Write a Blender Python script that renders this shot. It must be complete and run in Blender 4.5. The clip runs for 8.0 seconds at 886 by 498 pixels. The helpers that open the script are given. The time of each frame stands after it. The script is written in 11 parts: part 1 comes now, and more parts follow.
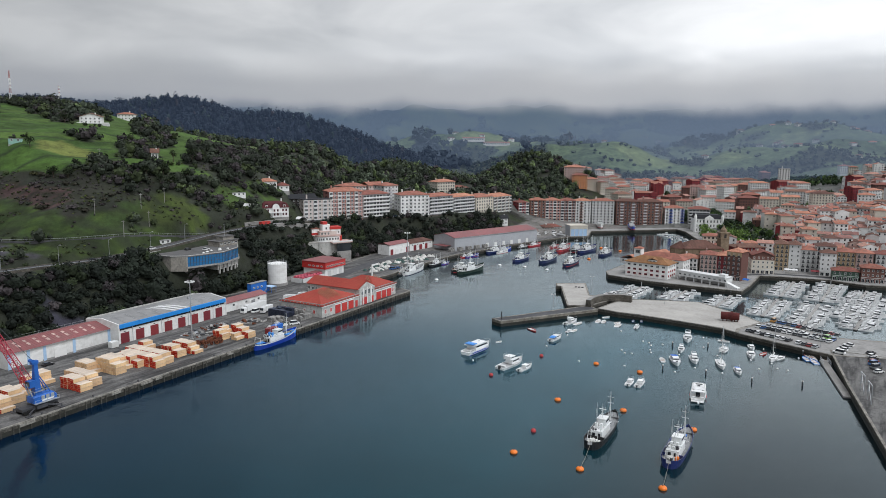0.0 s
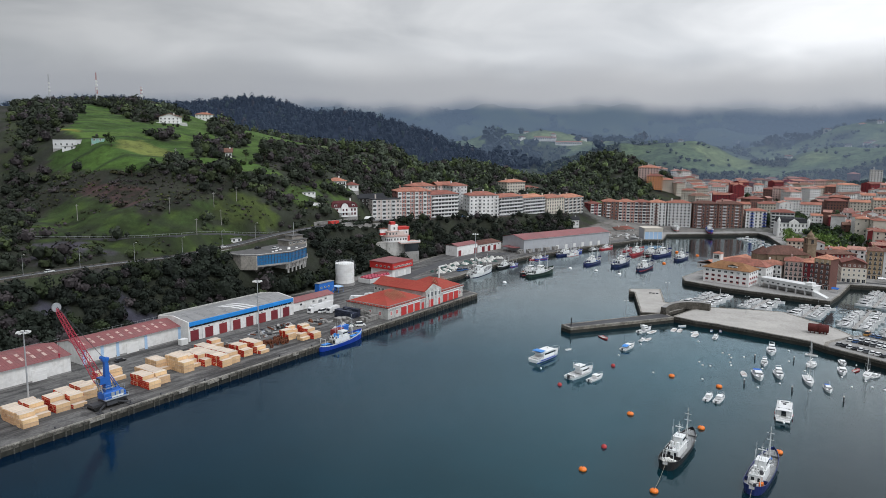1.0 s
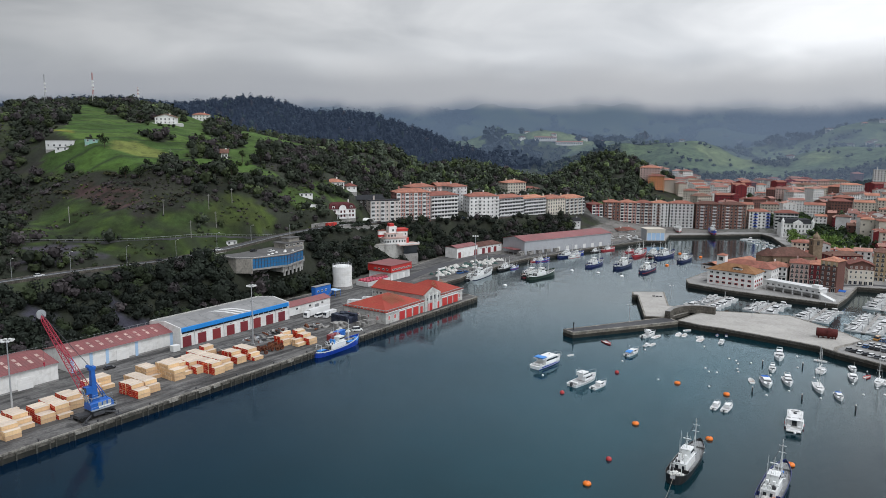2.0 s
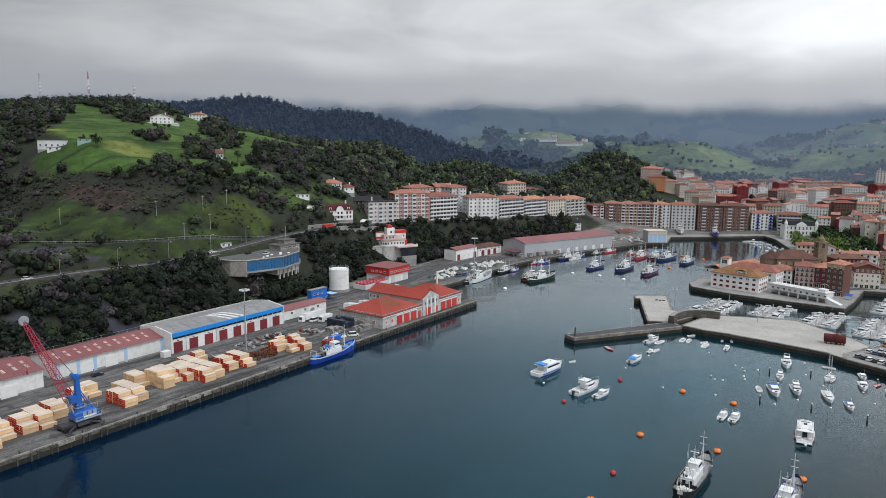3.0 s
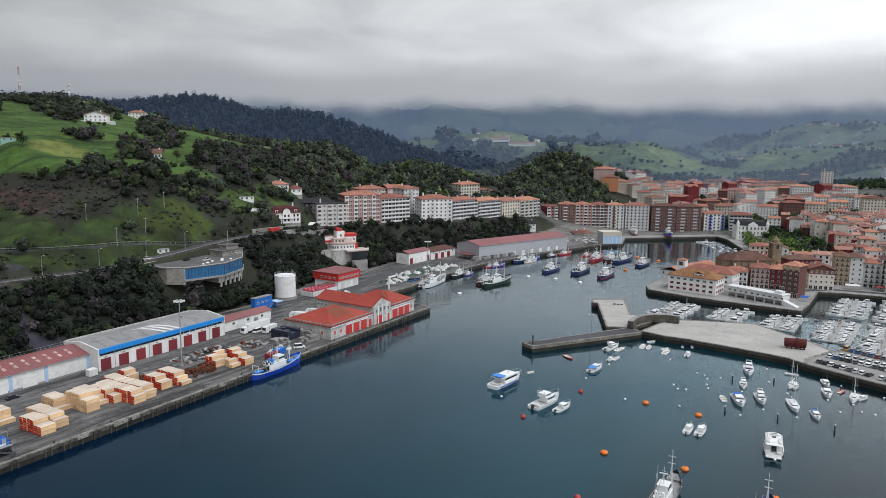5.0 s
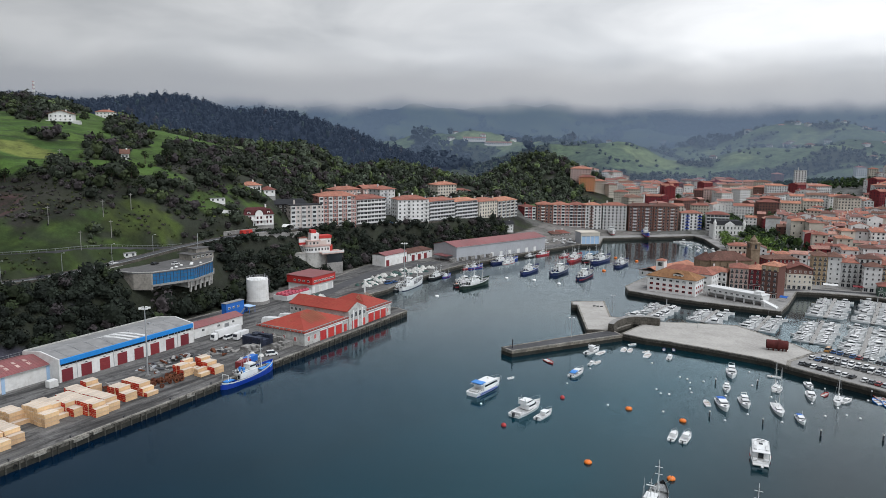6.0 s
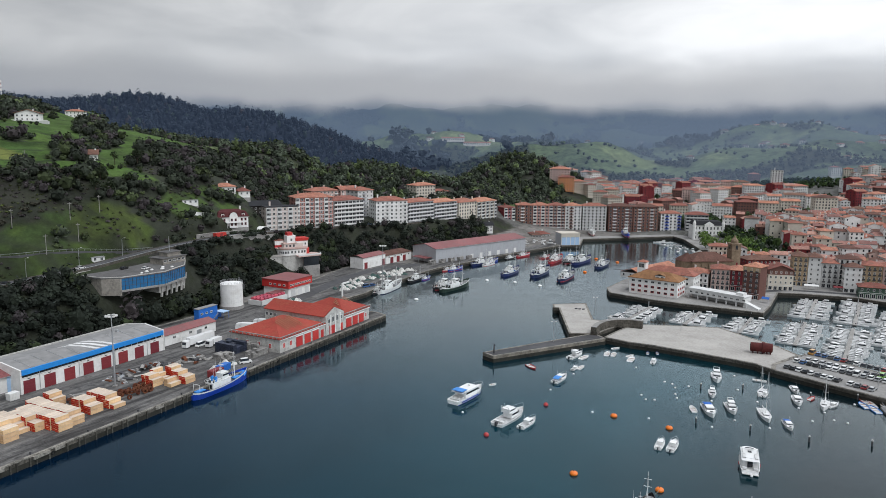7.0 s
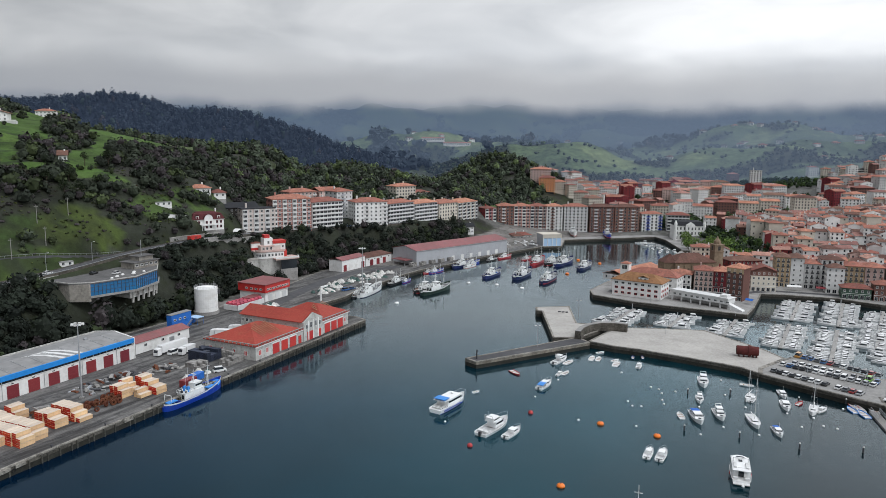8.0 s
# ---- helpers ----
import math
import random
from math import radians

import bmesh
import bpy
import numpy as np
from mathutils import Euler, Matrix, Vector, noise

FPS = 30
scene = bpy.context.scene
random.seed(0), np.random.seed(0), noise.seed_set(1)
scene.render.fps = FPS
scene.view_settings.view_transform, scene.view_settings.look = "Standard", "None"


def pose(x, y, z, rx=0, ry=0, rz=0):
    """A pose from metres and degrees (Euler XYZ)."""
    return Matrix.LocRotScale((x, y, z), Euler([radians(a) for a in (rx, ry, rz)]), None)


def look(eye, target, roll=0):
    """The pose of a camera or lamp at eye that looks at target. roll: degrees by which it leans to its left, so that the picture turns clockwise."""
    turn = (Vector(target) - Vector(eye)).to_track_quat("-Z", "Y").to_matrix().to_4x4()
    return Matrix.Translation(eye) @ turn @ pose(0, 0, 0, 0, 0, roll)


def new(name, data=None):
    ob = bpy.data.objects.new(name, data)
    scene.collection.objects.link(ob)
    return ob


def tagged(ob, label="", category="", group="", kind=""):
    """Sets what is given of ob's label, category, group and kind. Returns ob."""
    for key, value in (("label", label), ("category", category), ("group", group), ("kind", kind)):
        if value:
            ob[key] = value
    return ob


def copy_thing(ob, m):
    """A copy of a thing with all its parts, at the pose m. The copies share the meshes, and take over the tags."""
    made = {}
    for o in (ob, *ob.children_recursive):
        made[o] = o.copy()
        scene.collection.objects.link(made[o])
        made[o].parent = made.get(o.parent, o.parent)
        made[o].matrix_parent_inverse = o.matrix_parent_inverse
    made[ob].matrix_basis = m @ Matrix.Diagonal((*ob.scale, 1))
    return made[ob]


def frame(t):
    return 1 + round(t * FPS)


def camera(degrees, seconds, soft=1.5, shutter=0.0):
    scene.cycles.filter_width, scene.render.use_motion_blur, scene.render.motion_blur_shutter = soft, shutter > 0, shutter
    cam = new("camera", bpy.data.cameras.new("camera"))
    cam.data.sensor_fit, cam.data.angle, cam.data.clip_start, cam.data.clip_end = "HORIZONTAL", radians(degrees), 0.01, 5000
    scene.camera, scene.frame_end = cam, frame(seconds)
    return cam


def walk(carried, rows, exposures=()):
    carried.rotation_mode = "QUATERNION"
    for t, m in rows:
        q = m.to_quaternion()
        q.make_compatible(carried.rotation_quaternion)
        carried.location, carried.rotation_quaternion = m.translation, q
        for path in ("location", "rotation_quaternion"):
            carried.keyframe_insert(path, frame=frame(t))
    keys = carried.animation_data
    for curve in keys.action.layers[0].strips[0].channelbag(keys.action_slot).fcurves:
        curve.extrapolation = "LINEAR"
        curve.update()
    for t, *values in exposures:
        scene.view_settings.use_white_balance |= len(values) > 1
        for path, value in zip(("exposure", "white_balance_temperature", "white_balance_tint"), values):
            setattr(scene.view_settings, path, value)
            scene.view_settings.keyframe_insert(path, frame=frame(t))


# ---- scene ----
cam = camera(62.5, 8.0, soft=0.8)
PATH = [
    (0, (-0.443, -0.25, 90.319), (-0.388, 1.726, 90.018), 0.6),
    (0.5, (-0.247, 3.78, 90.478), (-0.311, 5.756, 90.174), 0.5),
    (1, (0.063, 7.806, 90.642), (-0.071, 9.778, 90.337), 0.6),
    (1.5, (0.179, 11.913, 90.724), (0.044, 13.885, 90.419), 0.5),
    (3, (0.072, 24.371, 90.773), (-0.062, 26.343, 90.469), 0.6),
    (3.5, (0.115, 28.423, 90.802), (-0.002, 30.396, 90.498), 0.6),
    (4, (0.094, 32.516, 90.777), (0.006, 34.49, 90.472), 0.6),
    (4.5, (-0.004, 36.703, 90.678), (-0.049, 38.679, 90.375), 0.7),
    (6, (-0.26, 49.412, 90.416), (-0.203, 51.388, 90.114), 0.7),
    (6.5, (-0.325, 53.395, 90.4), (-0.235, 55.37, 90.098), 0.7),
    (7, (-0.306, 57.382, 90.44), (-0.191, 59.356, 90.139), 0.7),
    (7.5, (-0.265, 61.333, 90.471), (-0.122, 63.305, 90.171), 0.7),
    (8, (-0.158, 65.32, 90.501), (0.011, 67.29, 90.201), 0.7),
]
walk(cam, [(t, look(eye, target, roll)) for t, eye, target, roll in PATH])

# ---- world and sun ----
world = bpy.data.worlds.new("overcast_sky")
scene.world = world
world.use_nodes = True
wt = world.node_tree
wt.nodes.clear()


def wnode(kind, **values):
    n = wt.nodes.new(kind)
    for k, val in values.items():
        n.inputs[k].default_value = val
    return n


w_out, w_bg = wnode("ShaderNodeOutputWorld"), wnode("ShaderNodeBackground", Strength=1.0)
w_co, w_sep = wnode("ShaderNodeTexCoord"), wnode("ShaderNodeSeparateXYZ")
w_sky = wnode("ShaderNodeTexSky")
w_sky.sky_type, w_sky.sun_disc, w_sky.sun_elevation, w_sky.sun_rotation = "NISHITA", False, radians(52), radians(40)
w_up = wnode("ShaderNodeMath")            # height above the horizon, kept from nought
w_up.operation = "MAXIMUM"
w_up.inputs[1].default_value = 0.0
w_den = wnode("ShaderNodeMath")
w_den.operation = "ADD"
w_den.inputs[1].default_value = 0.22
w_px, w_py, w_deck = wnode("ShaderNodeMath"), wnode("ShaderNodeMath"), wnode("ShaderNodeCombineXYZ")
w_px.operation = w_py.operation = "DIVIDE"
w_n1 = wnode("ShaderNodeTexNoise", Scale=1.25, Detail=6.0, Roughness=0.52, Distortion=0.5)
w_ramp = wt.nodes.new("ShaderNodeValToRGB")
w_ramp.color_ramp.elements[0].position, w_ramp.color_ramp.elements[0].color = 0.30, (0.53, 0.55, 0.58, 1)
w_ramp.color_ramp.elements[1].position, w_ramp.color_ramp.elements[1].color = 0.66, (0.88, 0.89, 0.905, 1)
w_low = wt.nodes.new("ShaderNodeValToRGB")  # darker and bluer towards the horizon, brighter overhead
w_low.color_ramp.elements[0].position, w_low.color_ramp.elements[0].color = 0.0, (0.90, 0.91, 0.93, 1)
w_low.color_ramp.elements[1].position, w_low.color_ramp.elements[1].color = 0.6, (1.62, 1.68, 1.78, 1)
el = w_low.color_ramp.elements.new(0.09)
el.color = (0.96, 0.97, 0.985, 1)
el = w_low.color_ramp.elements.new(0.2)
el.color = (1.0, 1.0, 1.0, 1)
el = w_low.color_ramp.elements.new(0.46)
el.color = (1.08, 1.08, 1.1, 1)
w_side = wt.nodes.new("ShaderNodeMapRange")   # the cloud is thinner, and brighter, towards the hidden sun
for k, val in zip((1, 2, 3, 4), (-1.0, 1.0, 0.44, 1.44)):
    w_side.inputs[k].default_value = val
w_mul = wt.nodes.new("ShaderNodeMix")
w_mul.data_type, w_mul.blend_type = "RGBA", "MULTIPLY"
w_mul.inputs["Factor"].default_value = 1.0
w_dim = wt.nodes.new("ShaderNodeMix")
w_dim.data_type, w_dim.blend_type = "RGBA", "MULTIPLY"
w_dim.inputs["Factor"].default_value = 1.0
w_dim.inputs["B"].default_value = (0.1, 0.1, 0.1, 1)
w_mix = wt.nodes.new("ShaderNodeMix")
w_mix.data_type = "RGBA"
w_mix.inputs["Factor"].default_value = 0.94
wl = wt.links.new
wl(w_co.outputs["Generated"], w_sep.inputs[0])
wl(w_sep.outputs["Z"], w_up.inputs[0])
wl(w_up.outputs[0], w_den.inputs[0])
wl(w_sep.outputs["X"], w_px.inputs[0])
wl(w_den.outputs[0], w_px.inputs[1])
wl(w_sep.outputs["Y"], w_py.inputs[0])
wl(w_den.outputs[0], w_py.inputs[1])
wl(w_px.outputs[0], w_deck.inputs[0])
wl(w_py.outputs[0], w_deck.inputs[1])
wl(w_deck.outputs[0], w_n1.inputs["Vector"])
wl(w_n1.outputs["Fac"], w_ramp.inputs[0])
wl(w_up.outputs[0], w_low.inputs[0])
w_tilt = wt.nodes.new("ShaderNodeVectorMath")
w_tilt.operation = "SCALE"
w_lean, w_wide = wnode("ShaderNodeMath"), wnode("ShaderNodeMath")   # the more so overhead
w_lean.operation, w_wide.operation = "MULTIPLY_ADD", "MULTIPLY"
w_lean.inputs[1].default_value, w_lean.inputs[2].default_value = 2.0, 1.0
wl(w_up.outputs[0], w_lean.inputs[0])
wl(w_lean.outputs[0], w_wide.inputs[0])
wl(w_sep.outputs["X"], w_wide.inputs[1])
wl(w_wide.outputs[0], w_side.inputs[0])
wl(w_ramp.outputs[0], w_tilt.inputs[0])
wl(w_side.outputs[0], w_tilt.inputs["Scale"])
wl(w_tilt.outputs[0], w_mul.inputs["A"])
wl(w_low.outputs[0], w_mul.inputs["B"])
wl(w_sky.outputs[0], w_dim.inputs["A"])
wl(w_dim.outputs["Result"], w_mix.inputs["A"])
wl(w_mul.outputs["Result"], w_mix.inputs["B"])
wl(w_mix.outputs["Result"], w_bg.inputs["Color"])
wl(w_bg.outputs[0], w_out.inputs["Surface"])

sun = new("sun", bpy.data.lights.new("sun", "SUN"))
sun.data.energy, sun.data.angle, sun.data.color = 1.3, radians(25), (0.97, 0.985, 1.0)
sun.matrix_world = look((120, -160, 300), (0, 0, 0))

# ---- materials ----


def mat(name, c, rough=0.75, metal=0.0, var=0.18, fine=1.6, coarse=0.13, bump=0.0, rnd=0.0, dirt=None, amount=0.5, attribute=None, coat=0.0, island=False):
    """Paint, stone, metal or leaf: its colour broken up at two scales; rnd varies it from piece to piece."""
    m = bpy.data.materials.new(name)
    m.use_nodes = True
    nt = m.node_tree
    nodes, link = nt.nodes, nt.links.new
    b = nodes["Principled BSDF"]
    b.inputs["Roughness"].default_value, b.inputs["Metallic"].default_value = rough, metal
    b.inputs["Coat Weight"].default_value = coat
    b.inputs["Specular IOR Level"].default_value = 0.5 if rough < 0.7 else 0.15
    co = nodes.new("ShaderNodeTexCoord")
    n1, n2 = nodes.new("ShaderNodeTexNoise"), nodes.new("ShaderNodeTexNoise")
    n1.inputs["Scale"].default_value, n1.inputs["Detail"].default_value = coarse, 3
    n2.inputs["Scale"].default_value, n2.inputs["Detail"].default_value = fine, 4
    link(co.outputs["Object"], n1.inputs["Vector"])
    link(co.outputs["Object"], n2.inputs["Vector"])
    add = nodes.new("ShaderNodeMath")
    add.operation = "ADD"
    link(n1.outputs["Fac"], add.inputs[0])
    link(n2.outputs["Fac"], add.inputs[1])
    spread = nodes.new("ShaderNodeMapRange")
    for k, val in zip((1, 2, 3, 4), (0.7, 1.3, 1 - var, 1 + var)):
        spread.inputs[k].default_value = val
    link(add.outputs[0], spread.inputs[0])
    hsv = nodes.new("ShaderNodeHueSaturation")
    hsv.inputs["Color"].default_value = (*c, 1)
    if attribute:
        at = nodes.new("ShaderNodeAttribute")
        at.attribute_name = attribute
        link(at.outputs["Color"], hsv.inputs["Color"])
    value = spread.outputs[0]
    if rnd:
        info, rng, mul = nodes.new("ShaderNodeObjectInfo"), nodes.new("ShaderNodeMapRange"), nodes.new("ShaderNodeMath")
        rng.inputs[3].default_value, rng.inputs[4].default_value = 1 - rnd, 1 + rnd
        mul.operation = "MULTIPLY"
        chance = info.outputs["Random"]
        if island:                       # each solid of a joined mesh draws its own lot
            geo, both, frac = nodes.new("ShaderNodeNewGeometry"), nodes.new("ShaderNodeMath"), nodes.new("ShaderNodeMath")
            both.operation, frac.operation = "ADD", "FRACT"
            link(chance, both.inputs[0])
            link(geo.outputs["Random Per Island"], both.inputs[1])
            link(both.outputs[0], frac.inputs[0])
            chance = frac.outputs[0]
        link(chance, rng.inputs[0])
        link(rng.outputs[0], mul.inputs[0])
        link(value, mul.inputs[1])
        value = mul.outputs[0]
        hue = nodes.new("ShaderNodeMapRange")
        hue.inputs[3].default_value, hue.inputs[4].default_value = 0.5 - rnd * 0.03, 0.5 + rnd * 0.02
        link(chance, hue.inputs[0])
        link(hue.outputs[0], hsv.inputs["Hue"])
    link(value, hsv.inputs["Value"])
    colour = hsv.outputs["Color"]
    if dirt:
        n3, ramp, mix = nodes.new("ShaderNodeTexNoise"), nodes.new("ShaderNodeMapRange"), nodes.new("ShaderNodeMix")
        n3.inputs["Scale"].default_value, n3.inputs["Detail"].default_value = coarse * 3.1, 6
        n3.inputs["Roughness"].default_value = 0.65
        link(co.outputs["Object"], n3.inputs["Vector"])
        for k, val in zip((1, 2, 3, 4), (0.50, 0.68, 0.0, amount)):
            ramp.inputs[k].default_value = val
        link(n3.outputs["Fac"], ramp.inputs[0])
        mix.data_type = "RGBA"
        link(ramp.outputs[0], mix.inputs["Factor"])
        link(colour, mix.inputs["A"])
        mix.inputs["B"].default_value = (*dirt, 1)
        colour = mix.outputs["Result"]
    link(colour, b.inputs["Base Color"])
    if bump:
        bp = nodes.new("ShaderNodeBump")
        bp.inputs["Strength"].default_value, bp.inputs["Distance"].default_value = bump, 0.3
        link(n2.outputs["Fac"], bp.inputs["Height"])
        link(bp.outputs[0], b.inputs["Normal"])
    return m


def streaked(m, angle, c, amount, along=0.015, across=0.55, low=0.48, high=0.70):
    """Adds drag marks and wet streaks that run one way over a paved surface."""
    nt = m.node_tree
    b = nt.nodes["Principled BSDF"]
    src = b.inputs["Base Color"].links[0].from_socket
    co, mp, n, rg, mix = (nt.nodes.new(k) for k in ("ShaderNodeTexCoord", "ShaderNodeMapping", "ShaderNodeTexNoise", "ShaderNodeMapRange", "ShaderNodeMix"))
    mp.vector_type = "TEXTURE"
    mp.inputs["Rotation"].default_value = (0, 0, radians(angle))
    mp.inputs["Scale"].default_value = (1 / along, 1 / across, 1 / across)
    n.inputs["Scale"].default_value, n.inputs["Detail"].default_value, n.inputs["Roughness"].default_value = 1.0, 7, 0.7
    for k, val in zip((1, 2, 3, 4), (low, high, 0.0, amount)):
        rg.inputs[k].default_value = val
    mix.data_type = "RGBA"
    mix.inputs["B"].default_value = (*c, 1)
    nt.links.new(co.outputs["Object"], mp.inputs["Vector"])
    nt.links.new(mp.outputs["Vector"], n.inputs["Vector"])
    nt.links.new(n.outputs["Fac"], rg.inputs[0])
    nt.links.new(rg.outputs[0], mix.inputs["Factor"])
    nt.links.new(src, mix.inputs["A"])
    nt.links.new(mix.outputs["Result"], b.inputs["Base Color"])
    return m


def water_material():
    """Deep harbour water: a dark scattering body under a rippled surface that mirrors the sky by Fresnel's law."""
    m = mat("harbour_water", (0.002, 0.022, 0.037), 1.0, var=0.22, fine=0.03, coarse=0.006)
    nt = m.node_tree
    nd, link = nt.nodes.new, nt.links.new
    b, co, out = nt.nodes["Principled BSDF"], nd("ShaderNodeTexCoord"), nt.nodes["Material Output"]
    b.inputs["Specular IOR Level"].default_value = 0.0
    axis, chan, tone = nd("ShaderNodeVectorMath"), nd("ShaderNodeMapRange"), nd("ShaderNodeMix")   # navy body in the channel, silty teal further east
    axis.operation = "DOT_PRODUCT"
    axis.inputs[1].default_value = (0.864, -0.504, 0)
    link(co.outputs["Object"], axis.inputs[0])
    link(axis.outputs["Value"], chan.inputs[0])
    for k, val in zip((1, 2, 3, 4), (-215, -90, 0, 1)):
        chan.inputs[k].default_value = val
    tone.data_type = "RGBA"
    tone.inputs["A"].default_value, tone.inputs["B"].default_value = (0.0003, 0.0068, 0.0195, 1), (0.0005, 0.023, 0.032, 1)
    link(chan.outputs[0], tone.inputs["Factor"])
    east, clear = nd("ShaderNodeMapRange"), nd("ShaderNodeMix")              # darker and greyer again by the marina
    link(axis.outputs["Value"], east.inputs[0])
    for k, val in zip((1, 2, 3, 4), (-80, -20, 0, 1)):
        east.inputs[k].default_value = val
    clear.data_type = "RGBA"
    clear.inputs["B"].default_value = (0.0022, 0.0085, 0.0115, 1)
    north, basin, still = nd("ShaderNodeSeparateXYZ"), nd("ShaderNodeMapRange"), nd("ShaderNodeMath")
    link(co.outputs["Object"], north.inputs[0])
    link(north.outputs["Y"], basin.inputs[0])
    for k, val in zip((1, 2, 3, 4), (300, 430, 0.0, 1.0)):
        basin.inputs[k].default_value = val
    still.operation = "MAXIMUM"
    link(east.outputs[0], still.inputs[0])
    link(basin.outputs[0], still.inputs[1])
    link(still.outputs[0], clear.inputs["Factor"])
    link(tone.outputs["Result"], clear.inputs["A"])
    link(clear.outputs["Result"], [n for n in nt.nodes if n.bl_idname == "ShaderNodeHueSaturation"][0].inputs["Color"])
    height_in = None
    for scale, detail, weight in ((0.9, 3, 0.35), (0.10, 2, 1.3)):
        n, mul = nd("ShaderNodeTexNoise"), nd("ShaderNodeMath")
        n.inputs["Scale"].default_value, n.inputs["Detail"].default_value = scale, detail
        mul.operation = "MULTIPLY_ADD"
        mul.inputs[1].default_value, mul.inputs[2].default_value = weight, 0.0
        link(co.outputs["Object"], n.inputs["Vector"])
        link(n.outputs["Fac"], mul.inputs[0])
        if height_in:
            link(height_in, mul.inputs[2])
        height_in = mul.outputs[0]
    patch, gain = nd("ShaderNodeTexNoise"), nd("ShaderNodeMapRange")   # cat's-paws of wind between slicks
    patch.inputs["Scale"].default_value, patch.inputs["Detail"].default_value = 0.012, 3
    link(co.outputs["Object"], patch.inputs["Vector"])
    link(patch.outputs["Fac"], gain.inputs[0])
    for k, val in zip((1, 2, 3, 4), (0.35, 0.65, 0.16, 0.42)):
        gain.inputs[k].default_value = val
    bp = nd("ShaderNodeBump")
    bp.inputs["Distance"].default_value = 0.35
    link(gain.outputs[0], bp.inputs["Strength"])
    link(height_in, bp.inputs["Height"])
    gloss, fres, damp, mix = nd("ShaderNodeBsdfGlossy"), nd("ShaderNodeFresnel"), nd("ShaderNodeMath"), nd("ShaderNodeMixShader")
    gloss.inputs["Roughness"].default_value = 0.06
    fres.inputs["IOR"].default_value = 1.333
    damp.operation = "MULTIPLY_ADD"        # ripples that lean towards the eye mirror less than a flat sheet
    damp.inputs[1].default_value, damp.inputs[2].default_value = 1.7, -0.052
    damp.use_clamp = True
    mirror_gain, sheen = nd("ShaderNodeMapRange"), nd("ShaderNodeMath")            # reflection scaled down by place, painting a dimmer mirror in the outer channel
    sheen.operation = "MULTIPLY"
    link(axis.outputs["Value"], mirror_gain.inputs[0])
    for k, val in zip((1, 2, 3, 4), (-175, -75, 0.74, 1.0)):
        mirror_gain.inputs[k].default_value = val
    mouth = nd("ShaderNodeMath")
    mouth.operation = "MULTIPLY"
    mouth.inputs[1].default_value = 0.40
    link(basin.outputs[0], mouth.inputs[0])
    calm = nd("ShaderNodeMath")
    calm.operation, calm.use_clamp = "ADD", True
    link(mirror_gain.outputs[0], calm.inputs[0])
    link(mouth.outputs[0], calm.inputs[1])
    tint = nd("ShaderNodeMix")                                               # reflection's colour painted by place: blue outside, nearly neutral in sheltered water
    tint.data_type = "RGBA"
    tint.inputs["A"].default_value, tint.inputs["B"].default_value = (0.66, 0.89, 1.0, 1), (0.86, 0.965, 1.0, 1)
    link(still.outputs[0], tint.inputs["Factor"])
    link(tint.outputs["Result"], gloss.inputs["Color"])
    link(damp.outputs[0], sheen.inputs[0])
    link(calm.outputs[0], sheen.inputs[1])
    link(bp.outputs[0], gloss.inputs["Normal"])
    link(fres.outputs[0], damp.inputs[0])
    link(sheen.outputs[0], mix.inputs[0])
    link(b.outputs[0], mix.inputs[1])
    link(gloss.outputs[0], mix.inputs[2])
    link(mix.outputs[0], out.inputs["Surface"])
    return m


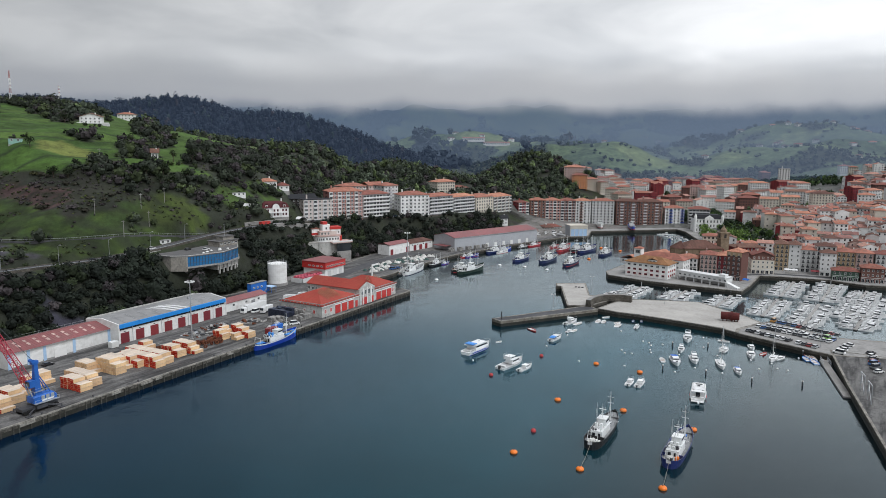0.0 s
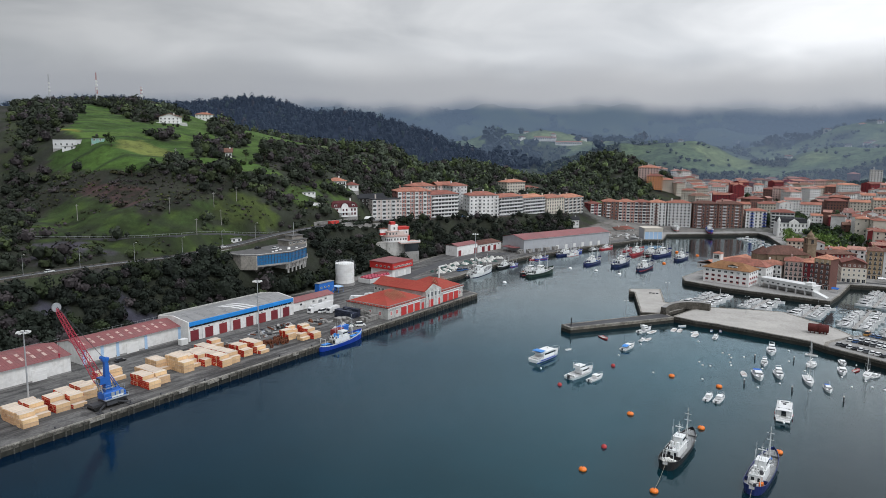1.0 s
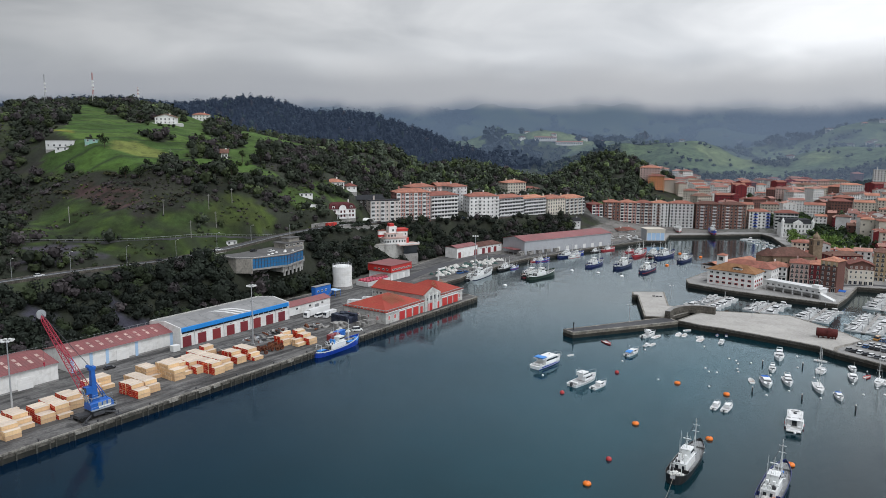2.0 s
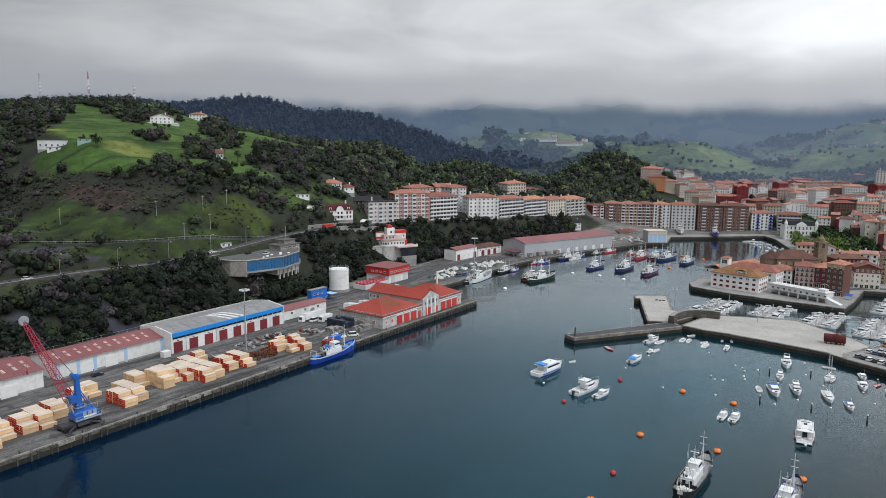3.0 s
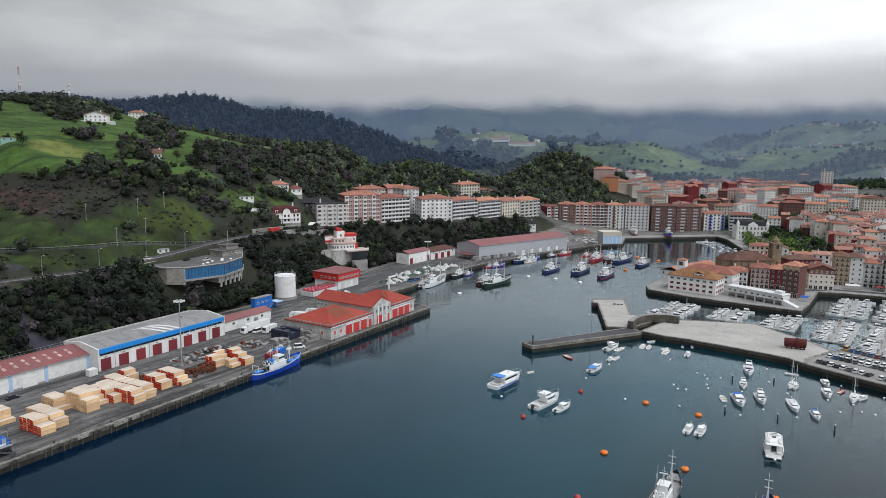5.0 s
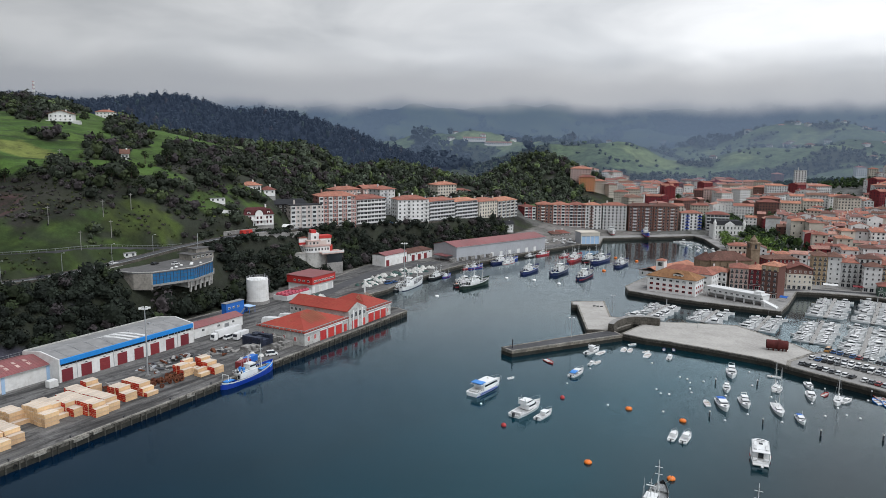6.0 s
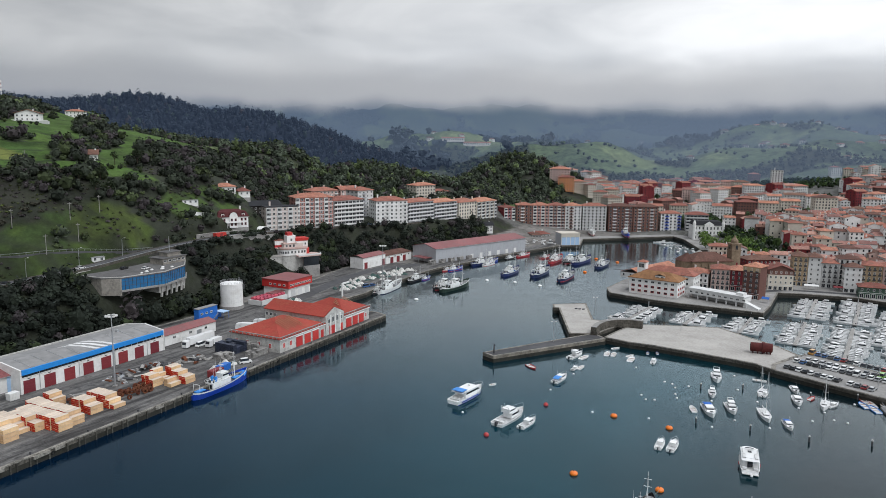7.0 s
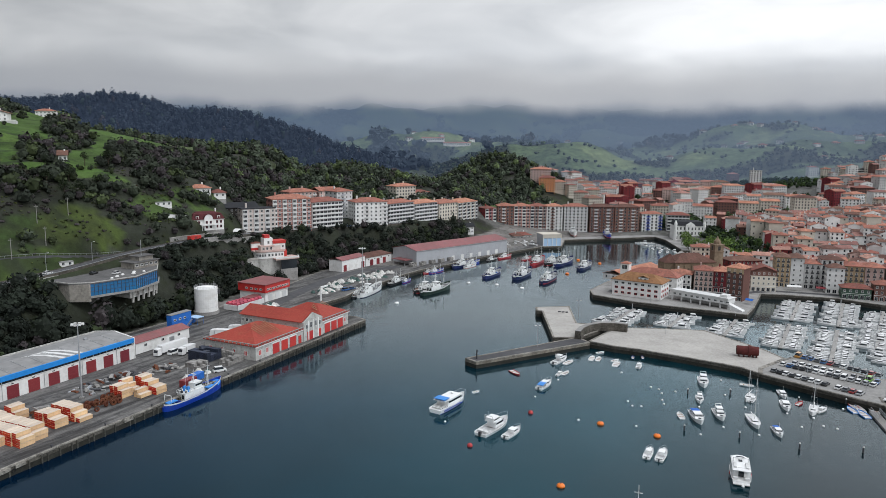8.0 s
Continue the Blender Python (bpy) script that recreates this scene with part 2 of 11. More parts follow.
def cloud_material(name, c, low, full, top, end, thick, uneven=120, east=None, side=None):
    """Cloud or haze painted as glow on a clear sheet, thickening between two heights and thinning again above."""
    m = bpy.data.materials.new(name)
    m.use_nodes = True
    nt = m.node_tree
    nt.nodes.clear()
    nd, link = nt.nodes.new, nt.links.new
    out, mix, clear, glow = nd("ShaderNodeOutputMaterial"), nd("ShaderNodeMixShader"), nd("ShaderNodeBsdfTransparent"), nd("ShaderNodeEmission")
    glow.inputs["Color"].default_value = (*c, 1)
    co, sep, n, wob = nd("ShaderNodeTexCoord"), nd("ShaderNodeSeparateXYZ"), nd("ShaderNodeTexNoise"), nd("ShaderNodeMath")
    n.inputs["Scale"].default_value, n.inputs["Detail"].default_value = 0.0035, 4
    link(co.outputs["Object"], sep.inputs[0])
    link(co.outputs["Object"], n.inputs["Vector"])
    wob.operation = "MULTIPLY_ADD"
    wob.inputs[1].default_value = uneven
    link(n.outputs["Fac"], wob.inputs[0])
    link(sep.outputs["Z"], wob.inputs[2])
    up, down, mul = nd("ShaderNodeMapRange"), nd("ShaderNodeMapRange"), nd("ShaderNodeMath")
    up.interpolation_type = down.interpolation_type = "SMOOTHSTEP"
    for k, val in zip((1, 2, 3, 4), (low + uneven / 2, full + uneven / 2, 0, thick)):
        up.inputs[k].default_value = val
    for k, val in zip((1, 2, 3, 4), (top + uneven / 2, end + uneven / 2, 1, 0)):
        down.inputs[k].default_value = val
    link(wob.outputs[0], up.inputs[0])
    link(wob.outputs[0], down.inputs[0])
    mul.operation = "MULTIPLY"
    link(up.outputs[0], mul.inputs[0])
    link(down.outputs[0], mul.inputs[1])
    if east:                         # glow brightens eastward, painting light from the brighter side of the sky
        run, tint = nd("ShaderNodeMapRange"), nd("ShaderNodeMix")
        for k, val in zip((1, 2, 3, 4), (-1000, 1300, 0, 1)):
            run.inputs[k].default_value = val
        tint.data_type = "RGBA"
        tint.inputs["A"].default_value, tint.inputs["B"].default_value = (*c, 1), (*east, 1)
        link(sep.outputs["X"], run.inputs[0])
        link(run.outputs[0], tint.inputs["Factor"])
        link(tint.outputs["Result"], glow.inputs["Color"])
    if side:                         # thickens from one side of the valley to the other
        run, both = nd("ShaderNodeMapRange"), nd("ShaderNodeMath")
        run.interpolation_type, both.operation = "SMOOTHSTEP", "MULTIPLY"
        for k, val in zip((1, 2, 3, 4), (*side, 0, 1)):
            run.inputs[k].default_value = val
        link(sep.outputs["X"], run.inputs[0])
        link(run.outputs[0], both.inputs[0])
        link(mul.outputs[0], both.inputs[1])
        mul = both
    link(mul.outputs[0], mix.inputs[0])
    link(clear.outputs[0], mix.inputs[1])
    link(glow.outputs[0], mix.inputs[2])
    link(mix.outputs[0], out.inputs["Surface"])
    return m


WATER = water_material()
LAND = mat("turf_and_soil", (0.08, 0.13, 0.03), 0.95, var=0.55, fine=0.45, coarse=0.05, bump=0.9, attribute="cover", dirt=(0.018, 0.022, 0.009), amount=0.55)
for node in LAND.node_tree.nodes:                 # tussocks: rougher, more broken grain than other surfaces
    if node.bl_idname == "ShaderNodeTexNoise" and abs(node.inputs["Scale"].default_value - 0.45) < 0.01:
        node.inputs["Detail"].default_value, node.inputs["Roughness"].default_value = 8, 0.85
LEAF = mat("leaves", (0.05, 0.08, 0.02), 0.8, var=0.25, fine=0.6, coarse=0.05, attribute="cover")
CONCRETE = mat("worn_concrete", (0.27, 0.262, 0.25), 0.9, var=0.2, fine=1.2, coarse=0.06, bump=0.1, dirt=(0.13, 0.125, 0.12), amount=0.6)
APRON = streaked(streaked(mat("stained_quay_apron", (0.125, 0.121, 0.117), 0.82, var=0.34, fine=1.6, coarse=0.10, bump=0.1, dirt=(0.034, 0.033, 0.033), amount=0.85), 59.7, (0.028, 0.027, 0.027), 0.85, 0.03, 0.30, 0.44, 0.60), 52, (0.235, 0.228, 0.215), 0.45, 0.03, 0.22)
COPING = mat("stained_coping_stone", (0.22, 0.205, 0.18), 0.9, var=0.5, fine=2.2, coarse=0.2, bump=0.4, dirt=(0.05, 0.046, 0.04), amount=0.8)
PALE = mat("pale_paving", (0.37, 0.352, 0.325), 0.9, var=0.18, fine=1.2, coarse=0.06, dirt=(0.27, 0.26, 0.24), amount=0.5)
OLDWALL = mat("streaked_old_render", (0.45, 0.44, 0.415), 0.85, var=0.18, fine=1.2, coarse=0.2, dirt=(0.16, 0.155, 0.14), amount=0.65)
ASPHALT = mat("asphalt", (0.075, 0.075, 0.078), 0.9, var=0.25, fine=0.4, coarse=0.04)
WALL_STONE = mat("quay_wall_stone", (0.095, 0.086, 0.073), 0.9, var=0.55, fine=1.6, coarse=0.25, bump=0.6, dirt=(0.035, 0.034, 0.03), amount=0.9)
TIDE = mat("weed_darkened_stone", (0.030, 0.029, 0.024), 0.7, var=0.4, fine=0.9, coarse=0.1, bump=0.5)
PIERSTONE = mat("weathered_pier_masonry", (0.20, 0.178, 0.148), 0.9, var=0.4, fine=1.4, coarse=0.2, bump=0.5, dirt=(0.09, 0.08, 0.065), amount=0.75)
WHITE = mat("white_render", (0.74, 0.735, 0.715), 0.8, var=0.08, fine=0.5, coarse=0.07, dirt=(0.45, 0.43, 0.39), amount=0.45)
DOCKWALL = streaked(mat("white_dock_wall", (0.69, 0.685, 0.665), 0.85, var=0.10, fine=0.8, coarse=0.12, dirt=(0.42, 0.40, 0.37), amount=0.4), 0, (0.40, 0.38, 0.34), 0.28, 0.5, 0.06)
OFFWHITE = mat("grey_white_render", (0.60, 0.60, 0.59), 0.85, var=0.1, fine=0.5, coarse=0.08, rnd=0.12, dirt=(0.36, 0.35, 0.33), amount=0.4, island=True)
CREAM = mat("cream_render", (0.57, 0.525, 0.45), 0.85, var=0.1, fine=0.5, coarse=0.08, rnd=0.12, dirt=(0.38, 0.33, 0.25), amount=0.35, island=True)
OCHRE = mat("ochre_render", (0.40, 0.30, 0.19), 0.85, var=0.1, rnd=0.1, dirt=(0.33, 0.23, 0.12), amount=0.3, island=True)
BRICK = mat("brown_brick_facing", (0.17, 0.088, 0.072), 0.85, var=0.15, rnd=0.15, dirt=(0.13, 0.08, 0.06), amount=0.3, island=True)
REDBRICK = mat("red_brick_facing", (0.34, 0.17, 0.145), 0.85, var=0.12, rnd=0.15, dirt=(0.2, 0.1, 0.08), amount=0.3, island=True)
MAROON = mat("maroon_paint", (0.20, 0.035, 0.04), 0.7, var=0.12, rnd=0.1, island=True)
PINK = mat("pink_render", (0.54, 0.40, 0.36), 0.85, var=0.1, rnd=0.1, dirt=(0.38, 0.22, 0.18), amount=0.3, island=True)
PALEPINK = mat("pale_pink_render", (0.56, 0.49, 0.45), 0.85, var=0.1, dirt=(0.38, 0.32, 0.29), amount=0.35)
DARKTIMBER = mat("dark_boarding", (0.05, 0.045, 0.042), 0.85, var=0.25)
ORANGE_WALL = mat("orange_render", (0.60, 0.24, 0.10), 0.85, var=0.1, rnd=0.1)
GREYWALL = mat("grey_cladding", (0.36, 0.37, 0.39), 0.6, var=0.06, fine=0.6, coarse=0.05, dirt=(0.27, 0.27, 0.28), amount=0.4)
TILE = mat("clay_roof_tiles", (0.30, 0.127, 0.090), 0.88, var=0.34, fine=0.9, coarse=0.16, bump=0.5, rnd=0.42, dirt=(0.15, 0.095, 0.078), amount=0.65, island=True)
PALETILE = mat("faded_pink_roof_tiles", (0.30, 0.158, 0.128), 0.88, var=0.34, fine=0.9, coarse=0.16, bump=0.5, rnd=0.38, dirt=(0.17, 0.12, 0.105), amount=0.65, island=True)
OCHRETILE = mat("lichened_ochre_tiles", (0.24, 0.125, 0.06), 0.85, var=0.3, fine=0.9, coarse=0.14, bump=0.5, dirt=(0.17, 0.075, 0.045), amount=0.6)
DARKTILE = mat("weathered_brown_tiles", (0.145, 0.078, 0.060), 0.9, var=0.3, fine=0.9, coarse=0.16, bump=0.5, rnd=0.35, dirt=(0.085, 0.06, 0.045), amount=0.5, island=True)
SLATE = mat("slate_roof", (0.026, 0.027, 0.030), 0.85, var=0.25, rnd=0.1)
REDROOF = mat("faded_red_sheet_roof", (0.205, 0.066, 0.066), 0.65, var=0.18, fine=0.8, coarse=0.06, dirt=(0.15, 0.085, 0.08), amount=0.55)
FRESHRED = mat("bright_red_tiles", (0.29, 0.050, 0.036), 0.7, var=0.16, fine=1.0, coarse=0.08, bump=0.4, dirt=(0.26, 0.09, 0.05), amount=0.5)
ROOFDECK = mat("grey_roof_deck", (0.115, 0.112, 0.110), 0.85, var=0.25, fine=0.6, coarse=0.1, dirt=(0.06, 0.06, 0.06), amount=0.6)
STAINED = mat("stained_beige_concrete", (0.27, 0.25, 0.22), 0.9, var=0.25, fine=1.0, coarse=0.15, dirt=(0.10, 0.095, 0.085), amount=0.7)
MAROONROOF = mat("maroon_roof_tiles", (0.082, 0.024, 0.026), 0.85, var=0.25, fine=1.0, coarse=0.2, bump=0.4, dirt=(0.05, 0.022, 0.02), amount=0.5)
RUSTTILE = mat("rust_brown_worn_tiles", (0.24, 0.12, 0.07), 0.85, var=0.3, fine=1.2, coarse=0.3)
GREYROOF = mat("grey_felt_roof", (0.235, 0.233, 0.23), 0.85, var=0.16, fine=0.4, coarse=0.05, dirt=(0.15, 0.15, 0.15), amount=0.6)
REDPAINT = mat("red_paint", (0.45, 0.03, 0.025), 0.5, var=0.12, rnd=0.1)
DEEPRED = mat("dark_red_door_paint", (0.20, 0.025, 0.03), 0.55, var=0.15, rnd=0.2)
FASCIA = mat("bright_blue_sheet", (0.015, 0.22, 0.60), 0.45, var=0.1)
BLUEPAINT = mat("blue_paint", (0.02, 0.14, 0.50), 0.45, var=0.12)
HULLBLUE = mat("blue_hull_paint", (0.008, 0.045, 0.34), 0.35, var=0.15, dirt=(0.06, 0.09, 0.2), amount=0.3)
NAVY = mat("navy_hull_paint", (0.012, 0.022, 0.095), 0.35, var=0.15, rnd=0.3)
BLACKHULL = mat("black_hull_paint", (0.014, 0.014, 0.016), 0.4, var=0.2, dirt=(0.05, 0.035, 0.025), amount=0.4)
REDHULL = mat("red_hull_paint", (0.40, 0.03, 0.04), 0.4, var=0.15)
GREENHULL = mat("dark_green_hull_paint", (0.012, 0.03, 0.02), 0.4, var=0.15)
GELCOAT = mat("white_gelcoat", (0.76, 0.76, 0.75), 0.25, var=0.05, coat=0.3, rnd=0.05)
WORKDECK = mat("worn_grey_deck", (0.24, 0.245, 0.245), 0.8, var=0.25, fine=1.5, coarse=0.4, dirt=(0.11, 0.10, 0.09), amount=0.5)
DECK = mat("pale_grey_deck", (0.60, 0.60, 0.59), 0.7, var=0.14, fine=1.2, coarse=0.3, dirt=(0.28, 0.27, 0.25), amount=0.4)
COCKPIT = mat("grey_cockpit_floor", (0.58, 0.585, 0.585), 0.7, var=0.3, fine=1.2, coarse=0.5, rnd=0.2, dirt=(0.16, 0.15, 0.14), amount=0.6)
SHIPWHITE = mat("white_ship_paint", (0.70, 0.71, 0.70), 0.4, var=0.08, fine=1.0, coarse=0.3, dirt=(0.42, 0.36, 0.30), amount=0.35)
GLASS_DARK = mat("dark_window_glass", (0.02, 0.024, 0.03), 0.12, var=0.2, rnd=0.3)
GLASS_BLUE = mat("blue_curtain_glass", (0.02, 0.14, 0.30), 0.08, var=0.12, fine=0.4, coarse=0.1)
FRAME = mat("white_window_frame", (0.66, 0.66, 0.64), 0.6, var=0.05)
STEEL = mat("galvanised_steel", (0.42, 0.43, 0.44), 0.5, metal=0.6, var=0.1)
DARKSTEEL = mat("dark_steel", (0.06, 0.06, 0.065), 0.6, metal=0.3, var=0.2)
RUST = mat("rusted_iron", (0.12, 0.045, 0.025), 0.85, var=0.35, fine=2.0, coarse=0.4, rnd=0.2)
CORTEN = mat("oxidised_red_steel", (0.09, 0.022, 0.02), 0.7, var=0.3, fine=1.0, coarse=0.2, bump=0.2)
TIMBER = mat("sawn_pine", (0.66, 0.45, 0.26), 0.8, var=0.14, fine=1.2, coarse=0.3, rnd=0.16)
TIMBER_END = mat("red_painted_board_ends", (0.50, 0.04, 0.02), 0.75, var=0.14, rnd=0.15)
TIMBER_TOP = mat("weathered_board_tops", (0.58, 0.49, 0.40), 0.85, var=0.16, fine=1.5, coarse=0.4, rnd=0.12)
RUBBER = mat("tyre_rubber", (0.02, 0.02, 0.02), 0.85, var=0.2)
BUOY = mat("orange_buoy_plastic", (0.75, 0.17, 0.01), 0.45, var=0.1, dirt=(0.45, 0.12, 0.03), amount=0.3)
BUOYRED = mat("red_buoy_plastic", (0.40, 0.03, 0.03), 0.5, var=0.1)
ROPE = mat("mooring_rope", (0.22, 0.20, 0.16), 0.95, var=0.2)
CANVAS = mat("blue_canvas", (0.03, 0.12, 0.42), 0.8, var=0.1)
LIGHTBLUE = mat("pale_blue_panel", (0.35, 0.50, 0.68), 0.6, var=0.08)
PALLET = mat("grey_pallet_wood", (0.27, 0.26, 0.245), 0.9, var=0.25, rnd=0.25)
CRATE = mat("dark_blue_crate_plastic", (0.025, 0.032, 0.055), 0.6, var=0.2, rnd=0.25)
NET = mat("fishing_net", (0.06, 0.10, 0.09), 0.95, var=0.4, fine=2.5, coarse=0.5, bump=0.8)
LAMP_WHITE = mat("lamp_housing", (0.6, 0.6, 0.58), 0.5, var=0.05)
BARK = mat("bark", (0.07, 0.055, 0.04), 0.95, var=0.3)
CAR_PAINTS = [mat("car_paint_" + n, c, 0.3, var=0.05, coat=0.6) for n, c in (
    ("white", (0.7, 0.7, 0.69)), ("silver", (0.38, 0.39, 0.40)), ("black", (0.015, 0.015, 0.017)), ("blue", (0.03, 0.10, 0.26)),
    ("red", (0.26, 0.02, 0.02)), ("grey", (0.10, 0.105, 0.11)), ("green", (0.15, 0.36, 0.03)), ("orange", (0.42, 0.20, 0.04)))]
# ---- the lie of the land ----
QO, QU, QV = (-136.5, 192.6), (0.504, 0.864), (-0.864, 0.504)   # west quay: corner, along, inland


def quay_xy(u, v):
    return QO[0] + QU[0] * u + QV[0] * v, QO[1] + QU[1] * u + QV[1] * v


def ease(x, a, b):
    s = np.clip((np.asarray(x, float) - a) / (b - a), 0, 1)
    return s * s * (3 - 2 * s)


SHORE = [(-420, -293), (-288, -67), (-7.8, 413), (-8.9, 420), (-41, 436.5), (-20, 466.5), (-12.5, 487), (1.5, 508.5), (12, 528),
         (24, 546), (42, 564.5), (66, 592), (96, 622), (133, 655), (150, 657), (162, 695), (252, 715), (254, 695), (243, 633), (206, 578),
         (139, 502), (122, 477), (121, 467), (153, 438), (174, 425), (187, 416), (221, 466), (234, 463), (259, 453),
         (274, 436), (360, 420), (330, 330), (187, 314), (173, 298), (155, 252), (134, 196), (59, 0), (20, -100), (-60, -300)]
# east, north, half-width across, half-width along, height, turn
HILLS = [(-490, 1360, 280, 170, 106, -14), (-200, 1300, 130, 120, 40, -20), (182, 1110, 96, 110, 52, 0), (40, 1900, 420, 330, 62, 10),
         (190, 1850, 210, 160, 26, 0), (640, 2250, 330, 210, 52, -20), (1150, 1750, 420, 330, 70, 0), (670, 1800, 90, 100, 10, 0),
         (760, 1500, 240, 160, 24, 10), (-600, 3100, 900, 500, 160, 0), (500, 3400, 800, 420, 150, 0), (1900, 3000, 1000, 600, 190, 0),
         (1250, 950, 420, 400, 70, 0), (-30, 900, 130, 150, 44, 0), (60, 800, 70, 60, 16, 0),
         (378, 1610, 140, 135, 64, 0), (850, 1755, 150, 140, 40, 0), (-95, 1290, 110, 100, 44, -8)]


def shore_distance(x, y):
    """Metres inland of the water's edge, negative over the water."""
    x, y = np.asarray(x, float), np.asarray(y, float)
    best, inside = np.full(x.shape, 1e9), np.zeros(x.shape, bool)
    for (ax, ay), (bx, by) in zip(SHORE, SHORE[1:] + SHORE[:1]):
        dx, dy = bx - ax, by - ay
        s = np.clip(((x - ax) * dx + (y - ay) * dy) / (dx * dx + dy * dy), 0, 1)
        best = np.minimum(best, np.hypot(x - ax - s * dx, y - ay - s * dy))
        if ay != by:
            inside ^= ((ay > y) != (by > y)) & (x < ax + (y - ay) * dx / dy)
    return np.where(inside, -best, best)


def height(x, y):
    x, y = np.asarray(x, float), np.asarray(y, float)
    u = (x - QO[0]) * QU[0] + (y - QO[1]) * QU[1]
    v = (x - QO[0]) * QV[0] + (y - QO[1]) * QV[1]
    foot = np.interp(u, [-400, 235, 265, 400, 480, 560, 900], [82, 82, 94, 94, 74, 62, 40])
    shelf = np.interp(u, [-400, 60, 170, 260, 310, 380, 480, 590, 640], [15, 19, 22, 24, 22, 27, 20, 7, 2])
    cliff = shelf * ease(v, foot, foot + 28)
    w = v - 75 * ease(u, 300, 420) - 0.55 * np.maximum(0, u - 420)
    gain = np.interp(u, [-300, 60, 125, 185], [0.3, 0.3, 0.36, 1.0])
    gain = gain + (1 - gain) * ease(w, 240, 430)
    top = np.interp(w, [116, 165, 263, 450, 900], [0, 39, 62, 85, 101])
    fade = 1 - 0.72 * ease(u, 560, 900)
    hill = cliff + gain * top * fade
    plain = 2.5 + (0.06 * np.clip(x - 210, 0, 330) + 0.13 * np.clip(x - 520, 0, 300)) * ease(y, 470, 620) * (1 - 0.55 * ease(y, 900, 1300))
    plain = plain + 24 * ease(y, 1250, 2400)
    z = np.maximum(plain, hill + 2.5)
    for hx, hy, sx, sy, up, turn in HILLS:
        a = math.radians(turn)
        p, q = (x - hx) * math.cos(a) + (y - hy) * math.sin(a), -(x - hx) * math.sin(a) + (y - hy) * math.cos(a)
        z = z + up * np.exp(-(p / sx) ** 2 - (q / sy) ** 2)
    far = np.hypot(x, y - 100)
    z = z + ease(far, 350, 1200) * (9 * np.sin(x / 61 + y / 97) + 6 * np.sin(x / 37 - y / 53 + 1)) * ease(z, 15, 60)
    d = shore_distance(x, y)
    return np.where(d < 14, -9 + (np.minimum(z, 2.5) + 9) * ease(d, 1, 13), z)

# ---- shaping tools ----


class Shape:
    """Gathers solids into one mesh."""

    def __init__(self):
        self.v, self.f = [], []

    def add(self, vs, fs):
        n = len(self.v)
        self.v += [tuple(p) for p in vs]
        self.f += [tuple(i + n for i in f) for f in fs]
        return self

    def box(self, x0, y0, z0, x1, y1, z1):
        return self.prism([(x0, y0), (x1, y0), (x1, y1), (x0, y1)], z0, z1)

    def prism(self, poly, z0, z1):
        n = len(poly)
        area = sum(a[0] * b[1] - b[0] * a[1] for a, b in zip(poly, poly[1:] + poly[:1]))
        poly = poly if area > 0 else poly[::-1]
        vs = [(x, y, z0) for x, y in poly] + [(x, y, z1) for x, y in poly]
        fs = [tuple(range(n - 1, -1, -1)), tuple(range(n, 2 * n))] + [(i, (i + 1) % n, n + (i + 1) % n, n + i) for i in range(n)]
        return self.add(vs, fs)

    def rod(self, p, q, r, n=6, r2=None):
        p, q = Vector(p), Vector(q)
        d = (q - p).normalized()
        a = d.orthogonal().normalized()
        b = d.cross(a)
        r2 = r if r2 is None else r2
        ring = [a * math.cos(i * math.tau / n) + b * math.sin(i * math.tau / n) for i in range(n)]
        vs = [p + k * r for k in ring] + [q + k * r2 for k in ring]
        fs = [tuple(range(n - 1, -1, -1)), tuple(range(n, 2 * n))] + [(i, (i + 1) % n, n + (i + 1) % n, n + i) for i in range(n)]
        return self.add(vs, fs)

    def loft(self, rings, closed=True):
        n, vs, fs = len(rings[0]), [p for r in rings for p in r], []
        for k in range(len(rings) - 1):
            for i in range(n if closed else n - 1):
                j = (i + 1) % n
                fs.append((k * n + i, k * n + j, (k + 1) * n + j, (k + 1) * n + i))
        if closed:
            fs += [tuple(range(n - 1, -1, -1)), tuple(range((len(rings) - 1) * n, len(rings) * n))]
        return self.add(vs, fs)

    def gable(self, x0, y0, x1, y1, z, rise, t=0.25, along="x"):
        """A pitched roof slab over a rectangle, its ridge along x or y."""
        if along == "x":
            m = (y0 + y1) / 2
            sec = [(y0, z), (y0, z + t), (m, z + rise + t), (y1, z + t), (y1, z), (m, z + rise)]
            return self.loft([[(x, a, b) for a, b in sec] for x in (x0, x1)])
        m = (x0 + x1) / 2
        sec = [(x0, z), (x0, z + t), (m, z + rise + t), (x1, z + t), (x1, z), (m, z + rise)]
        return self.loft([[(a, y, b) for a, b in sec] for y in (y1, y0)])

    def hip(self, x0, y0, x1, y1, z, rise, t=0.25):
        w, d = x1 - x0, y1 - y0
        k = min(w, d) / 2 * 0.98
        vs = [(x0, y0, z), (x1, y0, z), (x1, y1, z), (x0, y1, z), (x0, y0, z + t), (x1, y0, z + t), (x1, y1, z + t), (x0, y1, z + t)]
        if w >= d:
            vs += [(x0 + k, (y0 + y1) / 2, z + rise), (x1 - k, (y0 + y1) / 2, z + rise)]
            fs = [(4, 5, 9, 8), (5, 6, 9), (6, 7, 8, 9), (7, 4, 8)]
        else:
            vs += [((x0 + x1) / 2, y0 + k, z + rise), ((x0 + x1) / 2, y1 - k, z + rise)]
            fs = [(4, 5, 8), (5, 6, 9, 8), (6, 7, 9), (7, 4, 8, 9)]
        return self.add(vs, [(3, 2, 1, 0), (0, 1, 5, 4), (1, 2, 6, 5), (2, 3, 7, 6), (3, 0, 4, 7)] + fs)

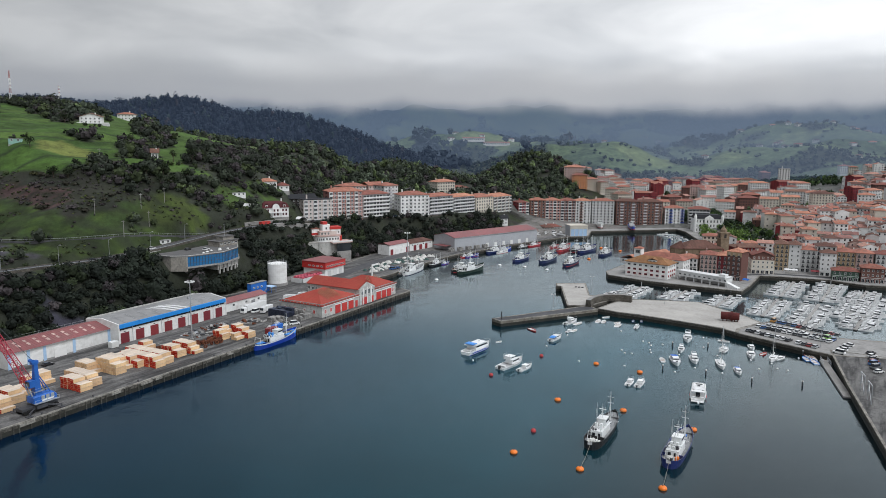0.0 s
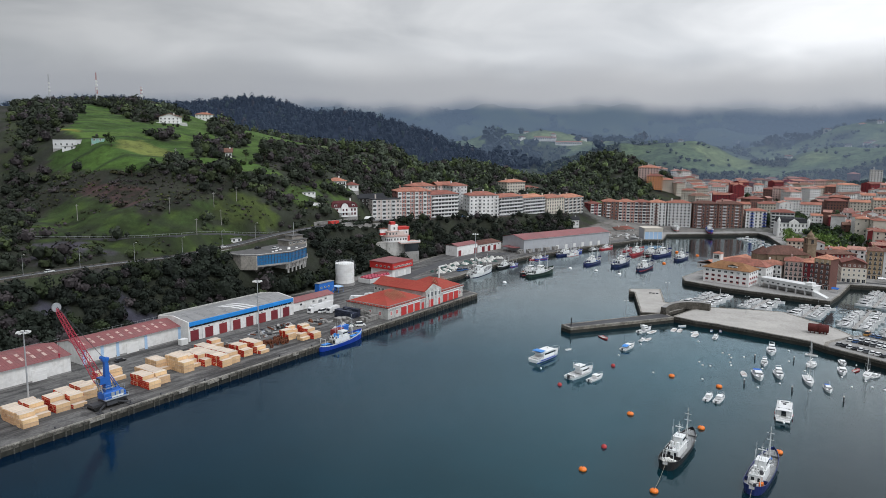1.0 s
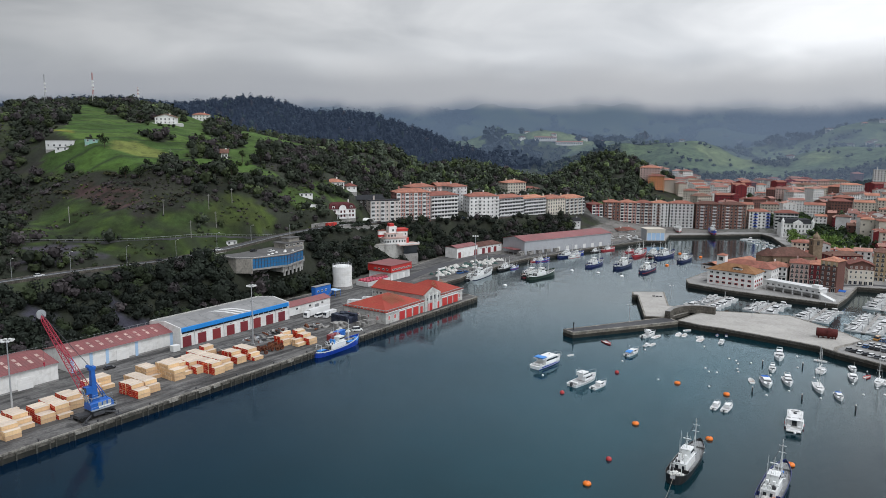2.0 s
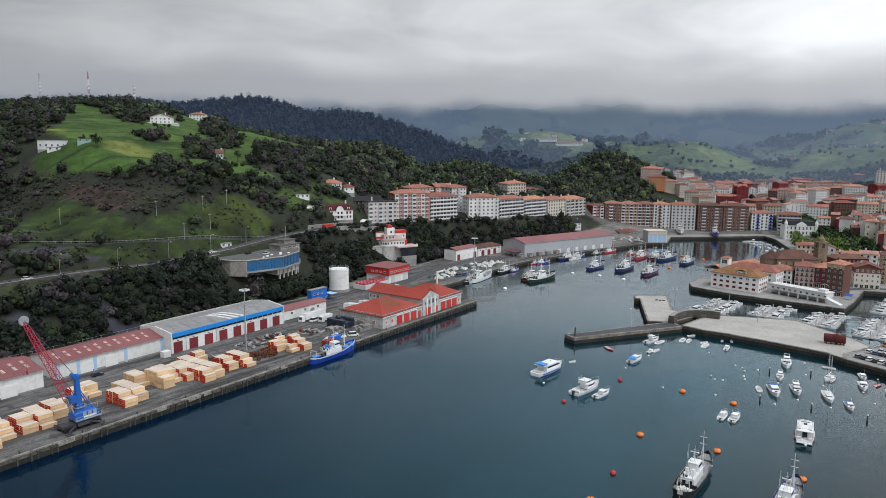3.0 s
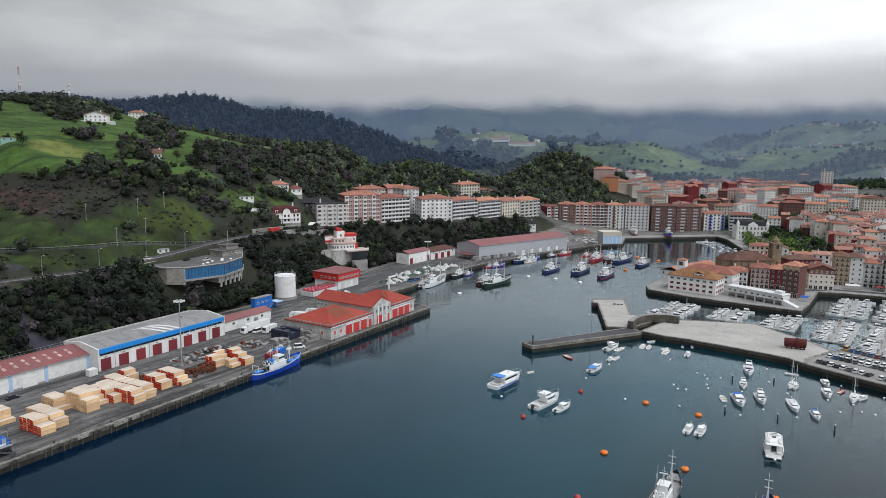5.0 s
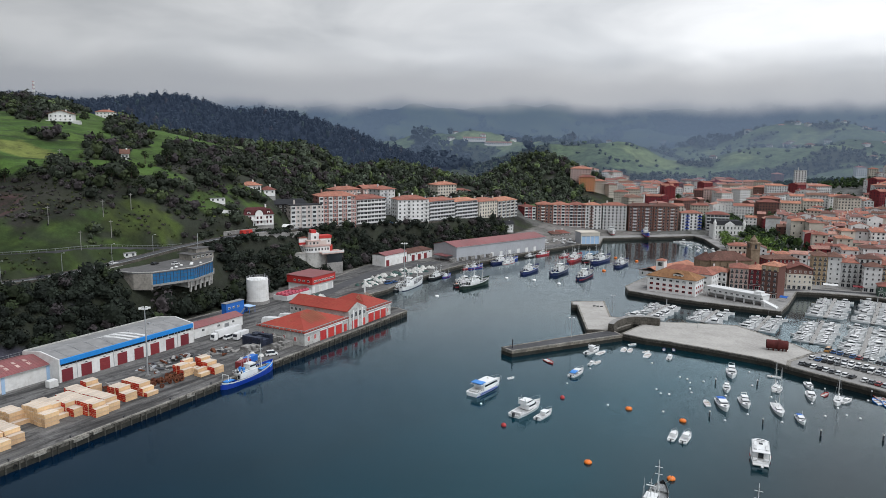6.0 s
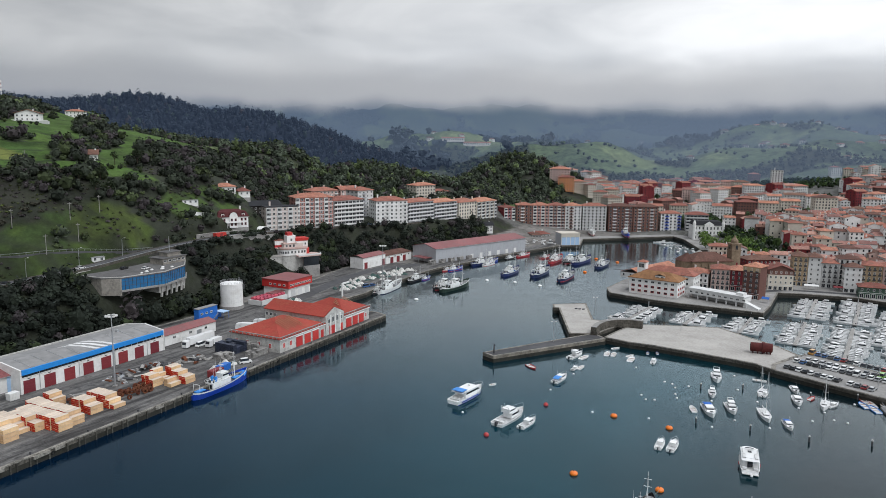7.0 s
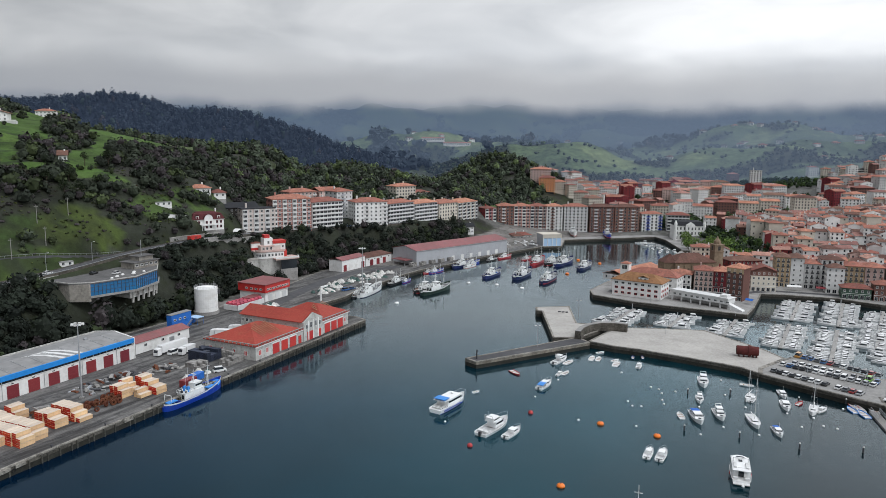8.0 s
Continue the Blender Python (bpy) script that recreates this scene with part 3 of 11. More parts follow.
    def ball(self, c, rx, ry, rz, n=8, m=5):
        rings = [[(c[0] + rx * math.sin(math.pi * k / m) * math.cos(i * math.tau / n), c[1] + ry * math.sin(math.pi * k / m) * math.sin(i * math.tau / n),
                   c[2] - rz * math.cos(math.pi * k / m)) for i in range(n)] for k in range(m + 1)]
        rings[0] = [(c[0] + 0.03 * (p[0] - c[0]), c[1] + 0.03 * (p[1] - c[1]), p[2]) for p in rings[0]]
        return self.loft(rings)

    def mesh(self, name, *mats, smooth=False):
        me = bpy.data.meshes.new(name)
        me.from_pydata(self.v, [], self.f)
        for m in mats:
            me.materials.append(m)
        if smooth:
            me.polygons.foreach_set("use_smooth", [True] * len(me.polygons))
        return me

    def put(self, name, material, parent=None, label="", smooth=False):
        ob = new(name, self.mesh(name, material, smooth=smooth))
        ob.parent = parent
        return tagged(ob, label)


def part(name, shape, material, parent, label="", smooth=False):
    return shape.put(name, material, parent, label, smooth)


def piece(name, me, parent, m):
    """One of many alike pieces, on shared mesh data."""
    ob = new(name, me)
    ob.parent = parent
    ob.matrix_basis = m
    return ob


def thing(name, label, category, x, y, z, rz=0, group="", kind=""):
    ob = new(name)
    ob.matrix_basis = pose(x, y, z, 0, 0, rz)
    ob.empty_display_size = 0.5
    return tagged(ob, label, category, group, kind)


def structure(name, shape, material, label, category, smooth=False):
    return tagged(shape.put(name, material, smooth=smooth), label, category, kind="structure")


def ground_z(x, y):
    return float(land(np.array([x]), np.array([y]))[0])


def lattice(x, y, size, seed):
    """Smooth random values between 0 and 1 over the plan."""
    x, y = np.asarray(x, float) / size, np.asarray(y, float) / size
    ix, iy = np.floor(x).astype(np.int64), np.floor(y).astype(np.int64)
    fx, fy = x - ix, y - iy
    fx, fy = fx * fx * (3 - 2 * fx), fy * fy * (3 - 2 * fy)

    def h(a, b):
        k = (a * 374761393 + b * 668265263 + seed * 974634777) & 0xFFFFFFFF
        k = ((k ^ (k >> 13)) * 1274126177) & 0xFFFFFFFF
        return ((k ^ (k >> 16)) & 0xFFFF) / 65535.0
    return (h(ix, iy) * (1 - fx) + h(ix + 1, iy) * fx) * (1 - fy) + (h(ix, iy + 1) * (1 - fx) + h(ix + 1, iy + 1) * fx) * fy


def cloudy(x, y, size, seed):
    return 0.55 * lattice(x, y, size, seed) + 0.3 * lattice(x, y, size / 2.3, seed + 1) + 0.15 * lattice(x, y, size / 5.1, seed + 2)

# ---- ground, water, quays ----


def land_uv(x, y):
    u = (x - QO[0]) * QU[0] + (y - QO[1]) * QU[1]
    v = (x - QO[0]) * QV[0] + (y - QO[1]) * QV[1]
    return u, v


def patch(x, y, cx, cy, rx, ry, turn, soft=0.25):
    """1 inside a field's outline, 0 outside, with an uneven edge."""
    a = math.radians(turn)
    p, q = (x - cx) * math.cos(a) + (y - cy) * math.sin(a), -(x - cx) * math.sin(a) + (y - cy) * math.cos(a)
    r = np.maximum(np.abs(p) / rx, np.abs(q) / ry) + 0.25 * (cloudy(x, y, 22, 5) - 0.5)
    return 1 - ease(r, 1 - soft, 1 + soft * 0.2)


def town_area(x, y):
    return ease(x, 40, 80) * (1 - (1 - ease(x, 250, 300)) * ease(y, 830, 880)) * ease(y, 400, 440) * (1 - ease(y, 1150, 1330)) * (1 - ease(x, 560, 680) * ease(y, 700, 760))


def plot(x, y, corners, rough=14.0, scale=24, key=5):
    """1 inside an outline given along and inland of the quay, 0 outside, with a ragged edge."""
    u, v = land_uv(x, y)
    u, v = u + rough * (cloudy(x, y, scale, key) - 0.5) * 2, v + rough * (cloudy(x, y, scale, key + 1) - 0.5) * 2
    inside = np.zeros(np.shape(x), bool)
    for (au, av), (bu, bv) in zip(corners, corners[1:] + corners[:1]):
        if av != bv:
            inside ^= ((av > v) != (bv > v)) & (u < au + (v - av) * (bu - au) / (bv - av))
    return inside * 1.0


UPPER_MEADOW = [(257, 411), (314, 428), (273, 331), (282, 330), (310, 325), (288, 262), (277, 246), (250, 241), (230, 216), (240, 189), (261, 194), (262, 171), (259, 161),
                (235, 170), (223, 192), (224, 208), (194, 194), (183, 193), (164, 229), (157, 258), (167, 279), (177, 263), (184, 276), (183, 294), (188, 307), (208, 323)]
RIDGE_TOP = [(390, 560), (336, 468), (316, 434), (276, 412), (274, 437), (300, 520)]
RIDGE_PASTURE = [(273, 344), (362, 410), (560, 640), (690, 620), (504, 330), (457, 286), (394, 265), (353, 260), (330, 260), (307, 222), (280, 206), (248, 180), (261, 166), (244, 164), (228, 195), (240, 240), (280, 262), (290, 300)]
YELLOW_FIELD = [(200, 253), (216, 254), (220, 215), (210, 212), (199, 219), (187, 235)]
GORSE = [(189, 308), (201, 300), (190, 281), (183, 294)]
LOWER_MEADOW = [(107, 191), (122, 215), (137, 217), (148, 217), (152, 200), (147, 186), (152, 157), (163, 152), (187, 150), (196, 152), (196, 147), (181, 139), (184, 131), (171, 130), (152, 138), (139, 146), (102, 179)]
OLIVE_SLOPE = [(204, 151), (220, 152), (229, 144), (231, 133), (230, 130), (214, 129), (184, 129), (181, 139)]
BRACKEN = [(147, 219), (160, 218), (168, 180), (160, 163), (149, 175), (150, 197)]
VERGE = [(96, 173), (137, 144), (213, 127), (204, 116), (168, 114), (144, 127), (88, 152)]
SCRUB_BAND = [(135, 247), (164, 228), (183, 191), (193, 193), (209, 203), (217, 185), (211, 157), (204, 151), (187, 150), (163, 152), (152, 157), (147, 186), (147, 219), (122, 215)]
TERRACES = [(247, 150), (279, 157), (302, 159), (332, 160), (319, 145), (294, 138), (247, 137)]
SLOPE_PASTURE = [(520, 400), (560, 380), (466, 297), (440, 315)]
CLUMPS = [[(243, 480), (300, 560), (291, 463), (269, 426), (217, 426)], [(208, 377), (236, 413), (255, 408), (218, 340), (195, 323), (183, 325)], [(422, 600), (361, 491), (386, 441), (364, 443), (303, 364), (269, 334), (315, 432), (323, 490)],
          [(232, 268), (250, 273), (248, 259), (233, 256)], [(338, 333), (369, 344), (330, 283), (324, 262), (303, 242), (277, 230), (241, 214), (232, 217), (239, 225), (276, 246), (301, 267)],
          [(184, 190), (209, 203), (214, 184), (204, 163), (211, 157), (204, 152), (191, 155), (184, 164), (182, 178)], [(231, 152), (249, 147), (246, 139), (231, 137), (228, 146)], [(173, 137), (181, 139), (193, 134), (188, 131), (173, 132)],
          [(130, 251), (136, 240), (124, 214), (109, 208)], [(336, 333), (420, 420), (335, 285), (295, 246), (298, 281)], [(249, 239), (274, 253), (276, 227), (250, 202), (224, 206)], [(232, 261), (252, 260), (247, 252), (226, 248)], [(300, 225), (318, 240), (345, 250), (330, 226), (310, 212)]]


def foot_v(u):
    return np.interp(u, [-400, 235, 265, 400, 480, 560, 900], [82, 82, 94, 94, 74, 62, 40])


def meadow(x, y):
    return np.maximum.reduce([plot(x, y, p, 4, 14) for p in (UPPER_MEADOW, RIDGE_TOP, RIDGE_PASTURE, LOWER_MEADOW, OLIVE_SLOPE, VERGE, TERRACES, SLOPE_PASTURE)])


def field_hills(x, y):
    """The two pasture hills behind the town."""
    return np.maximum(np.exp(-((x - 410) / 150) ** 2 - ((y - 1580) / 150) ** 2) > 0.38, np.exp(-((x - 815) / 240) ** 2 - ((y - 1650) / 210) ** 2) > 0.32)


def copses(x, y):
    r = [np.hypot((x - cx) / rx, (y - cy) / ry) for cx, cy, rx, ry in ((563, 1555, 34, 60), (915, 1705, 38, 36), (867, 1785, 15, 15), (330, 1640, 40, 40), (715, 1600, 16, 22), (775, 1720, 40, 14))]
    return np.minimum.reduce(r) + 0.5 * (cloudy(x, y, 30, 77) - 0.5) < 1


def woods(x, y):
    """How wooded the land is, 0 to 1."""
    u, v = land_uv(x, y)
    foot = foot_v(u)
    n2, n4 = cloudy(x, y, 22, 31), cloudy(x, y, 9, 35)
    cliff = ease(v, foot - 2, foot + 2) * (1 - ease(v, foot + 26, foot + 32)) * (u < 585)
    cliff = cliff * (1 - (u < 170) * (cloudy(x, y, 19, 88) > 0.66))
    cliff = np.maximum(cliff, (u > 225) * ease(v, foot, foot + 4) * (v < road_v(u) - 7) * (u < 490))
    cliff = np.maximum(cliff, ease(v, foot, foot + 4) * (v < road_v(u) - 6) * (u > 225) * (u < 490))
    open_land = meadow(x, y)
    band = plot(x, y, SCRUB_BAND, 5, 16)
    slope = (v > road_v(u) + 7) * (v < 900) * (y < 1000) * (u > -250) * (0.6 * n2 + 0.4 * n4 > 0.44 + 0.04 * band)
    slope = slope * (1 - plot(x, y, BRACKEN, 5, 14) * (n4 > 0.40)) * (1 - open_land)
    slope = np.maximum(slope, plot(x, y, TERRACES, 4, 14) * (n4 > 0.58))
    clump = np.maximum.reduce([plot(x, y, c, 4, 14, 8) for c in CLUMPS]) * (n4 > 0.26)
    ridge = ease(y - 0.10 * x, 1150, 1200) * (x < 10) * (y < 1600) * (x > -1500)
    saddle = (y > 690) * (y < 1180) * (x > -330) * (x < 90) * (u > 520) * (n2 > 0.33)
    knoll = (np.exp(-((x - 168) / 100) ** 2 - ((y - 1100) / 120) ** 2) > 0.36) * (n2 > 0.30 + 0.22 * (x > 200))
    knob = copses(x, y)
    far = (y > 1300) * (cloudy(x, y, 240, 41) > 0.50) * (n2 > 0.25) * ~field_hills(x, y)
    out = np.maximum.reduce([slope, clump, ridge * 1.0, saddle * 1.0, knoll * 1.0, knob * 1.0, far * 1.0])
    out = np.maximum(out, cliff)
    out = out * (1 - (town_area(x, y) > 0.4) * ((v < foot) | (u > 585))) * (shore_distance(x, y) > 8)
    out = out * ~((x > 74) & (x < 215) & (y > 630) & (y < 740))
    out = np.maximum(out, (x > 55) * (x < 205) * (y > 768) * (y < 1015) * (n2 > 0.30))   # the slope behind the basin's flats
    out = np.maximum(out, (x > 28) * (x < 72) * (y > 668 + 0.25 * (x - 60)) * (y < 697 + 0.72 * (x - 60)))   # the bank under the beige flats
    return np.where((v - road_v(u) > -5.0) & (v - road_v(u) < 6.5) & (u < 480), 0, out)


def road_v(u):
    return np.interp(u, [-400, 60, 90, 112, 140, 185, 215, 260, 330, 407, 480], [146, 131, 130, 127, 120, 119, 122, 122, 126, 113, 95])


def road_level(u):
    """The road's height: the lie of the land along it, evened out."""
    us = np.arange(-420, 561, 20.0)
    zs = np.array([height(*quay_xy(us + k, road_v(us + k))) for k in (-30, -15, 0, 15, 30)]).mean(0)
    return np.interp(u, us, zs)


def land(x, y):
    """The finished surface: hills, hummocks, and the bed cut for the road."""
    x, y = np.asarray(x, float), np.asarray(y, float)
    u, v = land_uv(x, y)
    z = height(x, y)
    z = z + (cloudy(x, y, 16, 61) - 0.5) * 4.0 * ease(z, 6, 20) * (1 - town_area(x, y))
    off = v - road_v(u)
    near = ease(off, -9.5, -6) * (1 - ease(off, 6, 12)) * (u > -300) * (1 - ease(u, 470, 500))
    z = z * (1 - near) + (road_level(u) - 0.5) * near
    return z + (cloudy(x, y, 120, 62) - 0.5) * 30.0 * ease(y, 1250, 1700)


def cover_colours(x, y):
    u, v = land_uv(x, y)
    n, n2, n3 = cloudy(x, y, 60, 3), cloudy(x, y, 18, 9), cloudy(x, y, 9, 17)
    col = np.empty(x.shape + (3,))

    def lay(c, k):
        k = np.clip(k, 0, 1)[..., None]
        col[:] = col * (1 - k) + np.array(c) * k
    n4 = cloudy(x, y, 5.5, 27)
    col[:] = (0.030, 0.038, 0.012)
    lay((0.034, 0.030, 0.020), ease(n2, 0.45, 0.6) * 0.8)
    lay((0.045, 0.052, 0.016), ease(n3, 0.6, 0.75) * 0.6)
    up = np.maximum.reduce([plot(x, y, p, 3, 12) for p in (UPPER_MEADOW, RIDGE_TOP)])
    lay((0.052, 0.096, 0.013), up)
    strips = np.floor((v + 0.35 * u + 4 * n) / 24)
    lay((0.038, 0.070, 0.011), up * ((strips % 3) == 1) * 0.8)
    lay((0.070, 0.112, 0.017), up * ((strips % 4) == 2) * 0.7)
    lay((0.016, 0.022, 0.008), up * ease(np.abs((v + 0.35 * u + 4 * n) / 24 - strips - 0.5), 0.40, 0.47) * 0.8)
    lay((0.034, 0.060, 0.012), up * ease(n3, 0.52, 0.66) * 0.45)
    for p, c in ((RIDGE_PASTURE, (0.052, 0.090, 0.014)), (SLOPE_PASTURE, (0.070, 0.092, 0.026)), (LOWER_MEADOW, (0.032, 0.052, 0.010)), (OLIVE_SLOPE, (0.046, 0.060, 0.011)), (VERGE, (0.028, 0.042, 0.009)), (TERRACES, (0.048, 0.076, 0.014))):
        lay(c, plot(x, y, p, 4, 12))
    low = np.maximum.reduce([plot(x, y, p, 4, 12) for p in (LOWER_MEADOW, OLIVE_SLOPE, VERGE)])
    lay((0.058, 0.086, 0.012), low * ease(n4, 0.56, 0.70) * 0.6)
    lay((0.020, 0.024, 0.009), low * ease(cloudy(x + 0.6 * y, y * 2.2, 13, 43), 0.50, 0.60) * 0.8)
    lay((0.030, 0.040, 0.010), low * ease(n4, 0.50, 0.34) * 0.6)
    lay((0.125, 0.140, 0.026), plot(x, y, YELLOW_FIELD, 2, 12) * (0.75 + 0.25 * n3))
    lay((0.19, 0.17, 0.02), plot(x, y, GORSE, 3, 8) * ease(n4, 0.40, 0.55))
    lay((0.027, 0.027, 0.013), plot(x, y, SCRUB_BAND, 5, 16) * 0.85)
    lay((0.066, 0.041, 0.026), plot(x, y, BRACKEN, 6, 14) * ease(n4, 0.30, 0.45))
    fields = lattice(np.floor((x + 0.3 * y) / 62) * 7.3, np.floor((y - 0.3 * x) / 85) * 5.1, 1.0, 55)
    lay((0.105, 0.145, 0.050), ease(y, 1150, 1250) * 0.85)
    lay((0.155, 0.190, 0.060), ease(y, 1150, 1250) * (fields > 0.62) * 0.8)
    lay((0.066, 0.092, 0.038), ease(y, 1150, 1250) * (fields < 0.35) * 0.8)
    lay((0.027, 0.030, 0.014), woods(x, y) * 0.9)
    # ridge floor in blue-grey: distance haze painted into the ground colour
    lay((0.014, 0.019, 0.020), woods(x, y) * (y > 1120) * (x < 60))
    foot = foot_v(u)
    lay((0.048, 0.047, 0.042), ease(v, foot + 2, foot + 6) * (1 - ease(v, foot + 22, foot + 30)) * (u < 175) * ease(cloudy(x, y, 19, 88), 0.62, 0.67))
    lay((0.060, 0.054, 0.047), plot(x, y, [(95, 165), (117, 157), (124, 138), (83, 142)], 5) * ease(n3, 0.40, 0.52))
    lay((0.09, 0.085, 0.075), plot(x, y, [(222, 134), (234, 131), (232, 124), (220, 126)], 3) * ease(n3, 0.45, 0.55))
    # blue lifted in every green, painting a little haze into the cover
    col[..., 2] = col[..., 2] * 1.4 + 0.003
    lay((0.12, 0.118, 0.112), town_area(x, y) * (0.75 + 0.25 * n) * ((v < foot) | (u > 585)))
    lay((0.16, 0.15, 0.14), (v < foot) * (v > -40) * (u < 640))
    return col


def grid_axis(lo, a, b, hi, step, grow=1.13):
    mid = list(np.arange(a, b + 0.1, step))
    left, right, s = [], [], step
    while (left[-1] if left else a) > lo:
        s *= grow
        left.append((left[-1] if left else a) - s)
    s = step
    while (right[-1] if right else b) < hi:
        s *= grow
        right.append((right[-1] if right else b) + s)
    return np.array(left[::-1] + mid + right)


def build_ground():
    gx, gy = grid_axis(-3800, -470, 60, 3800, 3.4, 1.030), grid_axis(-600, 200, 780, 4700, 3.4, 1.018)
    X, Y = np.meshgrid(gx, gy)
    Z = land(X, Y)
    me = bpy.data.meshes.new("ground")
    n, m = len(gx), len(gy)
    idx = np.arange(n * m).reshape(m, n)
    quads = np.stack([idx[:-1, :-1], idx[:-1, 1:], idx[1:, 1:], idx[1:, :-1]], -1).reshape(-1, 4)
    me.from_pydata(np.stack([X, Y, Z], -1).reshape(-1, 3).tolist(), [], quads.tolist())
    at = me.attributes.new("cover", "FLOAT_COLOR", "POINT")
    rgba = np.ones((n * m, 4))
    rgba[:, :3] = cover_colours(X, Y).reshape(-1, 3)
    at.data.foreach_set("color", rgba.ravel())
    me.materials.append(LAND)
    me.polygons.foreach_set("use_smooth", [True] * len(me.polygons))
    tagged(new("ground", me), "grassy and wooded hills round the harbour", "ground", kind="structure")


build_ground()
structure("water", Shape().add([(-4000, -3000, 0), (4000, -3000, 0), (4000, 1500, 0), (-4000, 1500, 0)], [(0, 1, 2, 3)]), WATER,
          "calm dark teal harbour water with faint ripples", "water")


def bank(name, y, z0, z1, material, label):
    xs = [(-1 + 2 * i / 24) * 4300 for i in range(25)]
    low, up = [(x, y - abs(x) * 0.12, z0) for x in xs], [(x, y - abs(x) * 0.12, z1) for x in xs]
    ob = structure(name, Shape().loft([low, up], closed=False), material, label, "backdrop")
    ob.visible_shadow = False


bank("cloud_backdrop", 1990, 20, 1100, cloud_material("low_cloud", (0.40, 0.415, 0.44), 150, 200, 212, 315, 0.96, 85, east=(0.66, 0.665, 0.675)), "low grey cloud lying on the far hills")
# the haze between the hills is painted by these glowing see-through sheets
bank("mist_backdrop", 2050, 0, 700, cloud_material("thin_mist", (0.108, 0.152, 0.215), -40, 130, 190, 260, 0.84, 60), "glowing blue-grey sheet painting mist over the far hills")
bank("veil_backdrop", 1150, 0, 420, cloud_material("thin_veil", (0.10, 0.15, 0.26), -200, 40, 120, 260, 0.17), "faintly glowing blue sheet painting haze over the wooded ridge")
bank("valley_backdrop", 1285, 0, 420, cloud_material("valley_haze", (0.185, 0.235, 0.315), -200, 40, 100, 230, 0.33, side=(140, 520)), "pale glowing sheet painting haze over the valley behind the town")
bank("haze_backdrop", 1660, 0, 500, cloud_material("thin_haze", (0.15, 0.20, 0.265), -200, 60, 85, 170, 0.34), "thin glowing sheet painting haze over the hills behind the town")


def quay(name, poly, top, label, paving=APRON, coping=True, tide=True, face=WALL_STONE):
    """A quay: filled body with a paved top, a stone face and a dark band of weed at the water."""
    body = structure(name, Shape().prism(poly, -8, top - 0.25), face, label, "quay")
    part("paving", Shape().prism(poly, top - 0.25, top), paving, body)
    if tide:
        area = sum(a[0] * b[1] - b[0] * a[1] for a, b in zip(poly, poly[1:] + poly[:1]))
        ccw = poly if area > 0 else poly[::-1]
        band, edge = Shape(), Shape()
        for (ax, ay), (bx, by) in zip(ccw, ccw[1:] + ccw[:1]):
            L = math.hypot(bx - ax, by - ay)
            if L < 0.5:
                continue
            nx, ny = (by - ay) / L, -(bx - ax) / L
            band.prism([(ax, ay), (bx, by), (bx + nx * 0.12, by + ny * 0.12), (ax + nx * 0.12, ay + ny * 0.12)], -2, 1.5)
            edge.prism([(ax - nx * 0.7, ay - ny * 0.7), (bx - nx * 0.7, by - ny * 0.7), (bx + nx * 0.15, by + ny * 0.15), (ax + nx * 0.15, ay + ny * 0.15)],
                       top - 0.3, top + 0.10)
        part("weed_band", band, TIDE, body, "dark wet weed along the waterline")
        if coping:
            part("coping", edge, COPING, body)
    return body


Q = 2.8
west = [quay_xy(-320, 0), quay_xy(255.5, 0), quay_xy(258.5, 8), quay_xy(254, 27), quay_xy(225, 33), (-41, 436.5), (-20, 466.5), (-12.5, 487), (1.5, 508.5), (12, 528),
        (24, 546), (42, 564.5), (66, 592), (96, 622), (133, 655), (118, 678), (60, 662), (0, 600), (-40, 545), quay_xy(300, 84), quay_xy(240, 80), quay_xy(-320, 80)]
west_quay = quay("quay", west, Q, "worn concrete commercial quay with a stone face")
quay("quay_town", [(123, 480), (121, 467), (138, 449), (153, 438), (174, 425), (187, 416), (199, 432), (221, 466), (234, 463), (259, 453), (274, 436),
                   (360, 420), (370, 520), (290, 540), (240, 620), (243, 633), (206, 578), (139, 502)], Q, "stone town quay under the old houses", CONCRETE)
quay("quay_basin", [(133, 655), (150, 657), (162, 695), (252, 715), (254, 695), (244, 633), (262, 630), (275, 700), (270, 760), (140, 740), (118, 678)], Q,
     "stone wall at the end of the inner basin", CONCRETE)
pier = [(91, 371), (100, 363), (109, 357.5), (124, 346), (141, 331.5), (144.3, 323.2), (148, 330), (165, 342), (163, 355), (151, 387), (132, 391), (113, 393.5), (104, 386)]
quay("pier", pier, Q, "broad pale promenade pier with a curved outer edge", PALE)
quay("car_park_quay", [(144.5, 323), (160.4, 300.5), (170, 288), (200, 280), (230, 300), (187.3, 314.5), (171.2, 343.9), (165.2, 341.8), (148.2, 329.8)], Q,
     "paved car park deck on concrete piles beside the marina", CONCRETE)
quay("quay_east", [(173, 296), (155.2, 252.4), (133.6, 196), (59, 0), (20, -100), (60, -110), (98, -5), (172, 190), (260, 240), (260, 330), (230, 300), (200, 280)], Q - 0.03,
     "worn concrete quay with parked cars", APRON)
breakwater = quay("breakwater", [(33.7, 348.4), (37.5, 343.2), (91, 369), (88, 377.5)], Q, "narrow concrete breakwater arm with a dark walkway", ASPHALT, face=PIERSTONE)
quay("jetty", [(76.5, 377), (88, 376), (105, 392), (109, 396), (94, 402), (99.5, 437.5), (81, 435.5), (80, 428), (82.6, 427.5)], Q + 0.25,
     "pale concrete jetty platform with a ramp", PALE)


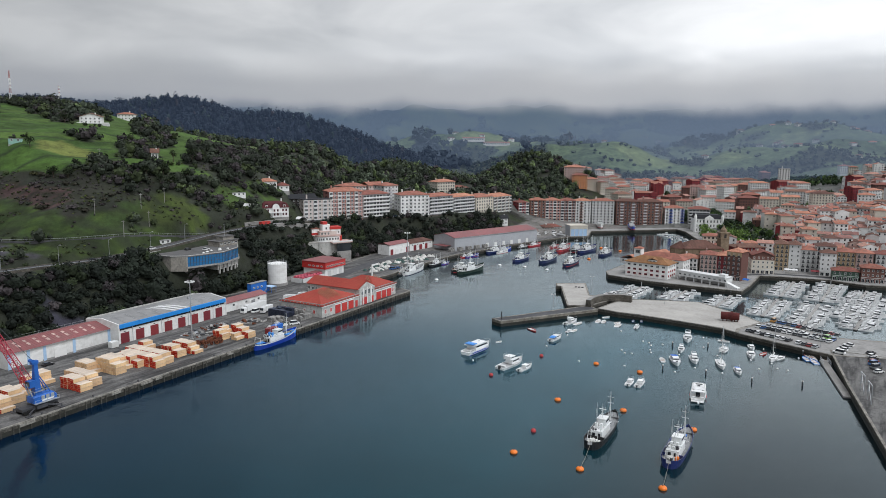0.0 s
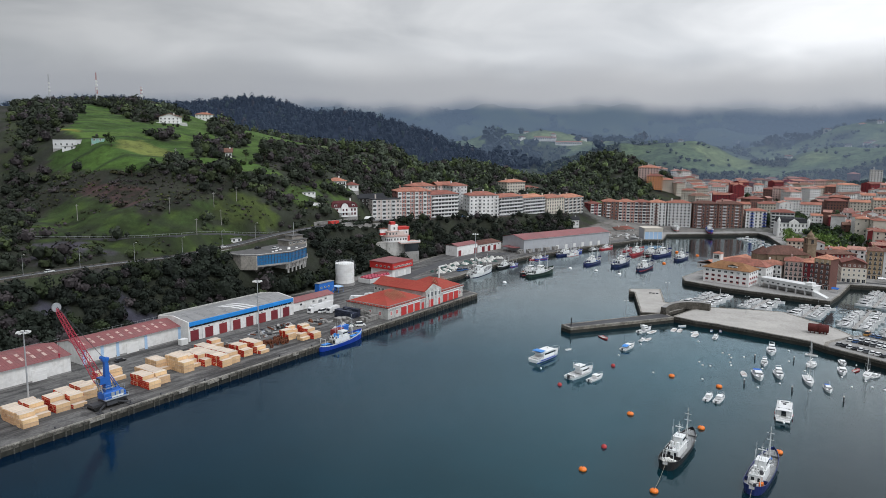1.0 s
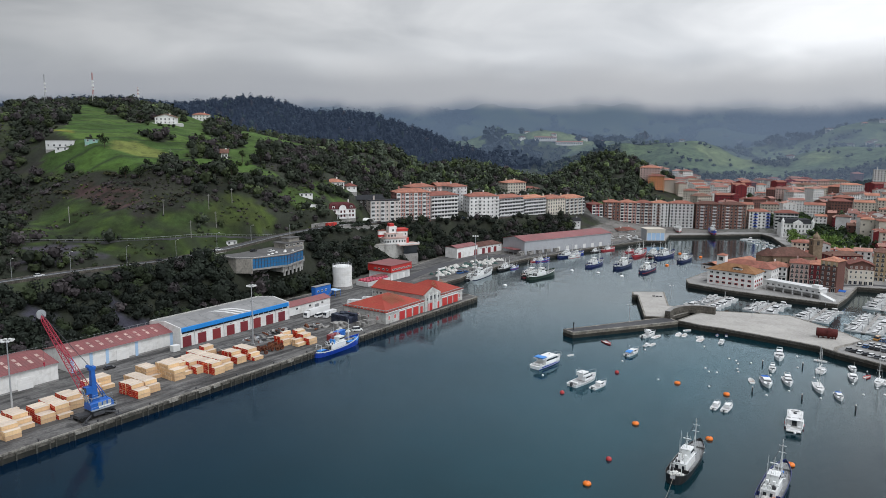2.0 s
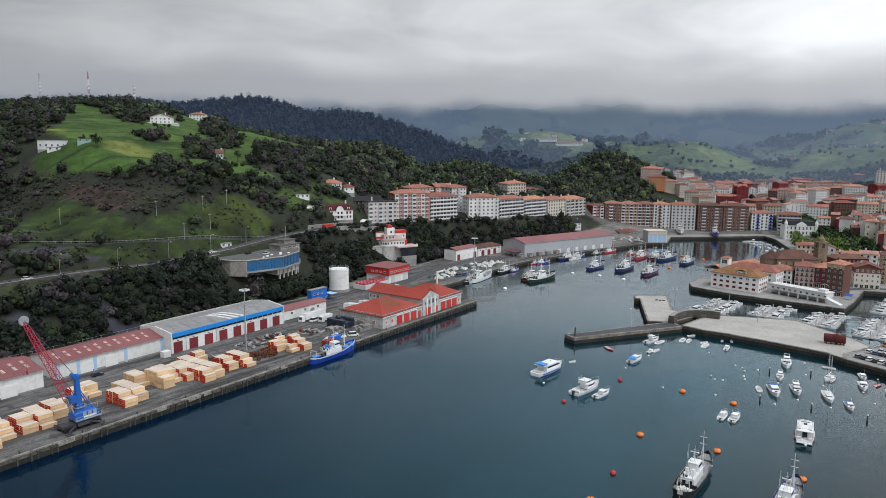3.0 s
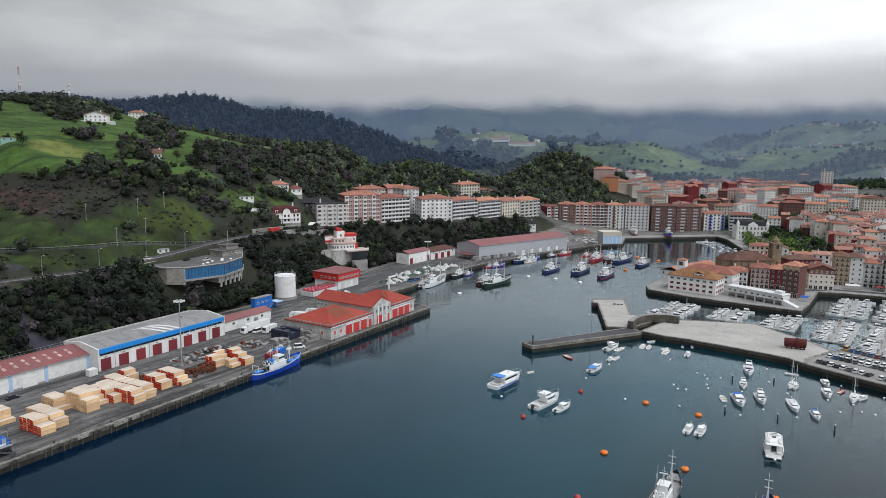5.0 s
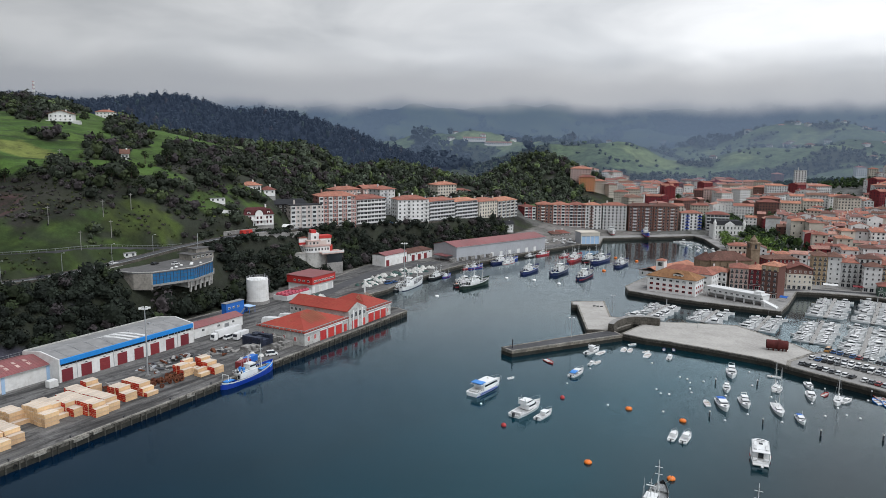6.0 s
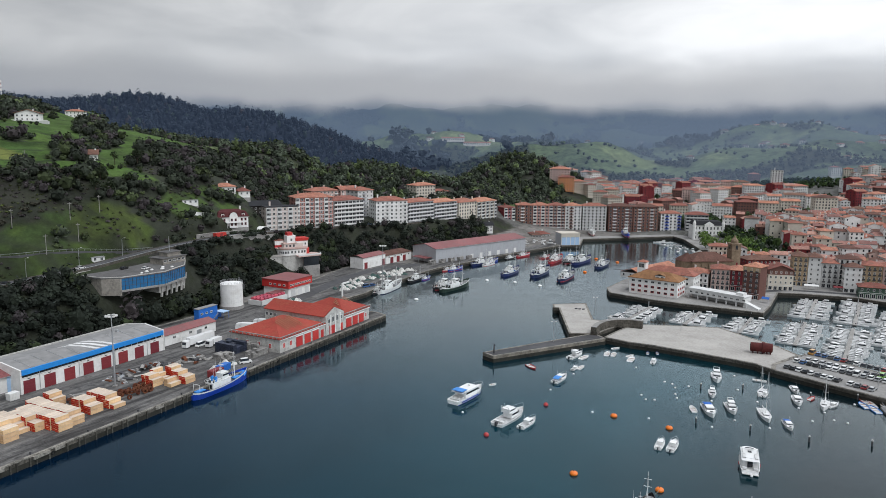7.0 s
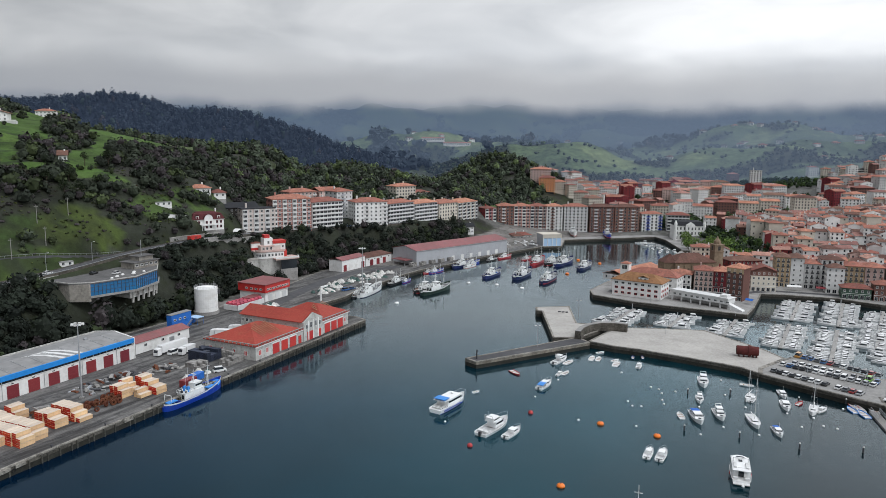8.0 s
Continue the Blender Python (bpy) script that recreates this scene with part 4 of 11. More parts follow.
def sea_wall():
    """The curved masonry wall that shelters the promenade."""
    t = thing("sea_wall", "curved dark masonry sea wall on the pier", "wall", 0, 0, Q)
    line = [(87, 374.5), (90.5, 381), (95.5, 386.5), (101.5, 389.5), (108, 389), (113.5, 386)]
    rings = []
    for i, (x, y) in enumerate(line):
        a, b = line[max(i - 1, 0)], line[min(i + 1, len(line) - 1)]
        dx, dy = b[0] - a[0], b[1] - a[1]
        L = math.hypot(dx, dy)
        nx, ny = -dy / L * 1.5, dx / L * 1.5
        rings.append([(x - nx, y - ny, 0), (x - nx * 0.8, y - ny * 0.8, 3.6), (x + nx * 0.8, y + ny * 0.8, 3.6), (x + nx, y + ny, 0)])
    part("masonry", Shape().loft(rings), WALL_STONE, t)
    top = [[(p[0] * 0.0 + r[1][0], r[1][1], 3.6), (r[1][0], r[1][1], 3.8), (r[2][0], r[2][1], 3.8), (r[2][0], r[2][1], 3.6)] for p, r in zip(line, rings)]
    part("capping", Shape().loft(top), CONCRETE, t)


sea_wall()


def hill_road():
    """The road that climbs along the cliff top, with its kerb wall and white rail."""
    us = np.arange(-260, 481, 6.0)
    road, wall, far_wall, rail = [], [], [], []
    for u in us:
        c, z = float(road_v(u)), float(road_level(u)) + 0.15
        a, b = quay_xy(u, c - 4.0), quay_xy(u, c + 4.0)
        road.append([(*a, z - 1.6), (*a, z), (*b, z), (*b, z - 1.6)])
        for line, k0, k1, up in ((wall, -4.0, -4.35, 0.55), (far_wall, 4.35, 4.0, 0.35), (rail, -4.1, -4.25, 0.95)):
            p, q = quay_xy(u, c + k1), quay_xy(u, c + k0)
            base = z - 1.8 if line is not rail else z + 0.8
            line.append([(*p, base), (*p, z + up), (*q, z + up), (*q, base)])
    r = structure("road", Shape().loft(road), ASPHALT, "grey hillside road above the cliff", "road")
    part("parapet", Shape().loft(wall), WALL_STONE, r, "low weathered roadside wall")
    part("kerb_wall", Shape().loft(far_wall), WALL_STONE, r, "low stone wall at the foot of the meadow")
    part("handrail", Shape().loft(rail), STEEL, r, "thin grey rail along the road")
    return lambda u: float(np.interp(u, us, [k[1][2] for k in road]))


road_z = hill_road()



def hill_path():
    """The footpath at the foot of the meadow, with its pale wooden rail."""
    line = [(60, 196), (95, 177), (109, 165), (121, 157), (137, 146), (156, 134), (183, 129.5), (202, 129), (216, 128), (226, 127)]
    us = np.arange(60, 226.1, 3.0)
    vs = np.interp(us, [p[0] for p in line], [p[1] for p in line])
    way, rail, pts = [], Shape(), []
    rise = np.convolve(np.pad([ground_z(*quay_xy(u, v)) + 0.4 for u, v in zip(us, vs)], 6, mode='edge'), np.ones(13) / 13, 'valid')
    level = lambda u: float(np.interp(u, us, rise))
    for u, v in zip(us, vs):
        a, b = quay_xy(u, v - 0.45), quay_xy(u, v + 0.45)
        z = level(u)
        way.append([(*a, z - 1.5), (*a, z), (*b, z), (*b, z - 1.5)])
        pts.append((*a, z))
    w = structure("path", Shape().loft(way), ASPHALT, "narrow footpath along the foot of the meadow", "path")
    for p, q in zip(pts, pts[1:]):
        rail.rod((p[0], p[1], p[2] + 1.0), (q[0], q[1], q[2] + 1.0), 0.07, 4).rod(p, (p[0], p[1], p[2] + 1.05), 0.05, 4)
    part("handrail", rail, STEEL, w, "pale wooden rail beside the path")


hill_path()

# ---- windows and doors shared by the buildings ----
HEAD = math.degrees(math.atan2(QU[1], QU[0]))
_windows = {}


def window_mesh(w, h, frame=FRAME, glass=GLASS_DARK, bars=1):
    """A moulded frame with its recessed lights, all of one piece."""
    key = (w, h, frame.name, glass.name, bars)
    if key not in _windows:
        s, t, b = Shape(), 0.13, 0.035
        edges = [-w / 2] + [-w / 2 + w * (k + 1) / (bars + 1) for k in range(bars)] + [w / 2]
        xs = [-w / 2, -w / 2 + t]
        for e in edges[1:-1]:
            xs += [e - b, e + b]
        xs += [w / 2 - t, w / 2]
        zs, n = [0, t, h - t, h], len(xs)
        vs, fs, kinds = [(x, -0.10, z) for z in zs for x in xs], [], []
        for k in range(n - 1):
            for r in range(3):
                q = (r * n + k, r * n + k + 1, (r + 1) * n + k + 1, (r + 1) * n + k)
                if r == 1 and k % 2:
                    m = len(vs)
                    vs += [(vs[a][0], -0.04, vs[a][2]) for a in q]
                    fs += [(q[a], q[(a + 1) % 4], m + (a + 1) % 4, m + a) for a in range(4)] + [(m, m + 1, m + 2, m + 3)]
                    kinds += [0, 0, 0, 0, 1]
                else:
                    fs.append(q)
                    kinds.append(0)
        rim = list(range(n)) + [r * n + n - 1 for r in (1, 2)] + list(range(4 * n - 1, 3 * n - 1, -1)) + [r * n for r in (2, 1)]
        m = len(vs)
        vs += [(vs[a][0], 0.02, vs[a][2]) for a in rim]
        for k in range(len(rim)):
            j = (k + 1) % len(rim)
            fs.append((rim[j], rim[k], m + k, m + j))
            kinds.append(0)
        me = s.add(vs, fs).mesh("window", frame, glass)
        me.polygons.foreach_set("material_index", kinds)
        _windows[key] = me
    return _windows[key]


def window(parent, x, y, z, w, h, face="S", **kw):
    rz = {"S": 0, "E": 90, "N": 180, "W": -90}[face]
    return piece("window", window_mesh(w, h, **kw), parent, pose(x, y, z, 0, 0, rz))


def door(parent, x, y, z, w, h, material, face="S", name="door"):
    """A leaf with a step at each panel joint, lofted as one piece."""
    sec = [(-0.12, 0)]
    for k in range(1, int(h / 0.9) + 1):
        top = min(k * 0.9, h - 0.01)
        sec += [(-0.12, top - 0.07), (-0.16, top - 0.06), (-0.16, top - 0.01), (-0.12, top)]
    sec += [(-0.12, h), (0.02, h), (0.02, 0)]
    ob = part(name, Shape().loft([[(a, p, q) for p, q in sec] for a in (w / 2, -w / 2)]), material, parent)
    ob.matrix_basis = pose(x, y, z, 0, 0, {"S": 0, "E": 90, "N": 180, "W": -90}[face])
    return ob


def on_quay(name, label, category, u, v, group=""):
    return thing(name, label, category, *quay_xy(u, v), Q, HEAD, group)


# ---- warehouses on the commercial quay ----


def red_warehouse(u0, u1, v0, v1, h, rise, pilasters, doors, label):
    L, D = u1 - u0, v1 - v0
    t = on_quay("warehouse", label, "warehouse", u0, v0, "red-roofed warehouses")
    walls = Shape().box(0, 0, 0, L, D, h)
    for x in (0.0, L - 0.3):
        walls.loft([[(a, 0, h), (a, D / 2, h + rise - 0.15), (a, D, h)] for a in (x, x + 0.3)])
    part("wall", walls, DOCKWALL, t)
    part("plinth", Shape().box(-0.05, -0.06, 0, L + 0.05, 0.1, 0.6), CONCRETE, t)
    roof = part("roof", Shape().gable(-0.4, -0.5, L + 0.4, D + 0.5, h, rise, 0.2), REDROOF, t)
    ribs = Shape()
    for k in range(int(L / 1.2)):
        x = 0.3 + k * 1.2
        ribs.loft([[(a, -0.5, h + 0.2), (a, -0.5, h + 0.26), (a, D / 2, h + rise + 0.26), (a, D / 2, h + rise + 0.2)] for a in (x, x + 0.08)])
    part("rib", ribs, REDROOF, roof)
    for k in range(int(L / 4)):
        for f, w in ((0.30, 0.22), (0.62, 0.16)):
            x, y0, y1 = 2 + k * 4, D / 2 * f, D / 2 * (f + w)
            z0, z1 = h + 0.29 + rise * f, h + 0.29 + rise * (f + w)
            part("skylight", Shape().add([(x, y0, z0), (x + 1.1, y0, z0), (x + 1.1, y1, z1), (x, y1, z1), (x, y0, z0 - 0.08), (x + 1.1, y0, z0 - 0.08), (x + 1.1, y1, z1 - 0.08), (x, y1, z1 - 0.08)],
                                         [(0, 1, 2, 3), (4, 5, 1, 0), (5, 6, 2, 1), (6, 7, 3, 2), (7, 4, 0, 3)]), PALEROOF, roof)
    for x in pilasters:
        part("pilaster", Shape().box(x - 0.6, -0.14, 0.0, x + 0.6, 0.0, h - 0.05), LIGHTBLUE, t)
    for x in doors:
        door(t, x, 0, 0.05, 5.2, 4.2, WHITE)
    part("gutter", Shape().box(-0.4, -0.68, h - 0.05, L + 0.4, -0.5, h + 0.12), STEEL, t)
    return t


PALEROOF = mat("translucent_roof_sheet", (0.42, 0.30, 0.26), 0.6, var=0.2, rnd=0.2)
red_warehouse(-66, 47.5, 48.5, 72, 6.6, 2.6, [], [8, 30, 55, 78, 102], "long white warehouse with a faded red sheet roof")
red_warehouse(54.5, 98.2, 53, 71, 6.0, 2.3, [0.6, 8, 14.5, 27, 43], [10.8, 21], "white warehouse with pale blue pilasters and faded red roof")


def blue_warehouse():
    u0, L, D, h = 98.6, 60.3, 21, 8.2
    t = on_quay("warehouse", "white warehouse with a bright blue fascia and dark red doors", "warehouse", u0, 47.6)
    part("wall", Shape().box(0, 0, 0, L, D, h - 2.6).box(0, 0.5, h - 2.6, L, D, h - 0.4), DOCKWALL, t)
    part("end_wall", Shape().loft([[(a, -0.1, 0), (a, -0.1, h + 0.3), (a, D / 2, h + 1.7), (a, D, h + 0.3), (a, D, 0)] for a in (-0.5, 0.0)]), DOCKWALL, t)
    part("end_wall", Shape().loft([[(a, -0.1, 0), (a, -0.1, h + 0.3), (a, D / 2, h + 1.7), (a, D, h + 0.3), (a, D, 0)] for a in (L, L + 0.5)]), DOCKWALL, t)
    part("fascia", Shape().box(0.0, -0.35, h - 1.6, L, 0.4, h + 0.1), FASCIA, t, "bright blue sheet fascia")
    roof = part("roof", Shape().gable(0.0, -0.3, L, D, h - 0.2, 1.5, 0.2), GREYROOF, t)
    top = lambda x, y, up=0.0: (x, y, h + 0.03 + 1.5 * min(y + 0.3, D - y) / (D / 2 + 0.15) + up)
    for k in range(3):
        x0, w = 20.5 + k * 3.4, 1.1
        line = [(x0, 10.0), (x0 + 3.6, 9.0), (x0 + 6.2, 6.4), (x0 + 9.2, 0.6)]
        part("roof_stripe", Shape().loft([[top(x, y), top(x + w * 1.5, y), top(x + w * 1.5, y, 0.05), top(x, y, 0.05)] for x, y in line]), OFFWHITE, roof, "white painted stripe")
    for k in range(9):
        part("roof_seam", Shape().loft([[top(a, y), top(a, y, 0.09)] + [top(a + 0.12, y, 0.09), top(a + 0.12, y)] for a, y in ((6.2 * k + 4, 0.2), (6.2 * k + 4, D / 2 - 0.2))]), STEEL, roof)
    part("rear_parapet", Shape().box(0, D - 0.4, h - 0.5, L, D, h + 0.55), OLDWALL, t)
    part("window_strip", Shape().box(0.6, 0.42, h - 2.75, L - 0.6, 0.52, h - 1.6), GLASS_DARK, t, "dark strip of window glass")
    for x in range(3, 60, 3):
        part("mullion", Shape().box(x - 0.08, 0.36, h - 2.75, x + 0.08, 0.44, h - 1.6), OFFWHITE if x > 36 else DARKSTEEL, t)
    part("window_ledge", Shape().box(0.0, -0.05, h - 2.8, L, 0.5, h - 2.68), OLDWALL, t)
    for x in (6.4, 21.6, 36.8, 52):
        part("downpipe", Shape().rod((x, -0.18, 0), (x, -0.18, h - 1.6), 0.09, 5), STEEL, t)
    for x in (2.6, 10.2, 17.8, 25.4, 33.0, 40.6, 48.2, 55.8):
        door(t, x, 0, 0.05, 4.2, 4.5, DEEPRED)
        part("number_plate", Shape().box(x - 0.5, -0.06, 4.85, x + 0.5, 0.0, 5.15), DARKSTEEL, t)
    part("vent", Shape().box(46, 9.6, h + 1.2, 47.2, 10.6, h + 2.2), STEEL, t)


blue_warehouse()


def small_shed():
    t = on_quay("shed", "low white shed with a red sheet roof", "shed", 162.8, 51)
    L, D, h = 29, 9, 4.4
    part("wall", Shape().box(0, 0, 0, L, D, h), WHITE, t)
    part("roof", Shape().gable(-0.3, -0.4, L + 0.3, D + 0.3, h, 1.5, 0.18), REDROOF, t)
    for x in (5, 14, 23):
        window(t, x, 0, 2.3, 1.6, 1.2)
    door(t, 10, 0, 0, 1.2, 2.2, FRAME)
    door(t, 19, 0, 0, 2.6, 3.0, STEEL)


small_shed()


def fish_building():
    """The long quay building with red roofs and red doors."""
    t = on_quay("quay_building", "long pale quayside building with bright red roofs and doors", "building", 178.4, 3.2)
    A, C, B = Shape(), Shape(), Shape()
    A.box(0, 0, 0, 31, 26, 5.6)
    C.box(31, -0.4, 0, 45, 34, 8.4)
    C.loft([[(31, y, 8.4), (38, y, 11.6), (45, y, 8.4)] for y in (-0.4, 0.2)])
    B.box(45, 0, 0, 66.5, 26, 6.0)
    wall = part("wall", A, OLDWALL, t)
    part("wall", C, OLDWALL, t)
    part("wall", B, OLDWALL, t)
    part("roof", Shape().hip(-0.6, -0.5, 31, 26.5, 5.6, 5.2, 0.3), FRESHRED, t)
    part("roof", Shape().gable(30.4, 0.3, 45.6, 34.5, 8.4, 3.3, 0.3, along="y"), FRESHRED, t)
    part("roof", Shape().hip(45, -0.5, 67.1, 26.5, 6.0, 5.0, 0.3), FRESHRED, t)
    parapet = Shape()
    for x in range(1, 66, 2):
        if not 30 < x < 46:
            parapet.box(x - 0.12, -0.75, 5.9 if x < 31 else 6.3, x + 0.12, -0.5, 6.6 if x < 31 else 7.0)
    parapet.box(-0.8, -0.8, 6.6, 31, -0.45, 6.85).box(45, -0.8, 7.0, 67.3, -0.45, 7.25)
    for y in range(1, 26, 2):
        parapet.box(-0.8, y - 0.12, 5.9, -0.55, y + 0.12, 6.6)
    parapet.box(-0.85, -0.8, 6.6, -0.5, 26.5, 6.85)
    part("balustrade", parapet, CONCRETE, t, "weathered roof-edge balustrade")
    part("cornice", Shape().box(-0.5, -0.45, 5.2, 31, 0.0, 5.55).box(45, -0.45, 5.6, 67, 0.0, 5.95), WHITE, t)
    for x in (12.6, 18.2, 23.8, 49.3, 54.6, 59.8):
        door(t, x, 0, 0, 4.2, 4.2, REDPAINT)
        part("lintel", Shape().box(x - 2.5, -0.2, 4.3, x + 2.5, 0.0, 4.8), WHITE, t)
    for x in (2.6, 7.0, 63.6):
        piece("window", window_mesh(1.6, 2.2, glass=REDPAINT), t, pose(x, 0, 1.6))
    for x in (28.6, 42.8):
        door(t, x, 0 if x < 31 else -0.4, 0, 1.9, 3.4, REDPAINT)
    door(t, 35.5, -0.4, 0, 4.0, 3.8, REDPAINT)
    for x, w in ((33.2, 1.5), (36.4, 1.8), (39.6, 1.8), (42.8, 1.5)):
        window(t, x, -0.4, 5.2, w, 2.6 if x in (36.4, 39.6) else 2.0, bars=1)
    for x in (34.4, 38.0, 41.6):
        part("pilaster", Shape().box(x - 0.3, -0.6, 0, x + 0.3, -0.4, 8.6), WHITE, t)
    for y in (5, 11, 17, 23):
        piece("window", window_mesh(1.5, 2.0, glass=REDPAINT), t, pose(0, y, 1.4, 0, 0, -90))
    for y in (28, 30.5, 33):
        window(t, 31, y, 5.4, 1.5, 1.6, "W")
    for x0, base, slope in ((9.0, 5.93, 5.2 / 13.5), (51.0, 6.33, 5.0 / 13.5)):
        for k in range(8):
            x, y0, y1 = x0 + k * 1.45, 3.0 + (k * 7 % 3) * 0.7, 10.0 + (k * 5 % 4) * 0.6
            part("worn_strip", Shape().loft([[(a, y, base + slope * (y + 0.5) + h) for a, h in ((x, 0), (x + 0.55, 0), (x + 0.55, 0.02), (x, 0.02))] for y in (y0, y1)]), RUSTTILE, t, "strip of rust-brown worn tiles")
    for x in (9, 13, 17, 21):
        part("skylight", Shape().box(x, 6.0, 8.0, x + 1.0, 6.5, 8.25), GLASS_DARK, t)


fish_building()


def ring_rail(shape, r, z, h, n=24):
    for k in range(n):
        a, b = k * math.tau / n, (k + 1) * math.tau / n
        p, q = (r * math.cos(a), r * math.sin(a)), (r * math.cos(b), r * math.sin(b))
        shape.rod((*p, z), (*p, z + h), 0.05, 4)
        for hh in (h * 0.5, h):
            shape.rod((*p, z + hh), (*q, z + hh), 0.05, 4)


def storage_tank():
    t = on_quay("storage_tank", "round white steel storage tank on a concrete base", "tank", 229.5, 76.5)
    n, r, h = 32, 5.6, 11.4
    ring = lambda rr, z: [(rr * math.cos(i * math.tau / n), rr * math.sin(i * math.tau / n), z) for i in range(n)]
    part("base", Shape().loft([ring(6.1, 0), ring(6.1, 1.6)]), CONCRETE, t)
    part("shell", Shape().loft([ring(r, 1.6), ring(r, 1.6 + h), ring(0.4, 2.5 + h)]), WHITE, t, smooth=False)
    seam = Shape()
    for k in range(1, 6):
        seam.loft([ring(r + 0.05, 1.6 + k * 2.1), ring(r + 0.05, 1.68 + k * 2.1)])
    part("seam", seam, OFFWHITE, t)
    rail = Shape()
    ring_rail(rail, r - 0.05, 1.6 + h, 1.1)
    part("guard_rail", rail, STEEL, t)
    part("panel", Shape().box(3.2, -5.0, 9.6, 4.2, -4.2, 12.2), DARKSTEEL, t, "small dark sign panel")
    ladder = Shape()
    for s in (-0.25, 0.25):
        ladder.rod((5.7, s, 1.0), (5.7, s, 15.2), 0.05, 4)
    for k in range(28):
        ladder.rod((5.7, -0.25, 1.2 + k * 0.5), (5.7, 0.25, 1.2 + k * 0.5), 0.03, 4)
    part("ladder", ladder, STEEL, t)


storage_tank()


def blue_unit():
    t = on_quay("site_office", "two stacked blue cabins with an outside steel stair", "cabin", 196.5, 66)
    part("cabin", Shape().box(0, 0, 0, 12, 3, 3.3), BLUEPAINT, t)
    part("cabin", Shape().box(0, 0, 3.4, 12, 3, 6.9), BLUEPAINT, t)
    part("roof", Shape().box(-0.2, -0.2, 6.9, 12.2, 3.2, 7.1), GREYROOF, t)
    for x in (2, 5, 8):
        window(t, x, 0, 4.0, 1.4, 1.0)
    st = Shape()
    for k in range(12):
        st.box(8.0 + k * 0.3, -1.2, k * 0.25, 8.4 + k * 0.3, -0.2, k * 0.25 + 0.08)
    st.rod((8, -1.2, 1), (11.6, -1.2, 4), 0.05, 4)
    part("stair", st, STEEL, t)
    part("canopy", Shape().box(12.5, -3, 3.2, 17, 2.5, 3.5), LIGHTBLUE, t)
    for x, y in ((12.8, -2.7), (16.7, -2.7), (16.7, 2.2), (12.8, 2.2)):
        part("post", Shape().rod((x, y, 0), (x, y, 3.2), 0.1), BLUEPAINT, t)
    part("wall_panel", Shape().box(12.7, 2.2, 0, 16.8, 2.4, 3.0), BLUEPAINT, t)


blue_unit()


def ice_factory():
    t = on_quay("ice_factory", "white building with an overhanging red upper storey", "building", 262, 66)
    part("wall", Shape().box(0.8, 0.8, 0, 20, 18, 5), WHITE, t)
    part("upper_storey", Shape().box(0, 0, 5, 21, 18.5, 9.2), REDPAINT, t, "red painted upper storey")
    part("roof", Shape().box(-0.3, -0.3, 9.2, 21.3, 18.8, 9.45), REDROOF, t)
    for k in range(9):
        window(t, 2 + k * 2.1, 0, 6.2, 1.5, 1.1)
    for k in range(4):
        window(t, 0, 3 + k * 3.2, 6.2, 1.6, 1.1, "W")
    for x in (5, 11, 17):
        door(t, x, 0.8, 0, 3.4, 3.6, OFFWHITE)
    part("annex", Shape().box(-9, 3, 0, 0.8, 8, 3.6), OFFWHITE, t)
    part("annex_roof", Shape().box(-9.3, 2.7, 3.6, 0.5, 8.3, 3.8), REDROOF, t)


ice_factory()


def tarp_yard():
    t = on_quay("walled_yard", "yard of stacked crates under red tarpaulins behind a low wall", "yard", 240, 66)
    part("wall", Shape().box(0, 0, 0, 21, 0.4, 2.6), OFFWHITE, t)
    part("wall", Shape().box(0, 0, 0, 0.4, 9, 2.6), OFFWHITE, t)
    for i in range(7):
        for j in range(3):
            x, y = 1.2 + i * 2.8, 1.2 + j * 2.5
            part("tarpaulin", Shape().loft([[(x, y, 0), (x, y, 3.0), (x + 0.3, y + 0.5, 3.6), (x + 0.3, y + 1.7, 3.6), (x, y + 2.2, 3.0), (x, y + 2.2, 0)],
                                            [(x + 2.5, y, 0), (x + 2.5, y, 3.0), (x + 2.2, y + 0.5, 3.6), (x + 2.2, y + 1.7, 3.6), (x + 2.5, y + 2.2, 3.0), (x + 2.5, y + 2.2, 0)]]), TARP, t)


TARP = mat("red_tarpaulin", (0.36, 0.05, 0.08), 0.6, var=0.2, rnd=0.2)
tarp_yard()


def white_store(x, y, rz, L, D, h, roof, doors, windows, label):
    t = thing("warehouse", label, "warehouse", x, y, Q, rz)
    part("wall", Shape().box(0, 0, 0, L, D, h), WHITE, t)
    if roof == "hip":
        part("roof", Shape().hip(-0.5, -0.5, L + 0.5, D + 0.5, h, 2.6, 0.2), DARKTILE, t)
    else:
        part("roof", Shape().gable(-0.4, -0.4, L + 0.4, D + 0.4, h, 1.6, 0.2), REDROOF, t)
    for dx in doors:
        door(t, dx, 0, 0, 3.2, 4.2, DEEPRED)
    for dx in windows:
        window(t, dx, 0, 3.9, 1.3, 1.2)
    return t


white_store(-25.5, 540.5, 55, 25, 11, 7.4, "gable", [3, 22.5], [], "tall white store with a low red roof")
white_store(-10.5, 561.5, 51, 28, 11, 5.8, "hip", [6, 13, 20], [3, 9.5, 16.5, 25], "white store with brown tiled hip roof")


